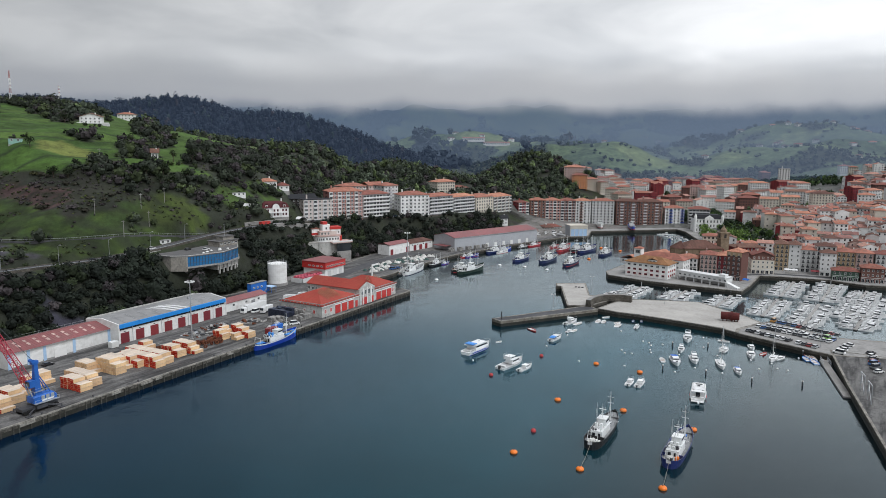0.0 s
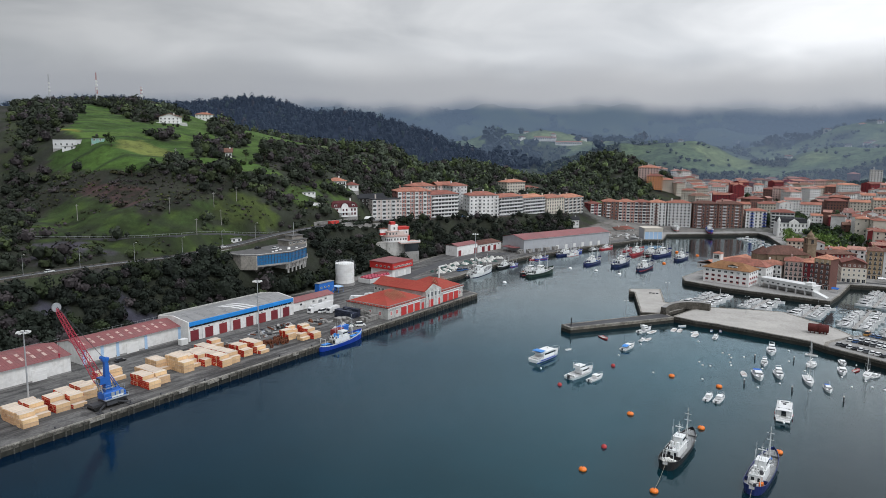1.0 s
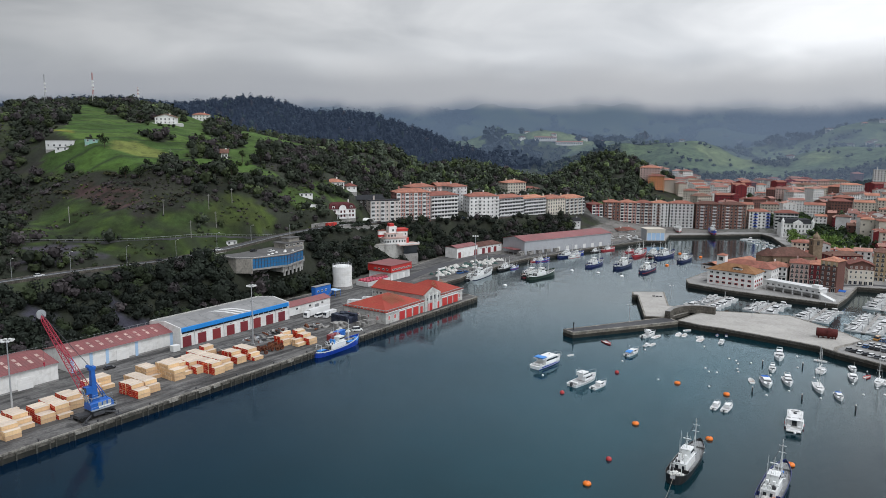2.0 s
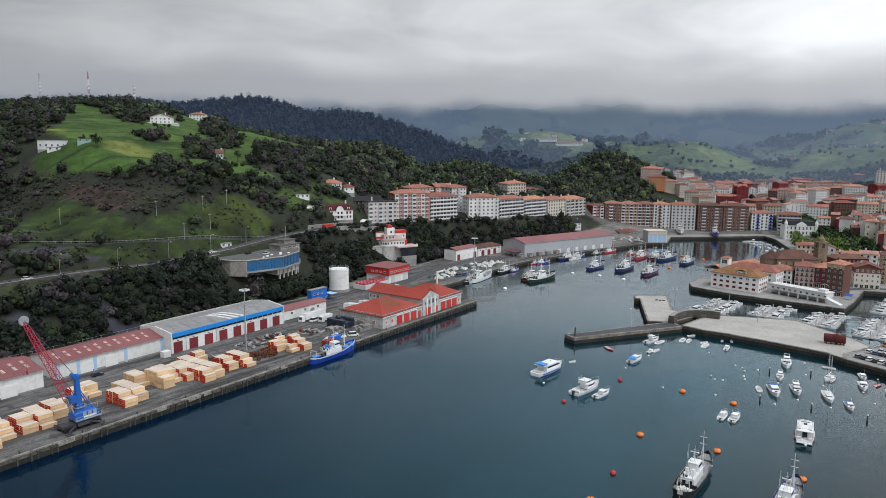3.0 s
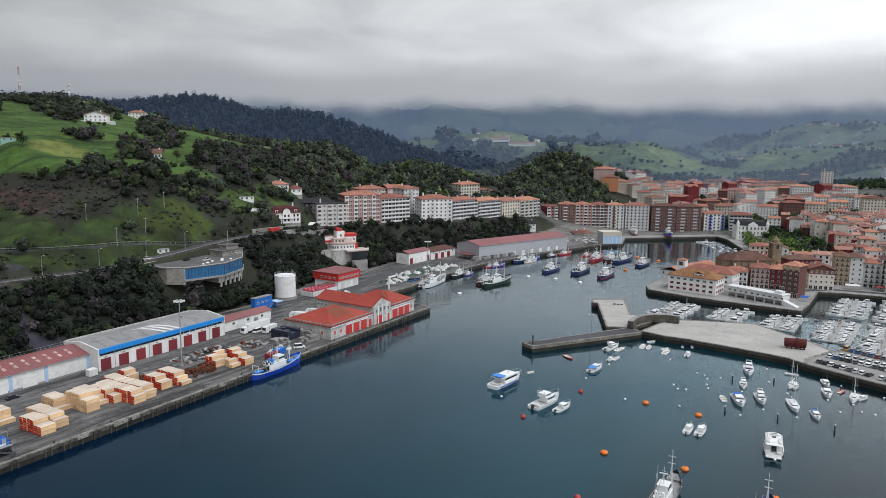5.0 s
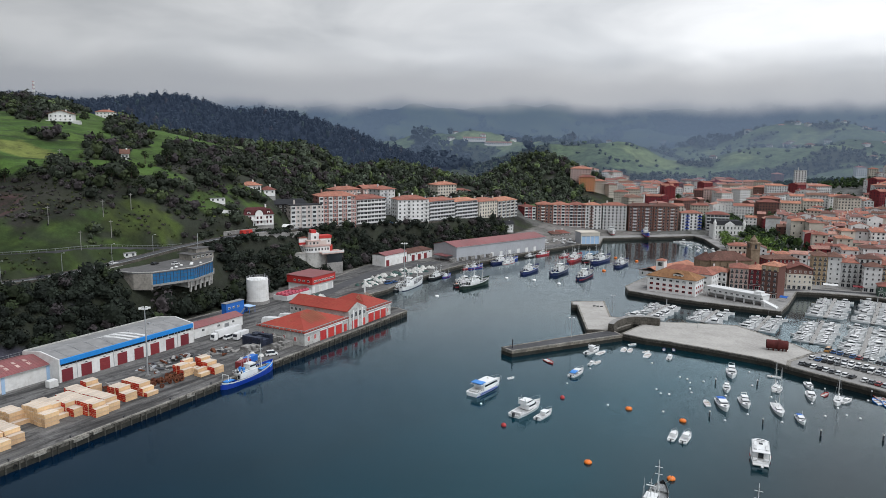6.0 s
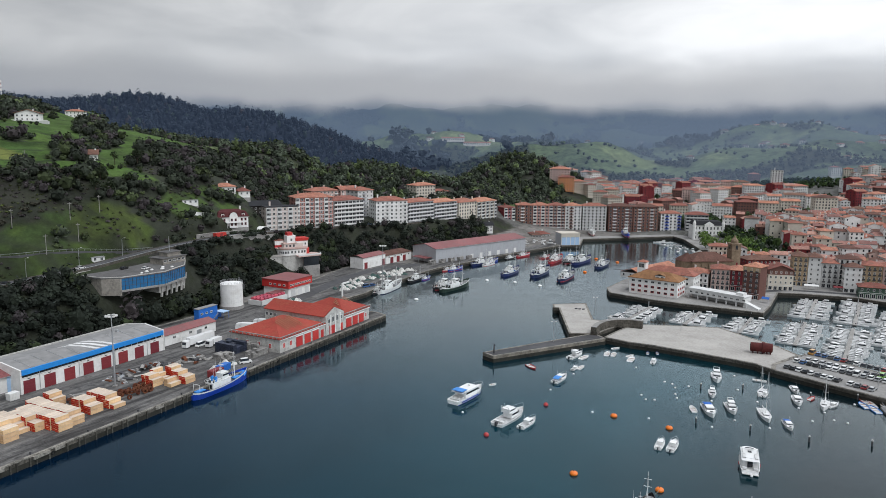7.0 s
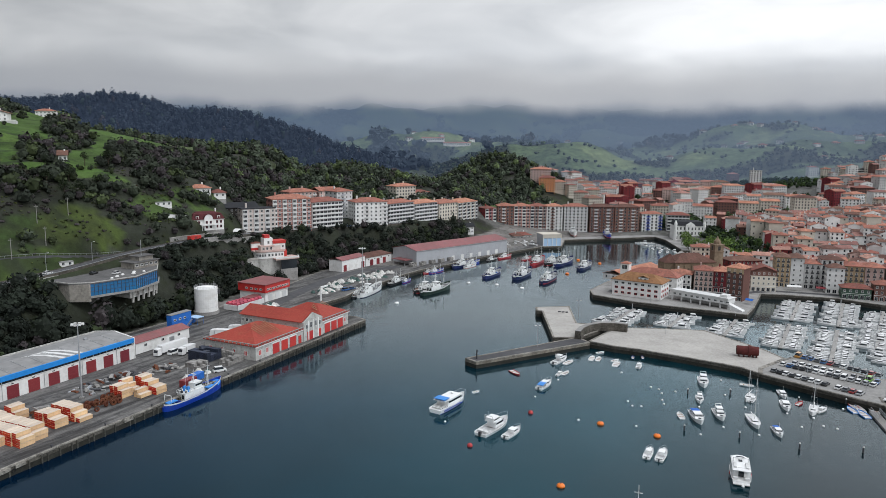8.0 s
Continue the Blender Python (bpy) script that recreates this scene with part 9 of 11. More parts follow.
def build_town():
    r = random.Random(33)
    words = {OFFWHITE: "grey-white", WHITE: "white", CREAM: "cream", PINK: "pinkish", BRICK: "brown brick", OCHRE: "ochre", REDBRICK: "red brick", MAROON: "maroon", ORANGE_WALL: "orange"}
    walls = [OFFWHITE, WHITE, BRICK, CREAM, WHITE, OFFWHITE, WHITE, PINK, OFFWHITE, CREAM, WHITE, MAROON, OFFWHITE, WHITE, CREAM, OFFWHITE, WHITE]
    old, mid = [], []
    for k in range(20):
        wall = walls[k % len(walls)]
        n = (3, 4, 2, 5, 3, 4, 3)[k % 7]
        old.append(house_model(r.uniform(7.5, 12), r.uniform(9.5, 13), n, wall, (TILE, PALETILE, DARKTILE, TILE, PALETILE)[k % 5], ("hip", "gx", "gy")[k % 3],
                                "%s old town house of %s storeys with tiled roof" % (words[wall], ("two", "three", "four", "five")[n - 2]), k))
    for k in range(16):
        wall = walls[(k * 5 + 3) % len(walls)]
        n = 4 + k % 3
        mid.append(house_model(r.uniform(15, 24), r.uniform(12, 15), n, wall, (TILE, PALETILE, PALETILE, DARKTILE, TILE)[k % 5], ("hip", "gx")[k % 2],
                                "%s block of flats of %s storeys with tiled roof" % (words[wall], ("four", "five", "six")[n - 4]), 50 + k))
    taken = [(184, 503, 38, 20), (222, 508, 24, 16), (152, 506, 40, 34), (262, 694, 30, 22), (196, 478, 30, 16)]
    a = radians(-22)
    ux, uy, vx, vy = math.cos(a), math.sin(a), -math.sin(a), math.cos(a)

    def garden(x, y):                 # the green wedge that runs down between the two halves of the town
        return abs(x - 545 - 0.42 * (y - 1000)) < 26 + 0.08 * (y - 850) and 840 < y < 1330

    def free(x, y, gap):
        if float(shore_distance(np.array([x]), np.array([y]))[0]) < gap:
            return False
        if ((x - 277 - 0.2 * (y - 640)) / 32) ** 2 + ((y - 640) / 100) ** 2 < 1 or garden(x, y) or (x < 240 and y > 812) or (x < 150 and y < 742) or (y < 505 and x < 240 and x > 120):
            return False
        for tx, ty, tw, td in taken:
            if tx - 8 < x < tx + tw + 2 and ty - 8 < y < ty + td + 4:
                return False
        if 90 < x < 300 and 715 < y < 772:
            return False
        front = 480 - 0.404 * (x - 268)
        return y > front + 21 and x > 60

    spots = []

    def set_down(models, x, y, turn):
        spots.append((math.hypot(x - 180, y - 330), x, y, turn, r.choice(models)))
    q = 0.0
    while q < 330:
        p = -230.0
        while p < 420:
            w = r.uniform(8.2, 11.5)
            x, y = 268 + ux * p + vx * q, 500 + uy * p + vy * q
            if free(x, y, 26) and y < 740 and x < 640 and r.random() < 0.93:
                set_down(old, x + r.uniform(-2, 2), y + r.uniform(-3, 3), -22 + r.choice((0, 0, 90, 90, 180, 270)) + r.uniform(-14, 14))
            p += w if r.random() < 0.85 else w + 6
        q += 12.5 if int(q / 12.5) % 2 else 16
    y = 775.0
    while y < 1260:
        x = 90.0 + r.uniform(0, 12)
        while x < 760:
            ok = free(x, y, 40) and not (x > 560 and y < 850) and (x > 215 + 0.05 * (y - 775))
            wild = float(cloudy(np.array([x]), np.array([y]), 110, 19)[0])
            if ok and r.random() < 0.9 and wild > 0.42 + 0.20 * max(0, (x - 520) / 240):
                set_down(mid if r.random() < 0.7 else old, x, y + r.uniform(-5, 5), r.choice((-15, -15, 75, 20)) + r.uniform(-8, 8))
            x += r.uniform(22, 29)
        y += r.uniform(24, 31)
    for k in range(26):
        x, y = r.uniform(430, 700), r.uniform(620, 1000)
        if free(x, y, 40):
            set_down(mid, x, y, r.uniform(-30, 30))
    for m, (x, y, turn) in zip(mid, ((232, 1010, -10), (252, 1022, -10), (214, 1030, -10), (275, 1040, 0))):
        spots.append((1e4, x, y, turn, m))
    spots.sort(key=lambda k: k[0])
    TOWN_SPOTS.extend((x, y, 14.0 if m in mid else 9.0) for _, x, y, turn, m in spots)
    rest = {}
    for i, (_, x, y, turn, m) in enumerate(spots):
        spot = pose(x, y, ground_z(x, y), 0, 0, turn)
        if i >= 150:                              # past the nearest streets: joined
            for _, solid, material in [("wall", *m["wall"])] + m["solids"]:
                rest.setdefault(material, Shape()).add([spot @ Vector(p) for p in solid.v], solid.f)
        elif m["built"]:
            copy_thing(m["built"], spot)
        else:
            t = tagged(m["wall"][0].put("house", m["wall"][1]), m["label"], "house", "houses of the town")
            for name, solid, material in m["solids"]:
                if solid.v:
                    ob = part(name, solid, material, t)
                    if name != "roof":
                        tagged(ob, kind="stuff")
            t.matrix_basis, m["built"] = spot, t
    whole, kinds = Shape(), []
    for k, solid in enumerate(rest.values()):
        whole.add(solid.v, solid.f)
        kinds += [k] * len(solid.f)
    me = whole.mesh("town_roofs", *rest.keys())
    me.polygons.foreach_set("material_index", kinds)
    tagged(new("distant_town", me), "crowded pale houses with tiled roofs behind the harbour", "town", kind="stuff")


build_town()
apartment(204, 1000, ground_z(210, 1000), -12, 20, 14, 6, ORANGE_WALL, "orange block of flats at the foot of the wooded knoll", "grid", "hip")
apartment(196, 1018, ground_z(210, 1010) + 6, -12, 26, 14, 6, PINK, "pinkish block of flats above an orange one", "grid", "hip")
apartment(525, 1070, ground_z(534, 1077), -20, 15, 14, 9, OFFWHITE, "tall pale slab of flats above the town", "grid", "flat", GREYROOF)
apartment(430, 1120, ground_z(430, 1120), -10, 30, 14, 6, BRICK, "brown brick block of flats at the town's edge", "grid", "hip")
apartment(640, 1030, ground_z(640, 1030), -25, 40, 15, 5, OFFWHITE, "long pale block of flats on the hillside", "bands", "flat", GREYROOF)

# ---- buildings on the hillside ----


def cottage(x, y, rz, w, d, n, wall, tile, label, z=None, roof="hip", distant=False, rise=2.4, storeys=2.9):
    t = thing("farmhouse", label, "house", x, y, (ground_z(x + d / 2 * math.sin(radians(rz)), y - d / 2 * math.cos(radians(rz))) if z is None else z) - 0.3, rz, "hillside houses")
    H = 0.8 + n * 2.8 if roof != "flat" else storeys
    part("wall", Shape().box(-w / 2, -d / 2, -5 if distant else -0.6, w / 2, d / 2, H), wall, t)
    if not distant:
        part("plinth", Shape().box(-w / 2 - 0.1, -d / 2 - 0.1, -5, w / 2 + 0.1, d / 2 + 0.1, -0.6), CONCRETE, t)
    part("roof", Shape().box(-w / 2 - 0.2, -d / 2 - 0.2, H, w / 2 + 0.2, d / 2 + 0.2, H + 0.2) if roof == "flat" else Shape().hip(-w / 2 - 0.7, -d / 2 - 0.7, w / 2 + 0.7, d / 2 + 0.7, H, rise, 0.25) if roof == "hip" else
         Shape().gable(-w / 2 - 0.9, -d / 2 - 0.9, w / 2 + 0.9, d / 2 + 0.9, H, 2.9, 0.25, along="y" if roof == "front" else "x"), tile, t)
    if roof == "front":
        part("gable_wall", Shape().loft([[(-w / 2, a, H), (0, a, H + 2.8), (w / 2, a, H)] for a in (-d / 2, -d / 2 + 0.3)]), wall, t)
    if distant:
        win = Shape()
        for s in range(n):
            for k in range(4):
                x0 = -w / 2 + (k + 0.5) * w / 4
                win.box(x0 - 0.6, -d / 2 - 0.06, 1.4 + s * 2.8, x0 + 0.6, -d / 2, 2.8 + s * 2.8)
        tagged(part("window_set", win, GLASS_DARK, t), kind="stuff")
        return t
    for s in range(n):
        for k in range(max(2, int(w / 3))):
            window(t, -w / 2 + (k + 0.5) * w / max(2, int(w / 3)), -d / 2, 0.8 + s * 2.8 + 0.6, 1.3, 1.5)
        for k in range(2):
            window(t, -w / 2, -d / 4 + k * d / 2, 0.8 + s * 2.8 + 0.6, 1.2, 1.4, "W")
    if roof != "flat":
        part("chimney", Shape().box(w * 0.15, -0.4, H, w * 0.15 + 0.8, 0.4, H + 3.6), wall, t)
    return t


def mansard_villa():
    """The big white villa above the road, under a steep maroon mansard."""
    t = thing("villa", "large white villa with a steep dark red mansard roof", "villa", -106.5, 515.5, 34.8, 32, "hillside houses")
    w, d, h = 9.6, 5.8, 5.7
    part("wall", Shape().box(-w, -d, -0.6, w, d, h), WHITE, t)
    part("plinth", Shape().box(-w - 0.1, -d - 0.1, -6, w + 0.1, d + 0.1, -0.6), CONCRETE, t)
    ring = lambda e, z: [(-w - e, -d - e, z), (w + e, -d - e, z), (w + e, d + e, z), (-w - e, d + e, z)]
    part("cornice", Shape().loft([ring(0.35, h), ring(0.6, h + 0.3)]), FRAME, t)
    part("roof", Shape().loft([ring(0.6, h + 0.3), ring(-0.1, h + 1.6), ring(-1.2, h + 3.6), ring(-4.2, h + 4.6)]), MAROONROOF, t)
    bay = part("gable_bay", Shape().box(-2.6, -d - 1.0, -0.6, 2.6, -d, h + 0.4).loft([[(2.6 * math.cos(q), y, h + 0.4 + 2.9 * math.sin(q)) for q in np.linspace(0, math.pi, 9)] for y in (-d - 1.0, -d + 2.0)]), WHITE, t)
    part("bay_roof", Shape().loft([[(k * math.cos(q), y, h + 0.45 + k * 1.1 * math.sin(q)) for k, qs in ((2.95, np.linspace(0, math.pi, 9)), (2.7, np.linspace(math.pi, 0, 9))) for q in qs] for y in (-d - 1.15, -d + 2.2)]), MAROONROOF, bay)
    part("balcony", Shape().box(-4.4, -d - 2.2, 2.5, 4.4, -d, 2.75).box(-4.4, -d - 2.2, 2.75, 4.4, -d - 2.05, 3.5), WHITE, t)
    for sg in (-1, 1):
        part("veranda_post", Shape().box(sg * 4.1 - 0.15, -d - 2.1, -0.6, sg * 4.1 + 0.15, -d - 1.8, 2.5), WHITE, t)
    for s_ in range(2):
        for x in (-7.8, -5.4, -1.2, 1.2, 5.4, 7.8):
            window(t, x, -d - (1.0 if abs(x) < 2 else 0), 0.7 + s_ * 2.8, 1.2, 1.6, frame=MAROON)
        for k in range(3):
            window(t, -w, -3.6 + k * 3.6, 0.7 + s_ * 2.8, 1.2, 1.6, "W", frame=MAROON)
            window(t, w, -3.6 + k * 3.6, 0.7 + s_ * 2.8, 1.2, 1.6, "E", frame=MAROON)
    for x in (-6.4, 6.4):
        dormer = part("dormer", Shape().box(x - 0.9, -d - 0.2, h + 0.6, x + 0.9, -d + 2.0, h + 2.4), WHITE, t)
        part("dormer_roof", Shape().gable(x - 1.2, -d - 0.5, x + 1.2, -d + 2.2, h + 2.4, 0.8, 0.2, along="y"), MAROONROOF, dormer)
        window(t, x, -d - 0.2, h + 0.9, 1.1, 1.2, frame=MAROON)
    part("chimney", Shape().box(6.8, 1.5, h + 2, 7.6, 2.5, h + 6.2), WHITE, t)
    part("terrace", Shape().box(-17, -d - 3, -1.2, -w, d - 2, 0.2), PALE, t)
    part("terrace_wall", Shape().box(-17, -d - 3.2, -3.6, -w, -d - 3, 0.9).box(-17.2, -d - 3.2, -3.6, -17, d - 2, 0.9), WHITE, t)


mansard_villa()
cottage(124, 705, 12, 17, 10, 1, OFFWHITE, TILE, "low boatyard shed with a tiled roof beside the basin", z=Q, rise=2.6)
cottage(99, 706, 12, 20, 6, 1, WHITE, GREYROOF, "long low white boatyard store", z=Q, roof="flat", storeys=3.2)
cottage(76, 697, 20, 8, 7, 2, OFFWHITE, SLATE, "small pale house at the end of the bushy bank", z=ground_z(76, 697), roof="gable")
cottage(-117, 546, 32, 13, 9, 2, WHITE, TILE, "white house with tiled hip roof on the slope", z=51.0)
cottage(-107, 556, 32, 8, 7, 1, WHITE, TILE, "low white annexe with tiled roof on the slope", z=50.2)
big = cottage(-281, 634, 12, 17, 10, 2, WHITE, DARKTILE, "wide white farmhouse with a broad gable on the ridge", roof="front")
part("terrace", Shape().box(-10, -9, -2, 15, -5.1, 0.9), OFFWHITE, big)
part("terrace_rail", Shape().box(-10, -9.1, 0.9, 15, -8.95, 1.7), WHITE, big)
cottage(-318, 802, 12, 17, 12, 2, WHITE, TILE, "white farmhouse on the ridge")
cottage(-284.5, 483, 18, 17, 7, 1, OFFWHITE, GREYROOF, "long pale grey flat-roofed house on the meadow", roof="flat", storeys=5.2)
cottage(-281.0, 478.2, 18, 8, 4, 1, OFFWHITE, GREYROOF, "grey annexe before a long house", roof="flat")
PALEGREEN = mat("pale_green_sheet", (0.25, 0.42, 0.36), 0.7, var=0.1)
cottage(-262.5, 481, 18, 7.5, 4, 1, PALEGREEN, GREYROOF, "low pale green shed on the meadow", roof="flat")
cottage(-187, 516, 18, 4.4, 4, 1, WHITE, DARKTILE, "tiny white hut among trees", roof="gable")
cottage(-149.6, 421.5, 35, 6, 3, 1, FRAME, GREYROOF, "white site hut by the road", roof="flat")
cottage(-126, 499.5, 30, 9, 3, 1, WHITE, GREYROOF, "white flat cabin on the slope", roof="flat")
cottage(-97, 560, 30, 26, 15, 4, DARKTIMBER, SLATE, "dark boarded house with a black slate roof behind the flats", z=32, roof="gable")
r = random.Random(5)
count = 0
while count < 70:
    area = r.choice(((560, 1250, 1000, 900), (350, 1500, 900, 900), (-200, 1650, 500, 700), (780, 1500, 700, 500)))
    x, y = area[0] + r.random() * area[2], area[1] + r.random() * area[3]
    if float(woods(np.array([x]), np.array([y]))[0]) < 0.3:
        count += 1
        cottage(x, y, r.uniform(-40, 40), r.uniform(11, 20), r.uniform(9, 12), r.choice((1, 2, 2)), r.choice((WHITE, WHITE, CREAM, OFFWHITE)), r.choice((TILE, DARKTILE)), "distant pale farmhouse with tiled roof among fields", distant=True)
for x, y, L in ((118, 1743, 52), (172, 1735, 62)):
    t = thing("long_barn", "long pale shed on a distant green slope", "barn", x, y, ground_z(x, y), -6)
    part("wall", Shape().box(-L / 2, -7, -3, L / 2, 7, 6), WHITE, t)
    part("roof", Shape().gable(-L / 2 - 0.5, -7.6, L / 2 + 0.5, 7.6, 6, 2, 0.3), TILE, t)
    for k in range(int(L / 5)):
        window(t, -L / 2 + 2.5 + k * 5, -7, 2.5, 3, 1.8)


def cliff_villa():
    """White stepped house on the cliff: rounded pink terrace, tower with a red cap, side block with a red cornice."""
    t = thing("cliff_villa", "white stepped cliff villa with a rounded pink terrace and red-capped tower", "villa", -75.5, 511.5, 9.0, 30)

    def bow(e, z):
        pts = [(4.6 + (4.9 + e) * math.cos(a), 0.6 + (3.9 + e) * math.sin(a), z) for a in np.linspace(math.pi, 1.5 * math.pi, 9)]
        return pts + [(16.2 + e, -3.3 - e, z), (16.2 + e, 8.0, z), (-0.3 - e, 8.0, z)]
    part("base", Shape().loft([bow(-0.1, -7.0), bow(-0.1, 7.4)]), OLDWALL, t)
    part("base_band", Shape().loft([bow(0.1, 7.4), bow(0.1, 7.8)]), PALE, t)
    storey = part("main_storey", Shape().loft([bow(0, 7.8), bow(0, 11.6)]), WHITE, t)
    part("terrace_slab", Shape().loft([bow(0.5, 11.6), bow(0.7, 11.9)]), PINK, t)
    wall = []
    for z in (11.9, 13.0):
        wall.append(bow(0.6, z)[:10])
    inner = [[(x + 0.15 * (1 if x < 4.6 else 0), y + 0.2, z) for x, y, z in r] for r in wall]
    part("terrace_parapet", Shape().loft([list(q) for q in zip(wall[0], wall[1], inner[1], inner[0])]), PINK, t, "pale pink terrace parapet")
    part("upper_storey", Shape().box(3.4, 1.6, 11.6, 16.0, 8.0, 14.6), PALEPINK, t)
    part("upper_eave", Shape().box(3.0, 1.1, 14.6, 12.0, 8.2, 14.9), PINK, t)
    tower = part("tower", Shape().box(5.8, 2.6, 14.6, 11.4, 8.0, 19.4), WHITE, t)
    part("tower_cap", Shape().box(6.3, 3.0, 19.4, 9.6, 7.4, 21.4), REDPAINT, tower, "bright red tower cap")
    part("chimney", Shape().box(9.9, 5.6, 19.4, 10.7, 6.4, 20.8), WHITE, tower)
    block = part("side_block", Shape().box(11.6, 2.2, 11.6, 19.4, 8.6, 15.8), WHITE, t)
    part("cornice", Shape().loft([[(11.3, 1.9, 15.8), (19.7, 1.9, 15.8), (19.7, 8.9, 15.8), (11.3, 8.9, 15.8)], [(11.1, 1.7, 17.6), (19.9, 1.7, 17.6), (19.9, 9.1, 17.6), (11.1, 9.1, 17.6)]]), REDPAINT, block, "deep red roof cornice")
    wing = part("rear_wing", Shape().box(-1.0, 6.0, 9.0, 4.6, 12.0, 16.2), WHITE, t)
    part("wing_band", Shape().box(-1.1, 5.9, 12.0, 4.7, 12.1, 13.4), REDPAINT, wing)
    part("wing_roof", Shape().box(-1.3, 5.7, 16.2, 4.9, 12.3, 16.5), TILE, wing)
    part("stair_wing", Shape().box(16.2, 0.4, 7.4, 19.6, 6.5, 11.6), REDPAINT, t, "dark red stair wing")
    terrace = part("lower_terrace", Shape().loft([[(9.0, -8.2, z), (24.5, -7.2, z), (26.0, -2.0, z), (24.6, 4.0, z), (16.2, 4.0, z), (9.0, -3.0, z)] for z in (7.0, 7.7)]), PINK, t)
    part("terrace_edge", Shape().loft([[(9.0, -8.2, z), (24.5, -7.2, z), (26.0, -2.0, z), (25.7, -2.0, z), (24.2, -6.9, z), (9.0, -7.9, z)] for z in (7.7, 8.5)]), OFFWHITE, terrace)
    part("garden_room", Shape().loft([[(13.0, -6.6, z), (23.4, -6.0, z), (24.2, -1.6, z), (15.0, 1.0, z)] for z in (1.0, 7.0)]), GLASS_DARK, t, "dark glazed garden room")
    part("garden_plinth", Shape().loft([[(12.6, -7.0, z), (23.8, -6.4, z), (24.6, -1.2, z), (15.0, 1.4, z)] for z in (-8.0, 1.0)]), CONCRETE, t)
    part("side_terrace", Shape().loft([[(-13.5, 0.2, z), (-9.0, -2.6, z), (0.2, -2.2, z), (0.2, 6.0, z), (-11.0, 5.0, z)] for z in (7.2, 8.0)]), PALE, t)
    part("terrace_wall", Shape().loft([[(-13.2, 0.4, z), (-8.9, -2.3, z), (0.2, -1.9, z), (0.2, 5.0, z), (-10.7, 4.6, z)] for z in (-3.0, 7.2)]), OLDWALL, t)
    for a in np.linspace(math.pi * 1.06, math.pi * 1.47, 5):
        piece("window", window_mesh(1.3, 1.7), storey, pose(4.6 + 4.93 * math.cos(a), 0.6 + 3.93 * math.sin(a), 8.9, 0, 0, math.degrees(a) + 90))
    for x in (6.6, 8.8, 11.0, 13.2, 15.0):
        window(storey, x, -3.3, 8.9, 1.3, 1.7)
    for x in (5.0, 7.4, 9.8):
        window(t, x, 1.6, 12.2, 1.5, 1.8)
    window(tower, 8.6, 2.6, 15.8, 1.4, 1.8)
    for x in (13.4, 15.6, 17.8):
        window(block, x, 2.2, 13.0, 1.2, 1.6)
    window(block, 19.4, 5.4, 13.0, 1.4, 1.6, "E")


cliff_villa()


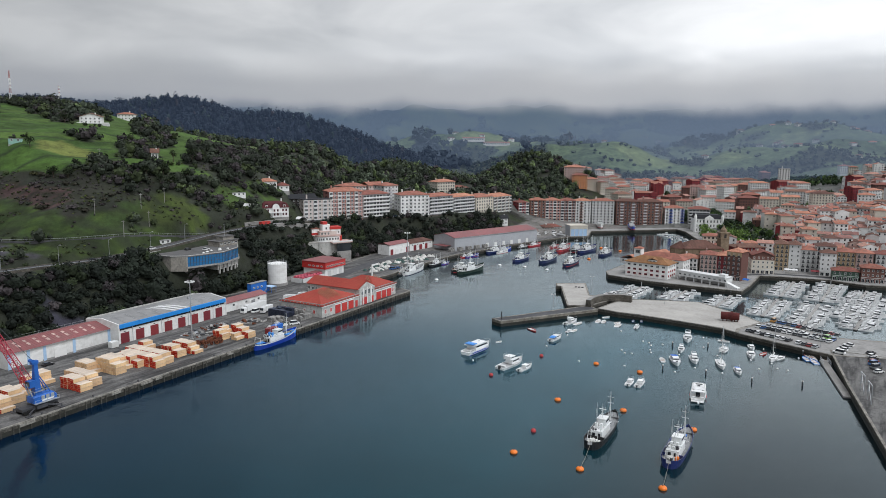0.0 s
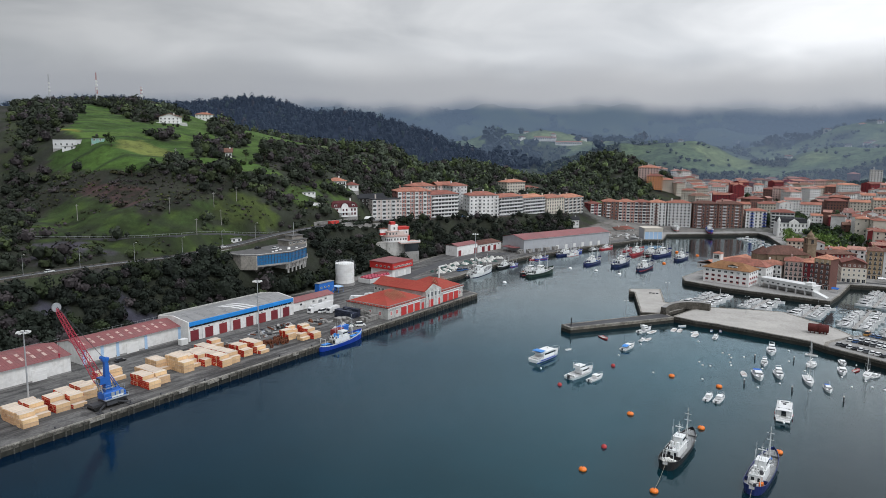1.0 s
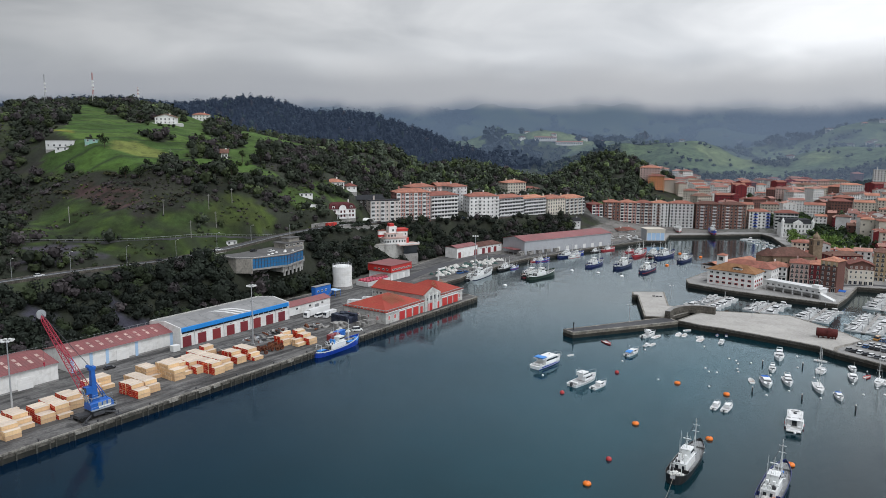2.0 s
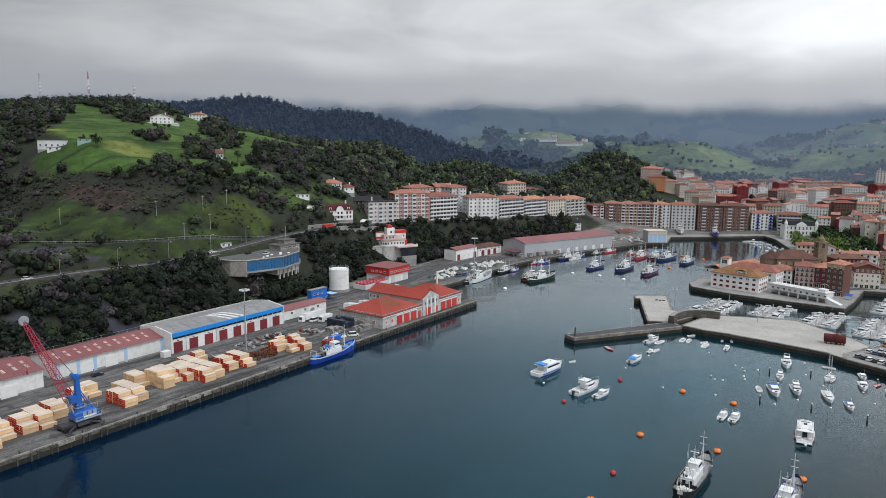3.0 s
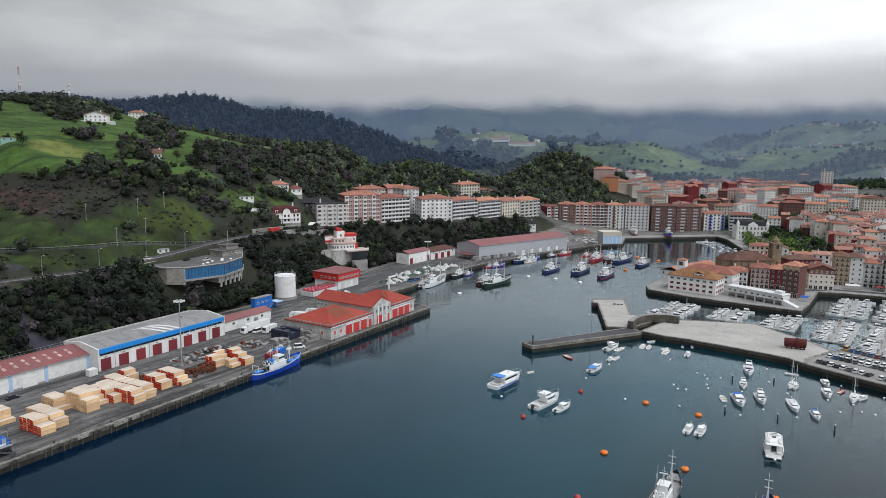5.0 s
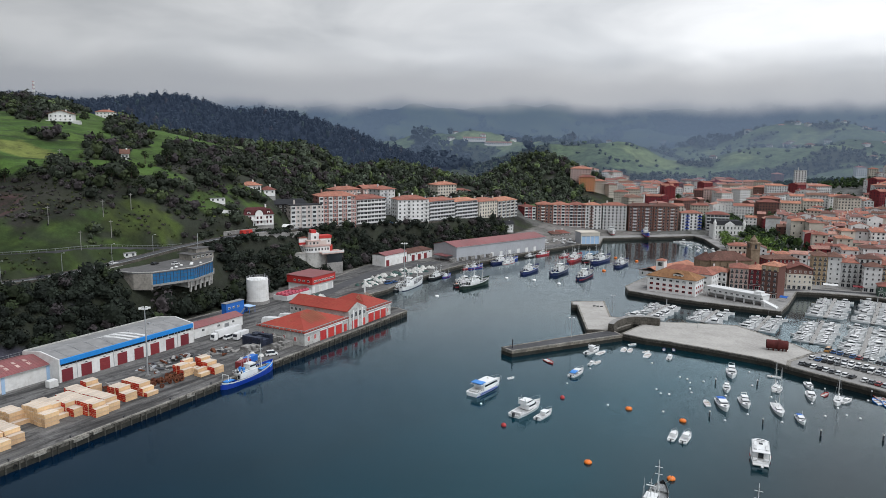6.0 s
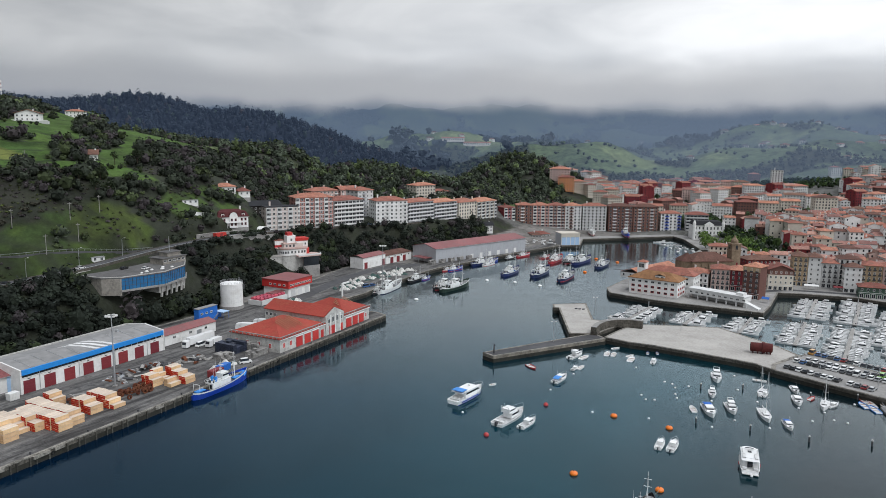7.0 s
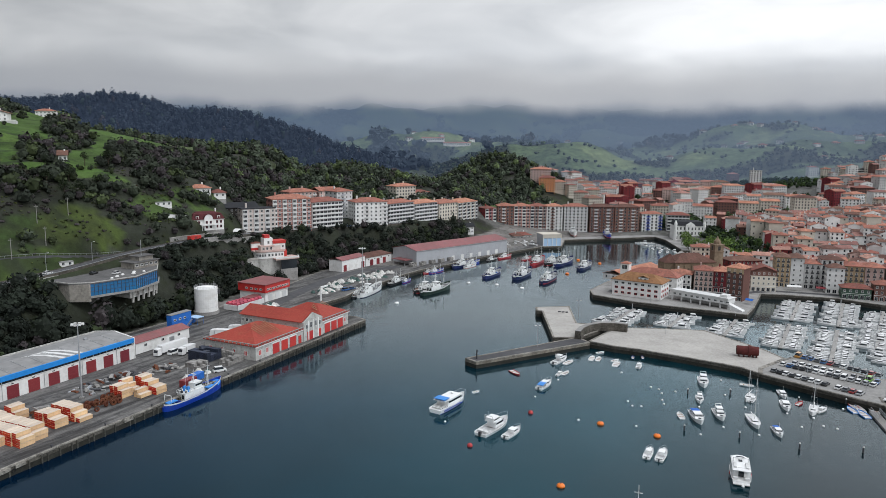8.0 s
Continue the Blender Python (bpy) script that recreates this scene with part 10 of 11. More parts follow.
def glass_building():
    """Blue glazed building hung on the cliff beside the road; its flat roof is a parking deck at the road's level."""
    t = on_quay("glass_building", "cliffside building with a band of blue glass and a parking roof", "building", 175.5, 91.3)
    z0, z1 = 17.4, 23.2
    front = [(0, 0), (20.5, -5.0), (38.5, 1.0), (47, 9.5)]
    plan = front + [(50, 24.5), (-7, 24.5), (-5.5, 7)]
    part("floor_slab", Shape().prism([(-0.4, -0.5), (20.5, -5.6), (39, 0.5), (47.6, 9.3), (50, 24), (0, 24)], z0 - 0.9, z0), CONCRETE, t)
    part("glass_wall", Shape().prism([(0, 0), (20.5, -5.0), (38.5, 1.0), (47, 9.5), (49, 23), (0, 23)], z0, z1 - 0.5), GLASS_BLUE, t, "blue curtain wall glass")
    part("roof", Shape().prism([(x, y - 0.3) for x, y in plan], z1 - 0.5, z1), ROOFDECK, t, "grey parking deck")
    for (ax, ay), (bx, by) in zip(plan, plan[1:] + plan[:1]):
        L = math.hypot(bx - ax, by - ay)
        if ay < 20 or by < 20:
            nx, ny = -(by - ay) / L * 0.35, (bx - ax) / L * 0.35
            part("roof_kerb", Shape().prism([(ax, ay - 0.3), (bx, by - 0.3), (bx + nx, by - 0.3 + ny), (ax + nx, ay - 0.3 + ny)], z1, z1 + 0.35), OLDWALL, t)
    for (ax, ay), (bx, by) in zip(front, front[1:]):
        L = math.hypot(bx - ax, by - ay)
        n = int(L / 1.7)
        for k in range(n + 1):
            x, y = ax + (bx - ax) * k / n, ay + (by - ay) * k / n
            part("mullion", Shape().box(x - 0.05, y - 0.14, z0, x + 0.05, y + 0.02, z1 - 0.5), DARKSTEEL, t)
        nx, ny = (by - ay) / L * 0.1, -(bx - ax) / L * 0.1
        for z in (z0 + 1.9, z0 + 3.8):
            part("transom", Shape().prism([(ax, ay), (bx, by), (bx + nx, by + ny), (ax + nx, ay + ny)], z - 0.06, z + 0.06), DARKSTEEL, t)
    wall = part("end_wall", Shape().prism([(-0.9, -0.3), (0, -0.2), (0, 20), (-5.2, 20), (-5.2, 6.8)], z0 - 2.4, z1 - 0.5), STAINED, t, "stained beige end wall")
    for k in range(3):
        part("slot_window", Shape().box(-1.02 - k * 0.0, 0.6 + k * 1.5, z1 - 2.0, -0.8, 1.2 + k * 1.5, z1 - 1.4), GLASS_DARK, wall)
    base = [(18, -3.6), (38, 1.6), (46.6, 10.2), (48, 20), (18, 20)]
    part("base_wall", Shape().prism(base, z0 - 4.2, z0 - 0.9), OLDWALL, t, "stained white base wall")
    for (ax, ay), (bx, by), n in ((base[0], base[1], 5), (base[1], base[2], 3)):
        for k in range(n):
            x, y = ax + (bx - ax) * (k + 0.5) / n, ay + (by - ay) * (k + 0.5) / n
            part("buttress", Shape().loft([[(x - 0.45, y - d, z), (x + 0.45, y - d, z), (x + 0.45, y + 0.6, z), (x - 0.45, y + 0.6, z)] for z, d in ((z0 - 6.5, 0.1), (z0 - 0.9, 0.8))]), OLDWALL, t)
    for x in (4.5, 11):
        part("bracket", Shape().loft([[(a, 12, z0 - 9), (a, -0.5 - (x - 2) * 0.2, z0 - 0.9), (a, 12, z0 - 0.9)] for a in (x - 0.5, x + 0.5)]), CONCRETE, t)
    part("foundation", Shape().prism([(-6, 12), (48, 14), (48, 24), (-6, 24)], z0 - 11, z0 - 0.9), CONCRETE, t)
    part("deck_edge", Shape().prism([(-7, 23.2), (50, 23.2), (50, 24.6), (-7, 24.6)], z1, z1 + 0.9), OLDWALL, t)
    room = part("rooftop_room", Shape().box(33, 10, z1, 48, 19, z1 + 2.9), STAINED, t, "stained flat-roofed rooftop room")
    part("room_roof", Shape().box(32.4, 9.4, z1 + 2.9, 48.6, 19.6, z1 + 3.25), ROOFDECK, room)
    part("upper_room", Shape().box(38, 12, z1 + 3.25, 46.5, 18, z1 + 5.2), STAINED, room)
    part("upper_roof", Shape().box(37.4, 11.4, z1 + 5.2, 47.1, 18.6, z1 + 5.5), ROOFDECK, room)
    for k in range(5):
        window(t, 34.6 + k * 2.9, 10, z1 + 1.1, 1.8, 1.2)
    part("roof_aerial", Shape().rod((42, 15, z1 + 5.5), (42, 15, z1 + 13), 0.14, 5), STEEL, t)
    for x, y, k in ((16, 2, 1.1), (20.5, 3.6, 0.9), (25, 1.6, 1.2), (28, 4.6, 1.0), (31, 1.5, 0.9), (12, 0.6, 0.8)):
        part("roof_dome", Shape().ball((x, y, z1 + 0.15), k, k * 0.75, 0.55), FRAME, t)


glass_building()
for u, v, c in ((196.5, 99.5, 0), (191, 108, 2)):
    copy_thing(CAR_MODELS[(c, "hatch")], pose(*quay_xy(u, v), Q + 23.2, 0, 0, HEAD + 10))
for u, c in ((20, 1), (84, 0), (140, 2), (176, 0)):
    x, y = quay_xy(u, float(road_v(u)))
    copy_thing(CAR_MODELS[(c, "hatch")], pose(x, y, road_z(u), 0, 0, HEAD))
r = random.Random(14)
for k in range(22):
    u = 345 + k * 6.0 + r.uniform(-0.8, 0.8)
    x, y = quay_xy(u, float(road_v(u)) + 2.7)
    turn = math.degrees(math.atan2(*(np.subtract(quay_xy(u + 3, float(road_v(u + 3))), quay_xy(u - 3, float(road_v(u - 3))))[::-1])))
    if r.random() < 0.8:
        park(x, y, road_z(u), turn, r.choice((0, 1, 2, 3, 5, 0, 1)))


def road_lamp(x, y, z, rz):
    t = thing("road_lamp", "tall grey road lamp with a single arm", "street lamp", x, y, z, rz, "road lamps")
    part("pole", Shape().rod((0, 0, 0), (0, 0, 9), 0.12, 6, 0.07).rod((0, 0, 9), (1.8, 0, 9.6), 0.06, 5), STEEL, t)
    part("lamp_head", Shape().box(1.6, -0.15, 9.5, 2.5, 0.15, 9.7), LAMP_WHITE, t)


for u in range(-30, 230, 26):
    road_lamp(*quay_xy(u, float(road_v(u)) + 3.6), road_z(u) - 0.1, HEAD - 90)
for x, y in ((-165.7, 431), (-157.5, 420.2), (-232.7, 400.7), (-165.4, 403.7), (-183.4, 410.1), (-157.6, 447), (-205, 470)):
    t = thing("utility_pole", "weathered utility pole on the grassy slope", "pole", x, y, ground_z(x, y) - 1.0, 20, "utility poles")
    part("pole", Shape().rod((0, 0, 0), (0, 0, 10), 0.17, 6, 0.12), PALLET, t)
    part("crossarm", Shape().box(-0.9, -0.08, 9.1, 0.9, 0.08, 9.3), PALLET, t)


def radio_mast(x, y, h, w, label, plain=False):
    z = ground_z(x, y)
    t = thing("radio_mast", label, "radio mast", x, y, z - 1, 15, "radio masts")
    n = int(h / 4)
    for k in range(n):
        s = Shape()
        a, b = w * (1 - 0.7 * k / n), w * (1 - 0.7 * (k + 1) / n)
        p = [(a, a), (-a, a), (-a, -a), (a, -a)]
        q = [(b, b), (-b, b), (-b, -b), (b, -b)]
        for i in range(4):
            j = (i + 1) % 4
            s.rod((*p[i], k * 4), (*q[i], k * 4 + 4), 0.11, 4).rod((*p[i], k * 4), (*q[j], k * 4 + 4), 0.06, 4).rod((*p[i], k * 4), (*p[j], k * 4), 0.06, 4)
        tagged(part("section", s, STEEL if plain else MASTRED if (k // 2) % 2 == 0 else FRAME, t), kind="stuff")
    for k in range(3):
        part("dish", Shape().rod((w * 0.5, -0.5, h * 0.55 + k * 4), (w * 0.5, -1.0, h * 0.55 + k * 4), 1.1, 10), FRAME, t)


MASTRED = mat("mast_red_paint", (0.32, 0.06, 0.04), 0.6, var=0.1)
radio_mast(-452, 826, 40, 1.2, "tall red and white lattice radio mast on the ridge")
radio_mast(-492, 800, 40, 1.1, "slender grey lattice radio mast behind the ridge", True)
radio_mast(-392, 810, 26, 1.2, "short red and white lattice mast among trees")

# ---- trees and woods ----


def crowns(name, X, Y, R, H, colours, leaves, size, label, category="trees", z_off=0.0, seed=3, contrast=(0.84, 1.17)):
    """Many tree crowns as one mesh: a dark core, and leaf sprays set unevenly over lobes."""
    g = np.random.RandomState(seed)
    n = len(X)
    Z = land(X, Y) + z_off
    ico = np.array([(0, 0, 1)] + [(0.894 * math.cos(k * math.tau / 5), 0.894 * math.sin(k * math.tau / 5), 0.447) for k in range(5)] +
                   [(0.894 * math.cos((k + 0.5) * math.tau / 5), 0.894 * math.sin((k + 0.5) * math.tau / 5), -0.447) for k in range(5)] + [(0, 0, -1)])
    tri = [(0, 1 + k, 1 + (k + 1) % 5) for k in range(5)] + [(1 + k, 6 + k, 1 + (k + 1) % 5) for k in range(5)] + [(1 + (k + 1) % 5, 6 + k, 6 + (k + 1) % 5) for k in range(5)] + [(11, 6 + (k + 1) % 5, 6 + k) for k in range(5)]
    scale = np.stack([R, R, H / 2], -1)
    centre = np.stack([X, Y, Z + H * 0.52], -1)
    core = centre[:, None] + ico[None] * scale[:, None] * 0.74 * g.uniform(0.85, 1.15, (n, 12, 1))
    d = g.normal(size=(n, leaves, 3))
    d[..., 2] = np.abs(d[..., 2]) * 1.0 - 0.35 * g.rand(n, leaves)
    d /= np.linalg.norm(d, axis=-1, keepdims=True)
    lobe = g.normal(size=(n, 5, 3))
    lobe /= np.linalg.norm(lobe, axis=-1, keepdims=True)
    bulge = np.max(np.einsum("nik,njk->nij", d, lobe), -1)
    rad = 0.72 + 0.30 * np.clip(bulge, 0, 1) ** 2 + 0.10 * g.rand(n, leaves)
    mid = centre[:, None] + d * scale[:, None] * rad[..., None]
    t1 = g.normal(size=(n, leaves, 3))
    t1 -= 0.6 * d * np.sum(t1 * d, -1, keepdims=True)
    t1 /= np.linalg.norm(t1, axis=-1, keepdims=True)
    t2 = np.cross(d + 0.5 * g.normal(size=d.shape), t1)
    t2 /= np.linalg.norm(t2, axis=-1, keepdims=True) + 1e-6
    s = (R[:, None] * size * g.uniform(0.6, 1.3, (n, leaves)))[..., None]
    quad = np.stack([mid - t1 * s - t2 * s * 0.6, mid + t1 * s - t2 * s * 0.4, mid + t1 * s * 0.5 + t2 * s, mid - t1 * s * 0.7 + t2 * s * 0.8], 2)
    verts = np.concatenate([core.reshape(-1, 3), quad.reshape(-1, 3)])
    nc = n * 12
    tris = (np.array(tri)[None] + (np.arange(n) * 12)[:, None, None]).reshape(-1, 3)
    quads = nc + np.arange(n * leaves * 4).reshape(-1, 4)
    me = bpy.data.meshes.new(name)
    me.from_pydata(verts.tolist(), [], tris.tolist() + quads.tolist())
    at = me.attributes.new("cover", "FLOAT_COLOR", "POINT")
    rgba = np.ones((len(verts), 4))
    # core set darker than the sprays, painting the shade inside a crown
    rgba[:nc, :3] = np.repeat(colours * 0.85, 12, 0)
    shade = g.uniform(*contrast, (n, leaves, 1))
    rgba[nc:, :3] = np.repeat((colours[:, None] * shade).reshape(-1, 3), 4, 0)
    at.data.foreach_set("color", rgba.ravel())
    me.materials.append(LEAF)
    return tagged(new(name, me), label, category, kind="stuff")


def scatter(x0, y0, x1, y1, step, seed, keep):
    g = np.random.RandomState(seed)
    gx, gy = np.meshgrid(np.arange(x0, x1, step), np.arange(y0, y1, step))
    X, Y = (gx + g.uniform(-0.48, 0.48, gx.shape) * step).ravel(), (gy + g.uniform(-0.48, 0.48, gx.shape) * step).ravel()
    ok = keep(X, Y, g)
    return X[ok], Y[ok], g


def leaf_colours(X, Y, g, base, spread=0.35, fresh=0.2, bare=0.0):
    """Crown colours: a base green, some trees in fresh leaf, some still bare and grey-brown."""
    n = len(X)
    c = np.array(base)[None] * (1 + spread * (g.rand(n, 1) * 2 - 1)) * (0.7 + 0.6 * cloudy(X, Y, 40, 91)[:, None])
    lot = g.rand(n)[:, None] + 0.5 * (cloudy(X, Y, 17, 95)[:, None] - 0.5)
    c = np.where(lot < fresh, c * np.array([1.55, 1.65, 1.05]), c)
    c = np.where(lot > 1 - bare, np.array([0.050, 0.043, 0.034]) * g.uniform(0.7, 1.3, (n, 1)), c)
    # blue raised slightly: haze painted into the leaf colours
    return c * np.array([1, 1, 1.25]) + np.array([0, 0, 0.002])


def clear_of_buildings(X, Y):
    ok = np.ones(X.shape, bool)
    u, v = land_uv(X, Y)
    ok &= ~((u > 166) & (u < 228) & (v > 87) & (v < 128))
    ok &= ~((u > 318) & (u < 500) & (v > road_v(u) - 2.5) & (v < road_v(u) + 34))
    for x, y, r2 in ((-74, 513, 12), (-66, 520, 10), (-107, 516, 13), (-115, 547, 12), (-281, 634, 16), (-318, 802, 16), (-287, 481, 20), (-264, 479, 10), (-187, 517, 7), (-126, 498, 7), (-98, 575, 22), (-70, 590, 24),
                    (-45, 610, 24), (-12, 630, 26), (18, 655, 26), (40, 680, 26), (62, 705, 24), (85, 730, 24), (25, 750, 20), (45, 770, 20), (-60, 655, 24), (-35, 640, 14)):
        front = (X - x) * QV[0] + (Y - y) * QV[1] < -6 if r2 >= 20 else np.hypot(X - x, Y - y) > r2 * 0.75
        ok &= (np.hypot(X - x, Y - y) > r2) | front
    return ok


def build_woods():
    inner = lambda X, Y, g: (woods(X, Y) > 0.15 + 0.35 * g.rand(X.size)) & clear_of_buildings(X, Y)
    # the wooded cliff and the slope above it
    X, Y, g = scatter(-470, 170, 130, 740, 3.4, 1, lambda X, Y, g: inner(X, Y, g) & (land_uv(X, Y)[1] < road_v(land_uv(X, Y)[0])))
    R = 1.9 + 2.3 * g.rand(len(X)) ** 1.5
    H = R * g.uniform(1.5, 2.4, len(X))
    cu, cv = land_uv(X, Y)
    brow = (cu > 228) & (cu < 335) & (cv > road_v(cu) - 14)              # kept low below the road's parapet
    H = np.where(brow, np.minimum(H, 3.0), H)
    tall = (cu > 150) & (cu < 232) & (cv < 92)
    R, H = np.where(tall, R * 1.3, R), np.where(tall, H * 1.7, H)
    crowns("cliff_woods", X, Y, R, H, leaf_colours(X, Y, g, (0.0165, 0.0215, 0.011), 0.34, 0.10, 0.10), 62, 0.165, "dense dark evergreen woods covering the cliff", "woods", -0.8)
    X, Y, g = scatter(-600, 230, 140, 980, 4.6, 2, lambda X, Y, g: inner(X, Y, g) & (X > -30 - 0.62 * Y) & (land_uv(X, Y)[1] >= road_v(land_uv(X, Y)[0])))
    R = 1.5 + 3.2 * g.rand(len(X)) ** 2.0
    H = R * g.uniform(1.3, 2.4, len(X))
    low = (plot(X, Y, SCRUB_BAND, 5, 16) > 0.5) & (np.maximum.reduce([plot(X, Y, c, 4, 14, 8) for c in CLUMPS]) < 0.5)
    R, H = np.where(low, R * 0.75, R), np.where(low, H * 0.42, H)
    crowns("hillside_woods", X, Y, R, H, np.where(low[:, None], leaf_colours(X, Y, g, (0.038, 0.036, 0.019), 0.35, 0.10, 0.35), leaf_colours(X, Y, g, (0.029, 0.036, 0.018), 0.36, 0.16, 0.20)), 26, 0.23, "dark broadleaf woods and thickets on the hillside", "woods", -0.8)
    # low scrub and gorse on the rough ground
    X, Y, g = scatter(-480, 240, 0, 760, 2.3, 3, lambda X, Y, g: (0.55 * cloudy(X, Y, 20, 71) + 0.45 * cloudy(X, Y, 7, 72) - 0.4 * np.maximum.reduce([plot(X, Y, p, 4, 14) for p in (UPPER_MEADOW, RIDGE_TOP, RIDGE_PASTURE)]) + 0.10 * plot(X, Y, SCRUB_BAND) - 0.05 * plot(X, Y, LOWER_MEADOW) > 0.52) & (g.rand(X.size) < 0.6) & (X > -30 - 0.62 * Y) & (land_uv(X, Y)[1] > 126) & clear_of_buildings(X, Y) & (height(X, Y) > 12))
    R, H = g.uniform(0.4, 1.3, len(X)), g.uniform(0.3, 1.3, len(X))
    crowns("scrub", X, Y, R, H, leaf_colours(X, Y, g, (0.034, 0.040, 0.014), 0.5, 0.2, 0.3), 7, 0.44, "low dark scrub and bracken on the rough ground", "scrub", -0.3)
    # hedges along the field edges
    hx, hy = [], []
    g = np.random.RandomState(6)
    for u0, v0, u1, v1 in ((186, 274, 205, 262), (288, 330, 300, 318), (354, 264, 465, 293), (362, 395, 407, 456), (330, 280, 350, 337), (183, 196, 226, 200), (240, 190, 262, 172)):
        m = int(math.hypot(u1 - u0, v1 - v0) / 2.2)
        for k in range(m):
            if g.rand() < 0.72:
                x, y = quay_xy(u0 + (u1 - u0) * k / m + g.uniform(-2, 2), v0 + (v1 - v0) * k / m + 3 * math.sin(k * 0.25) + g.uniform(-2, 2))
                hx.append(x), hy.append(y)
    X, Y = np.array(hx), np.array(hy)
    ok = clear_of_buildings(X, Y)
    X, Y = X[ok], Y[ok]
    crowns("hedgerow", X, Y, g.uniform(1.0, 2.2, len(X)), g.uniform(1.6, 4.0, len(X)), leaf_colours(X, Y, g, (0.020, 0.026, 0.010)), 24, 0.3, "dark overgrown hedgerows between meadows", "hedge", -0.5)
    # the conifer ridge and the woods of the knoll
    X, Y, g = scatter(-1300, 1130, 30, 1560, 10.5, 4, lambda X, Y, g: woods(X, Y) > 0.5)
    # ridge leaves shifted to blue-grey, which paints haze into their colour
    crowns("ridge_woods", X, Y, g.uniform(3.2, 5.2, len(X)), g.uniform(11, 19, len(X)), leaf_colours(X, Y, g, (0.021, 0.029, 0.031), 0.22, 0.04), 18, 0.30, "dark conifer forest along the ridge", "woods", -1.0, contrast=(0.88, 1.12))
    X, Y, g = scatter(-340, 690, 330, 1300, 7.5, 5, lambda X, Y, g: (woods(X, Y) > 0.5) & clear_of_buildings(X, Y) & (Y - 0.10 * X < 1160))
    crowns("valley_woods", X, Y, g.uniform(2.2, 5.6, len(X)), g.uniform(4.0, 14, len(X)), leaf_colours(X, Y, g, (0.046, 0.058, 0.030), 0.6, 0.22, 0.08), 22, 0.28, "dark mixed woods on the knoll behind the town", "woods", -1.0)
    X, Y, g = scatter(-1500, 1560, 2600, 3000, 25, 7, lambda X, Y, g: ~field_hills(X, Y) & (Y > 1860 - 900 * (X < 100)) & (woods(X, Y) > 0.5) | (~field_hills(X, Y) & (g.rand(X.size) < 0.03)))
    # far leaves tinted blue-grey to paint the haze of distance
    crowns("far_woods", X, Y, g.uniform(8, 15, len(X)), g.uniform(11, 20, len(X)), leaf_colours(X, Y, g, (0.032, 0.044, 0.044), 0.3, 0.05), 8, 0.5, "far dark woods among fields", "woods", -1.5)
    X, Y, g = scatter(100, 1150, 1500, 1860, 13, 8, lambda X, Y, g: (woods(X, Y) > 0.5) | ((g.rand(X.size) < 0.02) & (height(X, Y) > 12)) |
                      (field_hills(X, Y) & (g.rand(X.size) < 0.45) & ((np.abs(((X + 0.3 * Y) / 62) % 1 - 0.5) > 0.40) & (cloudy(X, Y, 90, 66) > 0.5) | (np.abs(((Y - 0.3 * X) / 85) % 1 - 0.5) > 0.43))))
    crowns("field_trees", X, Y, g.uniform(2.5, 5.5, len(X)), g.uniform(4, 9, len(X)), leaf_colours(X, Y, g, (0.040, 0.054, 0.036), 0.3, 0.1), 12, 0.38, "scattered trees and copses behind the town", "trees", -1.0)
    # gardens and street trees, wherever the houses leave room
    def room(X, Y, g):
        ok = ((cloudy(X, Y, 110, 19) < 0.46) & (g.rand(X.size) < 0.8)) | ((g.rand(X.size) < 0.5) & (cloudy(X, Y, 45, 23) > 0.5))
        ok &= (town_area(X, Y) > 0.5) & (shore_distance(X, Y) > 30)
        for hx, hy, gap in TOWN_SPOTS:
            ok &= np.hypot(X - hx, Y - hy) > gap
        return ok
    X, Y, g = scatter(230, 520, 900, 1250, 7, 9, room)
    crowns("town_trees", X, Y, g.uniform(2.0, 4, len(X)), g.uniform(4, 9, len(X)), leaf_colours(X, Y, g, (0.026, 0.042, 0.014), 0.4, 0.25), 16, 0.34, "green gardens and trees between the town's houses", "trees", -0.5)


build_woods()


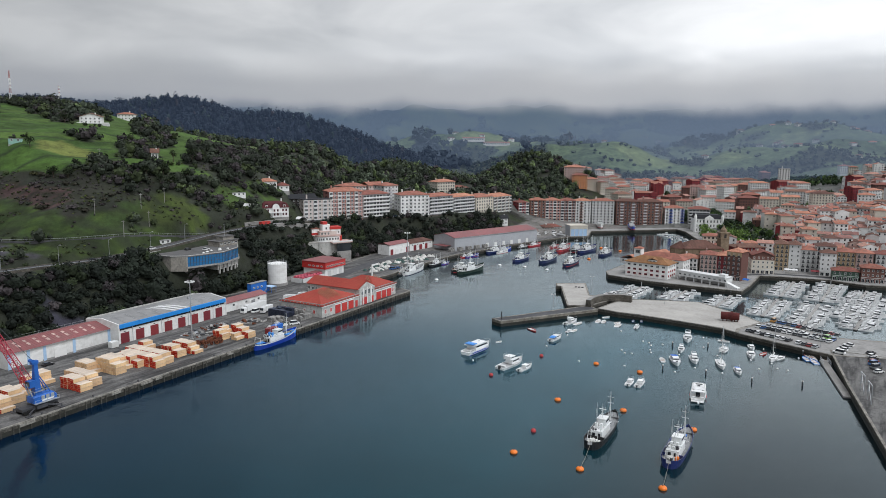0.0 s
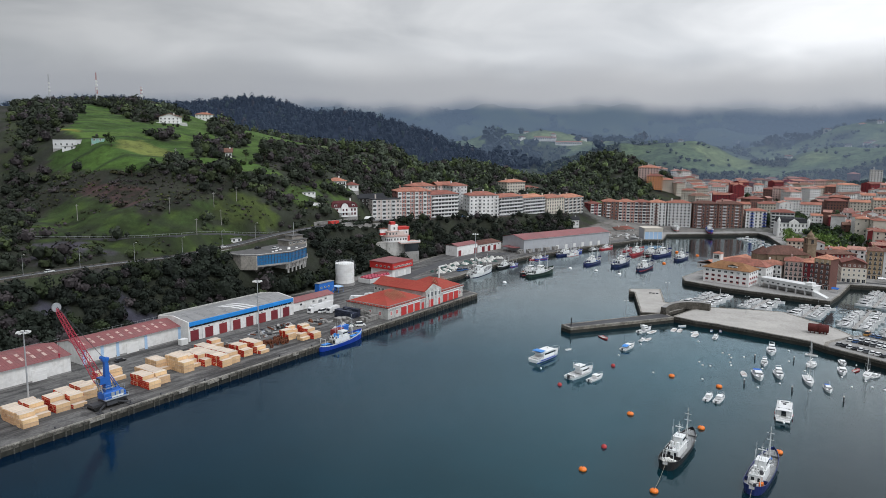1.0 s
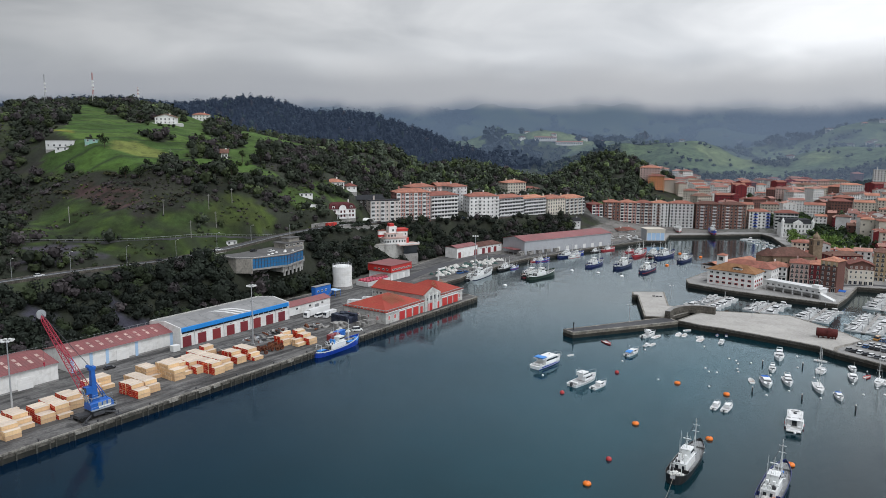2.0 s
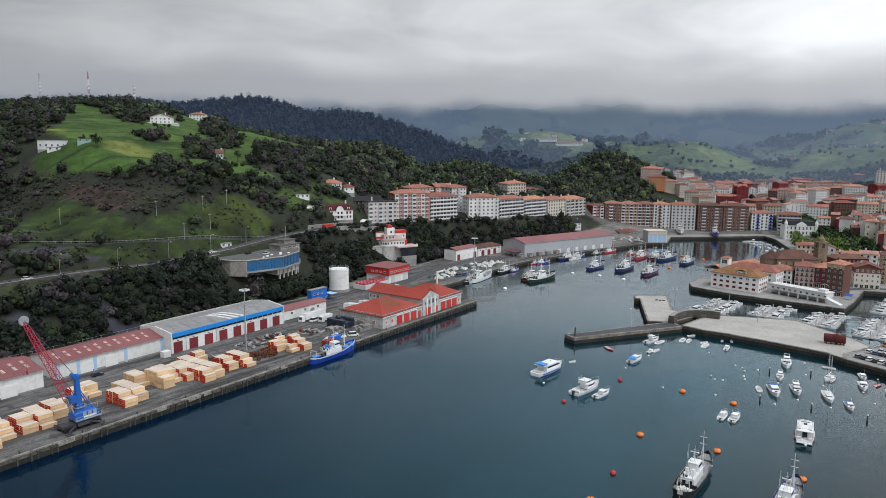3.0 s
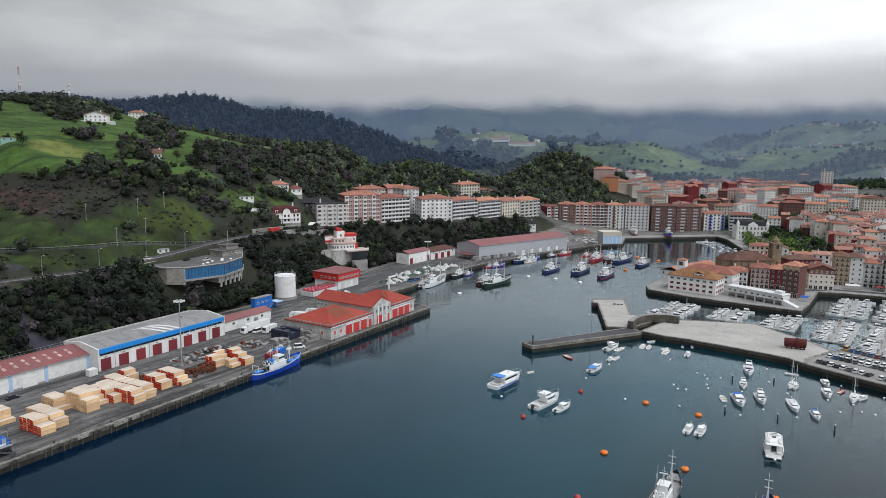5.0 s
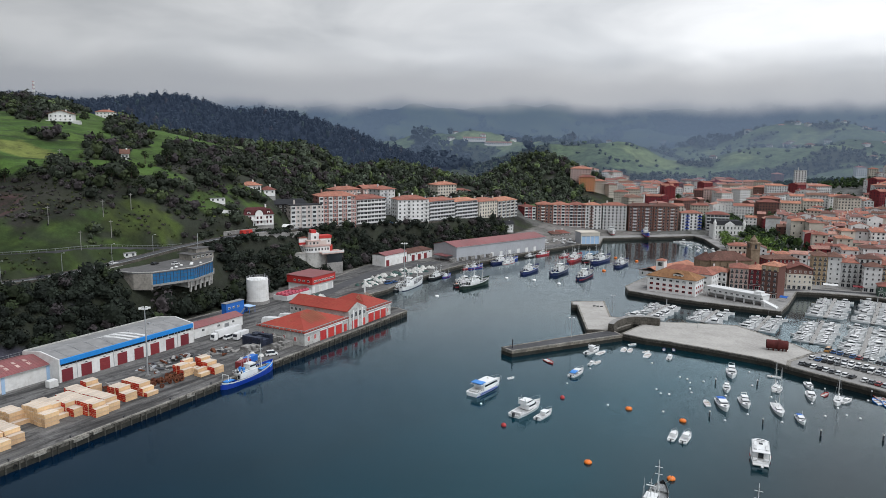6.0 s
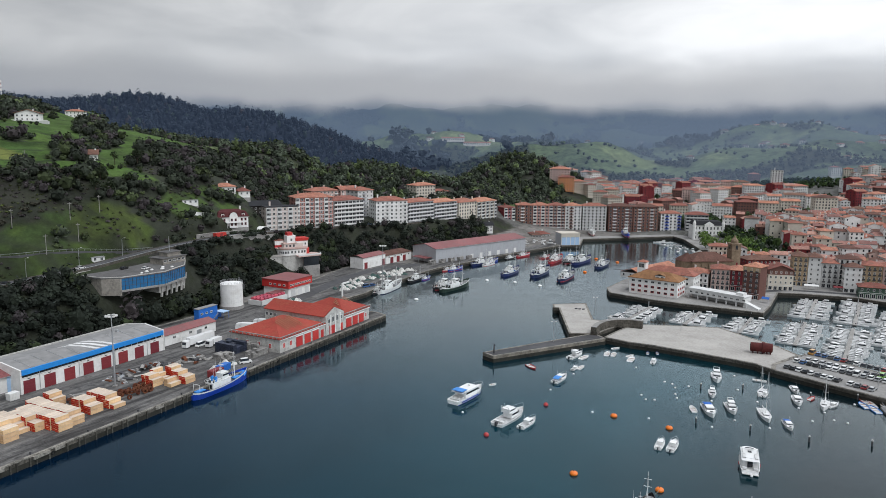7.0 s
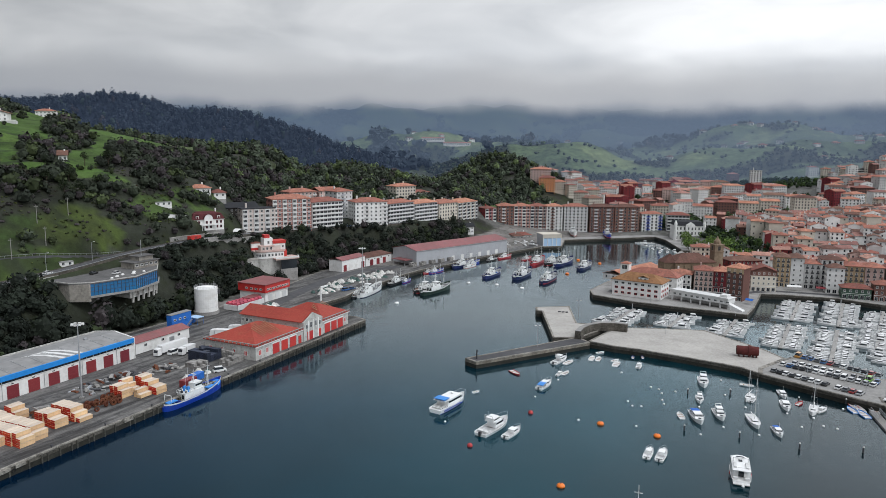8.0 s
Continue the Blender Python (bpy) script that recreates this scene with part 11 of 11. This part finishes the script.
def tree(x, y, h, rr, colour, label, seed, category="tree", group=""):
    """A single tree: tapered trunk, limbs, and a crown of leaf sprays in uneven lobes."""
    r = random.Random(seed)
    z = ground_z(x, y) if h < 30 else 0
    z = max(z, Q) if z < 3.2 else z
    t = thing("tree", label, category, x, y, z - 0.2, r.uniform(0, 360), group)
    s = Shape().rod((0, 0, 0), (0.1, 0, h * 0.5), 0.28, 6, 0.14)
    tips = []
    for k in range(6):
        a = k * 1.05 + r.uniform(-0.3, 0.3)
        tip = (rr * 0.55 * math.cos(a), rr * 0.55 * math.sin(a), h * r.uniform(0.55, 0.85))
        s.rod((0.05, 0, h * r.uniform(0.28, 0.45)), tip, 0.12, 5, 0.05)
        tips.append(tip)
    tips.append((0, 0, h * 0.88))
    part("trunk", s, BARK, t)
    v, f, cols = [], [], []
    for tx, ty, tz in tips:
        for k in range(34):
            d = Vector((r.gauss(0, 1), r.gauss(0, 1), r.gauss(0, 0.8))).normalized() * rr * 0.52 * r.uniform(0.55, 1.05)
            c, q = Vector((tx, ty, tz)) + d, rr * r.uniform(0.07, 0.16)
            a, b = Vector((r.gauss(0, 1), r.gauss(0, 1), r.gauss(0, 1))).normalized() * q, Vector((r.gauss(0, 1), r.gauss(0, 1), r.gauss(0, 1))).normalized() * q
            n = len(v)
            v += [tuple(c - a - b * 0.5), tuple(c + a - b * 0.4), tuple(c + a * 0.6 + b), tuple(c - a * 0.7 + b * 0.8)]
            f.append((n, n + 1, n + 2, n + 3))
            k2 = r.uniform(0.7, 1.35)
            cols += [[q2 * k2 for q2 in colour] + [1]] * 4
    me = bpy.data.meshes.new("crown")
    me.from_pydata(v, [], f)
    me.attributes.new("cover", "FLOAT_COLOR", "POINT").data.foreach_set("color", np.array(cols).ravel())
    me.materials.append(LEAF)
    ob = new("crown", me)
    ob.parent = t
    return t


r = random.Random(9)
park_tree = [tree(255 + k * 6, 600 + k * 3, 8 + k * 0.7, 4.8, (0.105, 0.165, 0.040), "leafy green park tree in the town garden", 60 + k, group="park trees") for k in range(3)]
for k in range(50):
    a, q = r.uniform(0, math.tau), math.sqrt(r.random())
    copy_thing(park_tree[k % 3], pose(277 + 27 * q * math.cos(a) + 16 * q * math.sin(a), 640 + 88 * q * math.sin(a), Q - 0.2, 0, 0, r.uniform(0, 360)))
for k, (u, v, h, rr) in enumerate(((172, 197, 7, 3.6), (176, 189, 6.5, 3.2), (212, 165, 7, 3.4), (226, 166, 7, 3.4), (222, 155, 9, 3.8), (256, 191, 9, 2.4), (270, 188, 10, 4.2), (242, 163, 5, 3.4), (218, 160, 6, 3.2), (276, 336, 8, 4.4), (186, 240, 7, 3))):
    x, y = quay_xy(u, v)
    tree(x, y, h, rr, (0.016, 0.024, 0.010), "dark single tree standing on the meadow", 80 + k, group="meadow trees")


# ---- walls and garden round the roadside villa ----


def bank_wall(label, line, up, material, thick=0.5):
    """A retaining wall that follows the slope, with a capping."""
    t = thing("retaining_wall", label, "wall", 0, 0, 0, 0, "retaining walls")
    body, cap = [], []
    for u, v in line:
        a, b = quay_xy(u, v), quay_xy(u, v + thick)
        z = sum(ground_z(*quay_xy(u + k, v + 0.3)) for k in range(-12, 13, 4)) / 7 + up
        body.append([(*a, z - up - 6), (*a, z), (*b, z), (*b, z - up - 6)])
        a2, b2 = quay_xy(u, v - 0.15), quay_xy(u, v + thick + 0.15)
        cap.append([(*a2, z), (*a2, z + 0.2), (*b2, z + 0.2), (*b2, z)])
    part("masonry", Shape().loft(body), material, t)
    part("capping", Shape().loft(cap), PALE, t)


bank_wall("long grey stone retaining wall under a white villa", [(258, 128.5), (268, 128.5), (278, 128), (288, 128), (298, 128.5)], 2.6, CONCRETE)
bank_wall("pale rendered wall along the hillside road", [(268, 117.3), (280, 117.2), (292, 117), (304, 117), (316, 117.5)], 1.4, CONCRETE)
bank_wall("low white garden wall beside a villa", [(264, 138), (272, 137), (279, 136.5)], 1.5, WHITE)
bank_wall("pale wall below blocks of flats along the road", [(322, 131), (340, 131.5), (356, 127)], 1.8, OFFWHITE)
g = np.random.RandomState(77)
hedge_u = np.repeat(np.arange(284, 313, 1.3), 2)
HX, HY = quay_xy(hedge_u + g.uniform(-0.3, 0.3, len(hedge_u)), 127 + np.tile([0.0, 1.6], len(hedge_u) // 2))
crowns("clipped_hedge", HX, HY, g.uniform(1.0, 1.4, len(HX)), g.uniform(2.2, 3.0, len(HX)), leaf_colours(HX, HY, g, (0.018, 0.026, 0.010), 0.3, 0.05), 22, 0.28, "dark clipped hedge above a lawn bank", "hedge", -0.3)
hx, hy = quay_xy(273, 125.2)
hut = thing("red_container", "bright red storage container beside the hillside road", "container", hx, hy, ground_z(hx, hy) + 0.1, 58)
part("body", Shape().box(-4, -1.3, 0, 4, 1.3, 2.7), REDPAINT, hut)
part("door", Shape().box(-1, -1.36, 0.1, 1, -1.3, 2.4), DEEPRED, hut)
hx, hy = quay_xy(318, 132)
dome = thing("arched_canopy", "white curved canopy over a garden terrace", "canopy", hx, hy, ground_z(hx, hy), 58)
part("shell", Shape().loft([[(5.0 * math.cos(q), y, 3.4 * math.sin(q)) for q in np.linspace(0, math.pi, 11)] + [(4.7 * math.cos(q), y, 3.15 * math.sin(q)) for q in np.linspace(math.pi, 0, 11)] for y in (-2.6, 2.6)]), WHITE, dome)


def yard_fence():
    """The mesh fence on a low wall between the warehouses and the cliff."""
    t = on_quay("yard_fence", "pale wire mesh fence on a concrete wall below the cliff", "fence", 20, 80.6)
    part("wall", Shape().box(0, -0.2, -0.3, 88, 0.2, 2.6), CONCRETE, t)
    for k in range(23):
        part("fence_post", Shape().box(k * 4 - 0.06, -0.06, 2.6, k * 4 + 0.06, 0.06, 4.7), STEEL, t)
    for z in (2.8, 3.7, 4.6):
        part("fence_rail", Shape().box(0, -0.03, z - 0.04, 88, 0.03, z + 0.04), STEEL, t)


yard_fence()
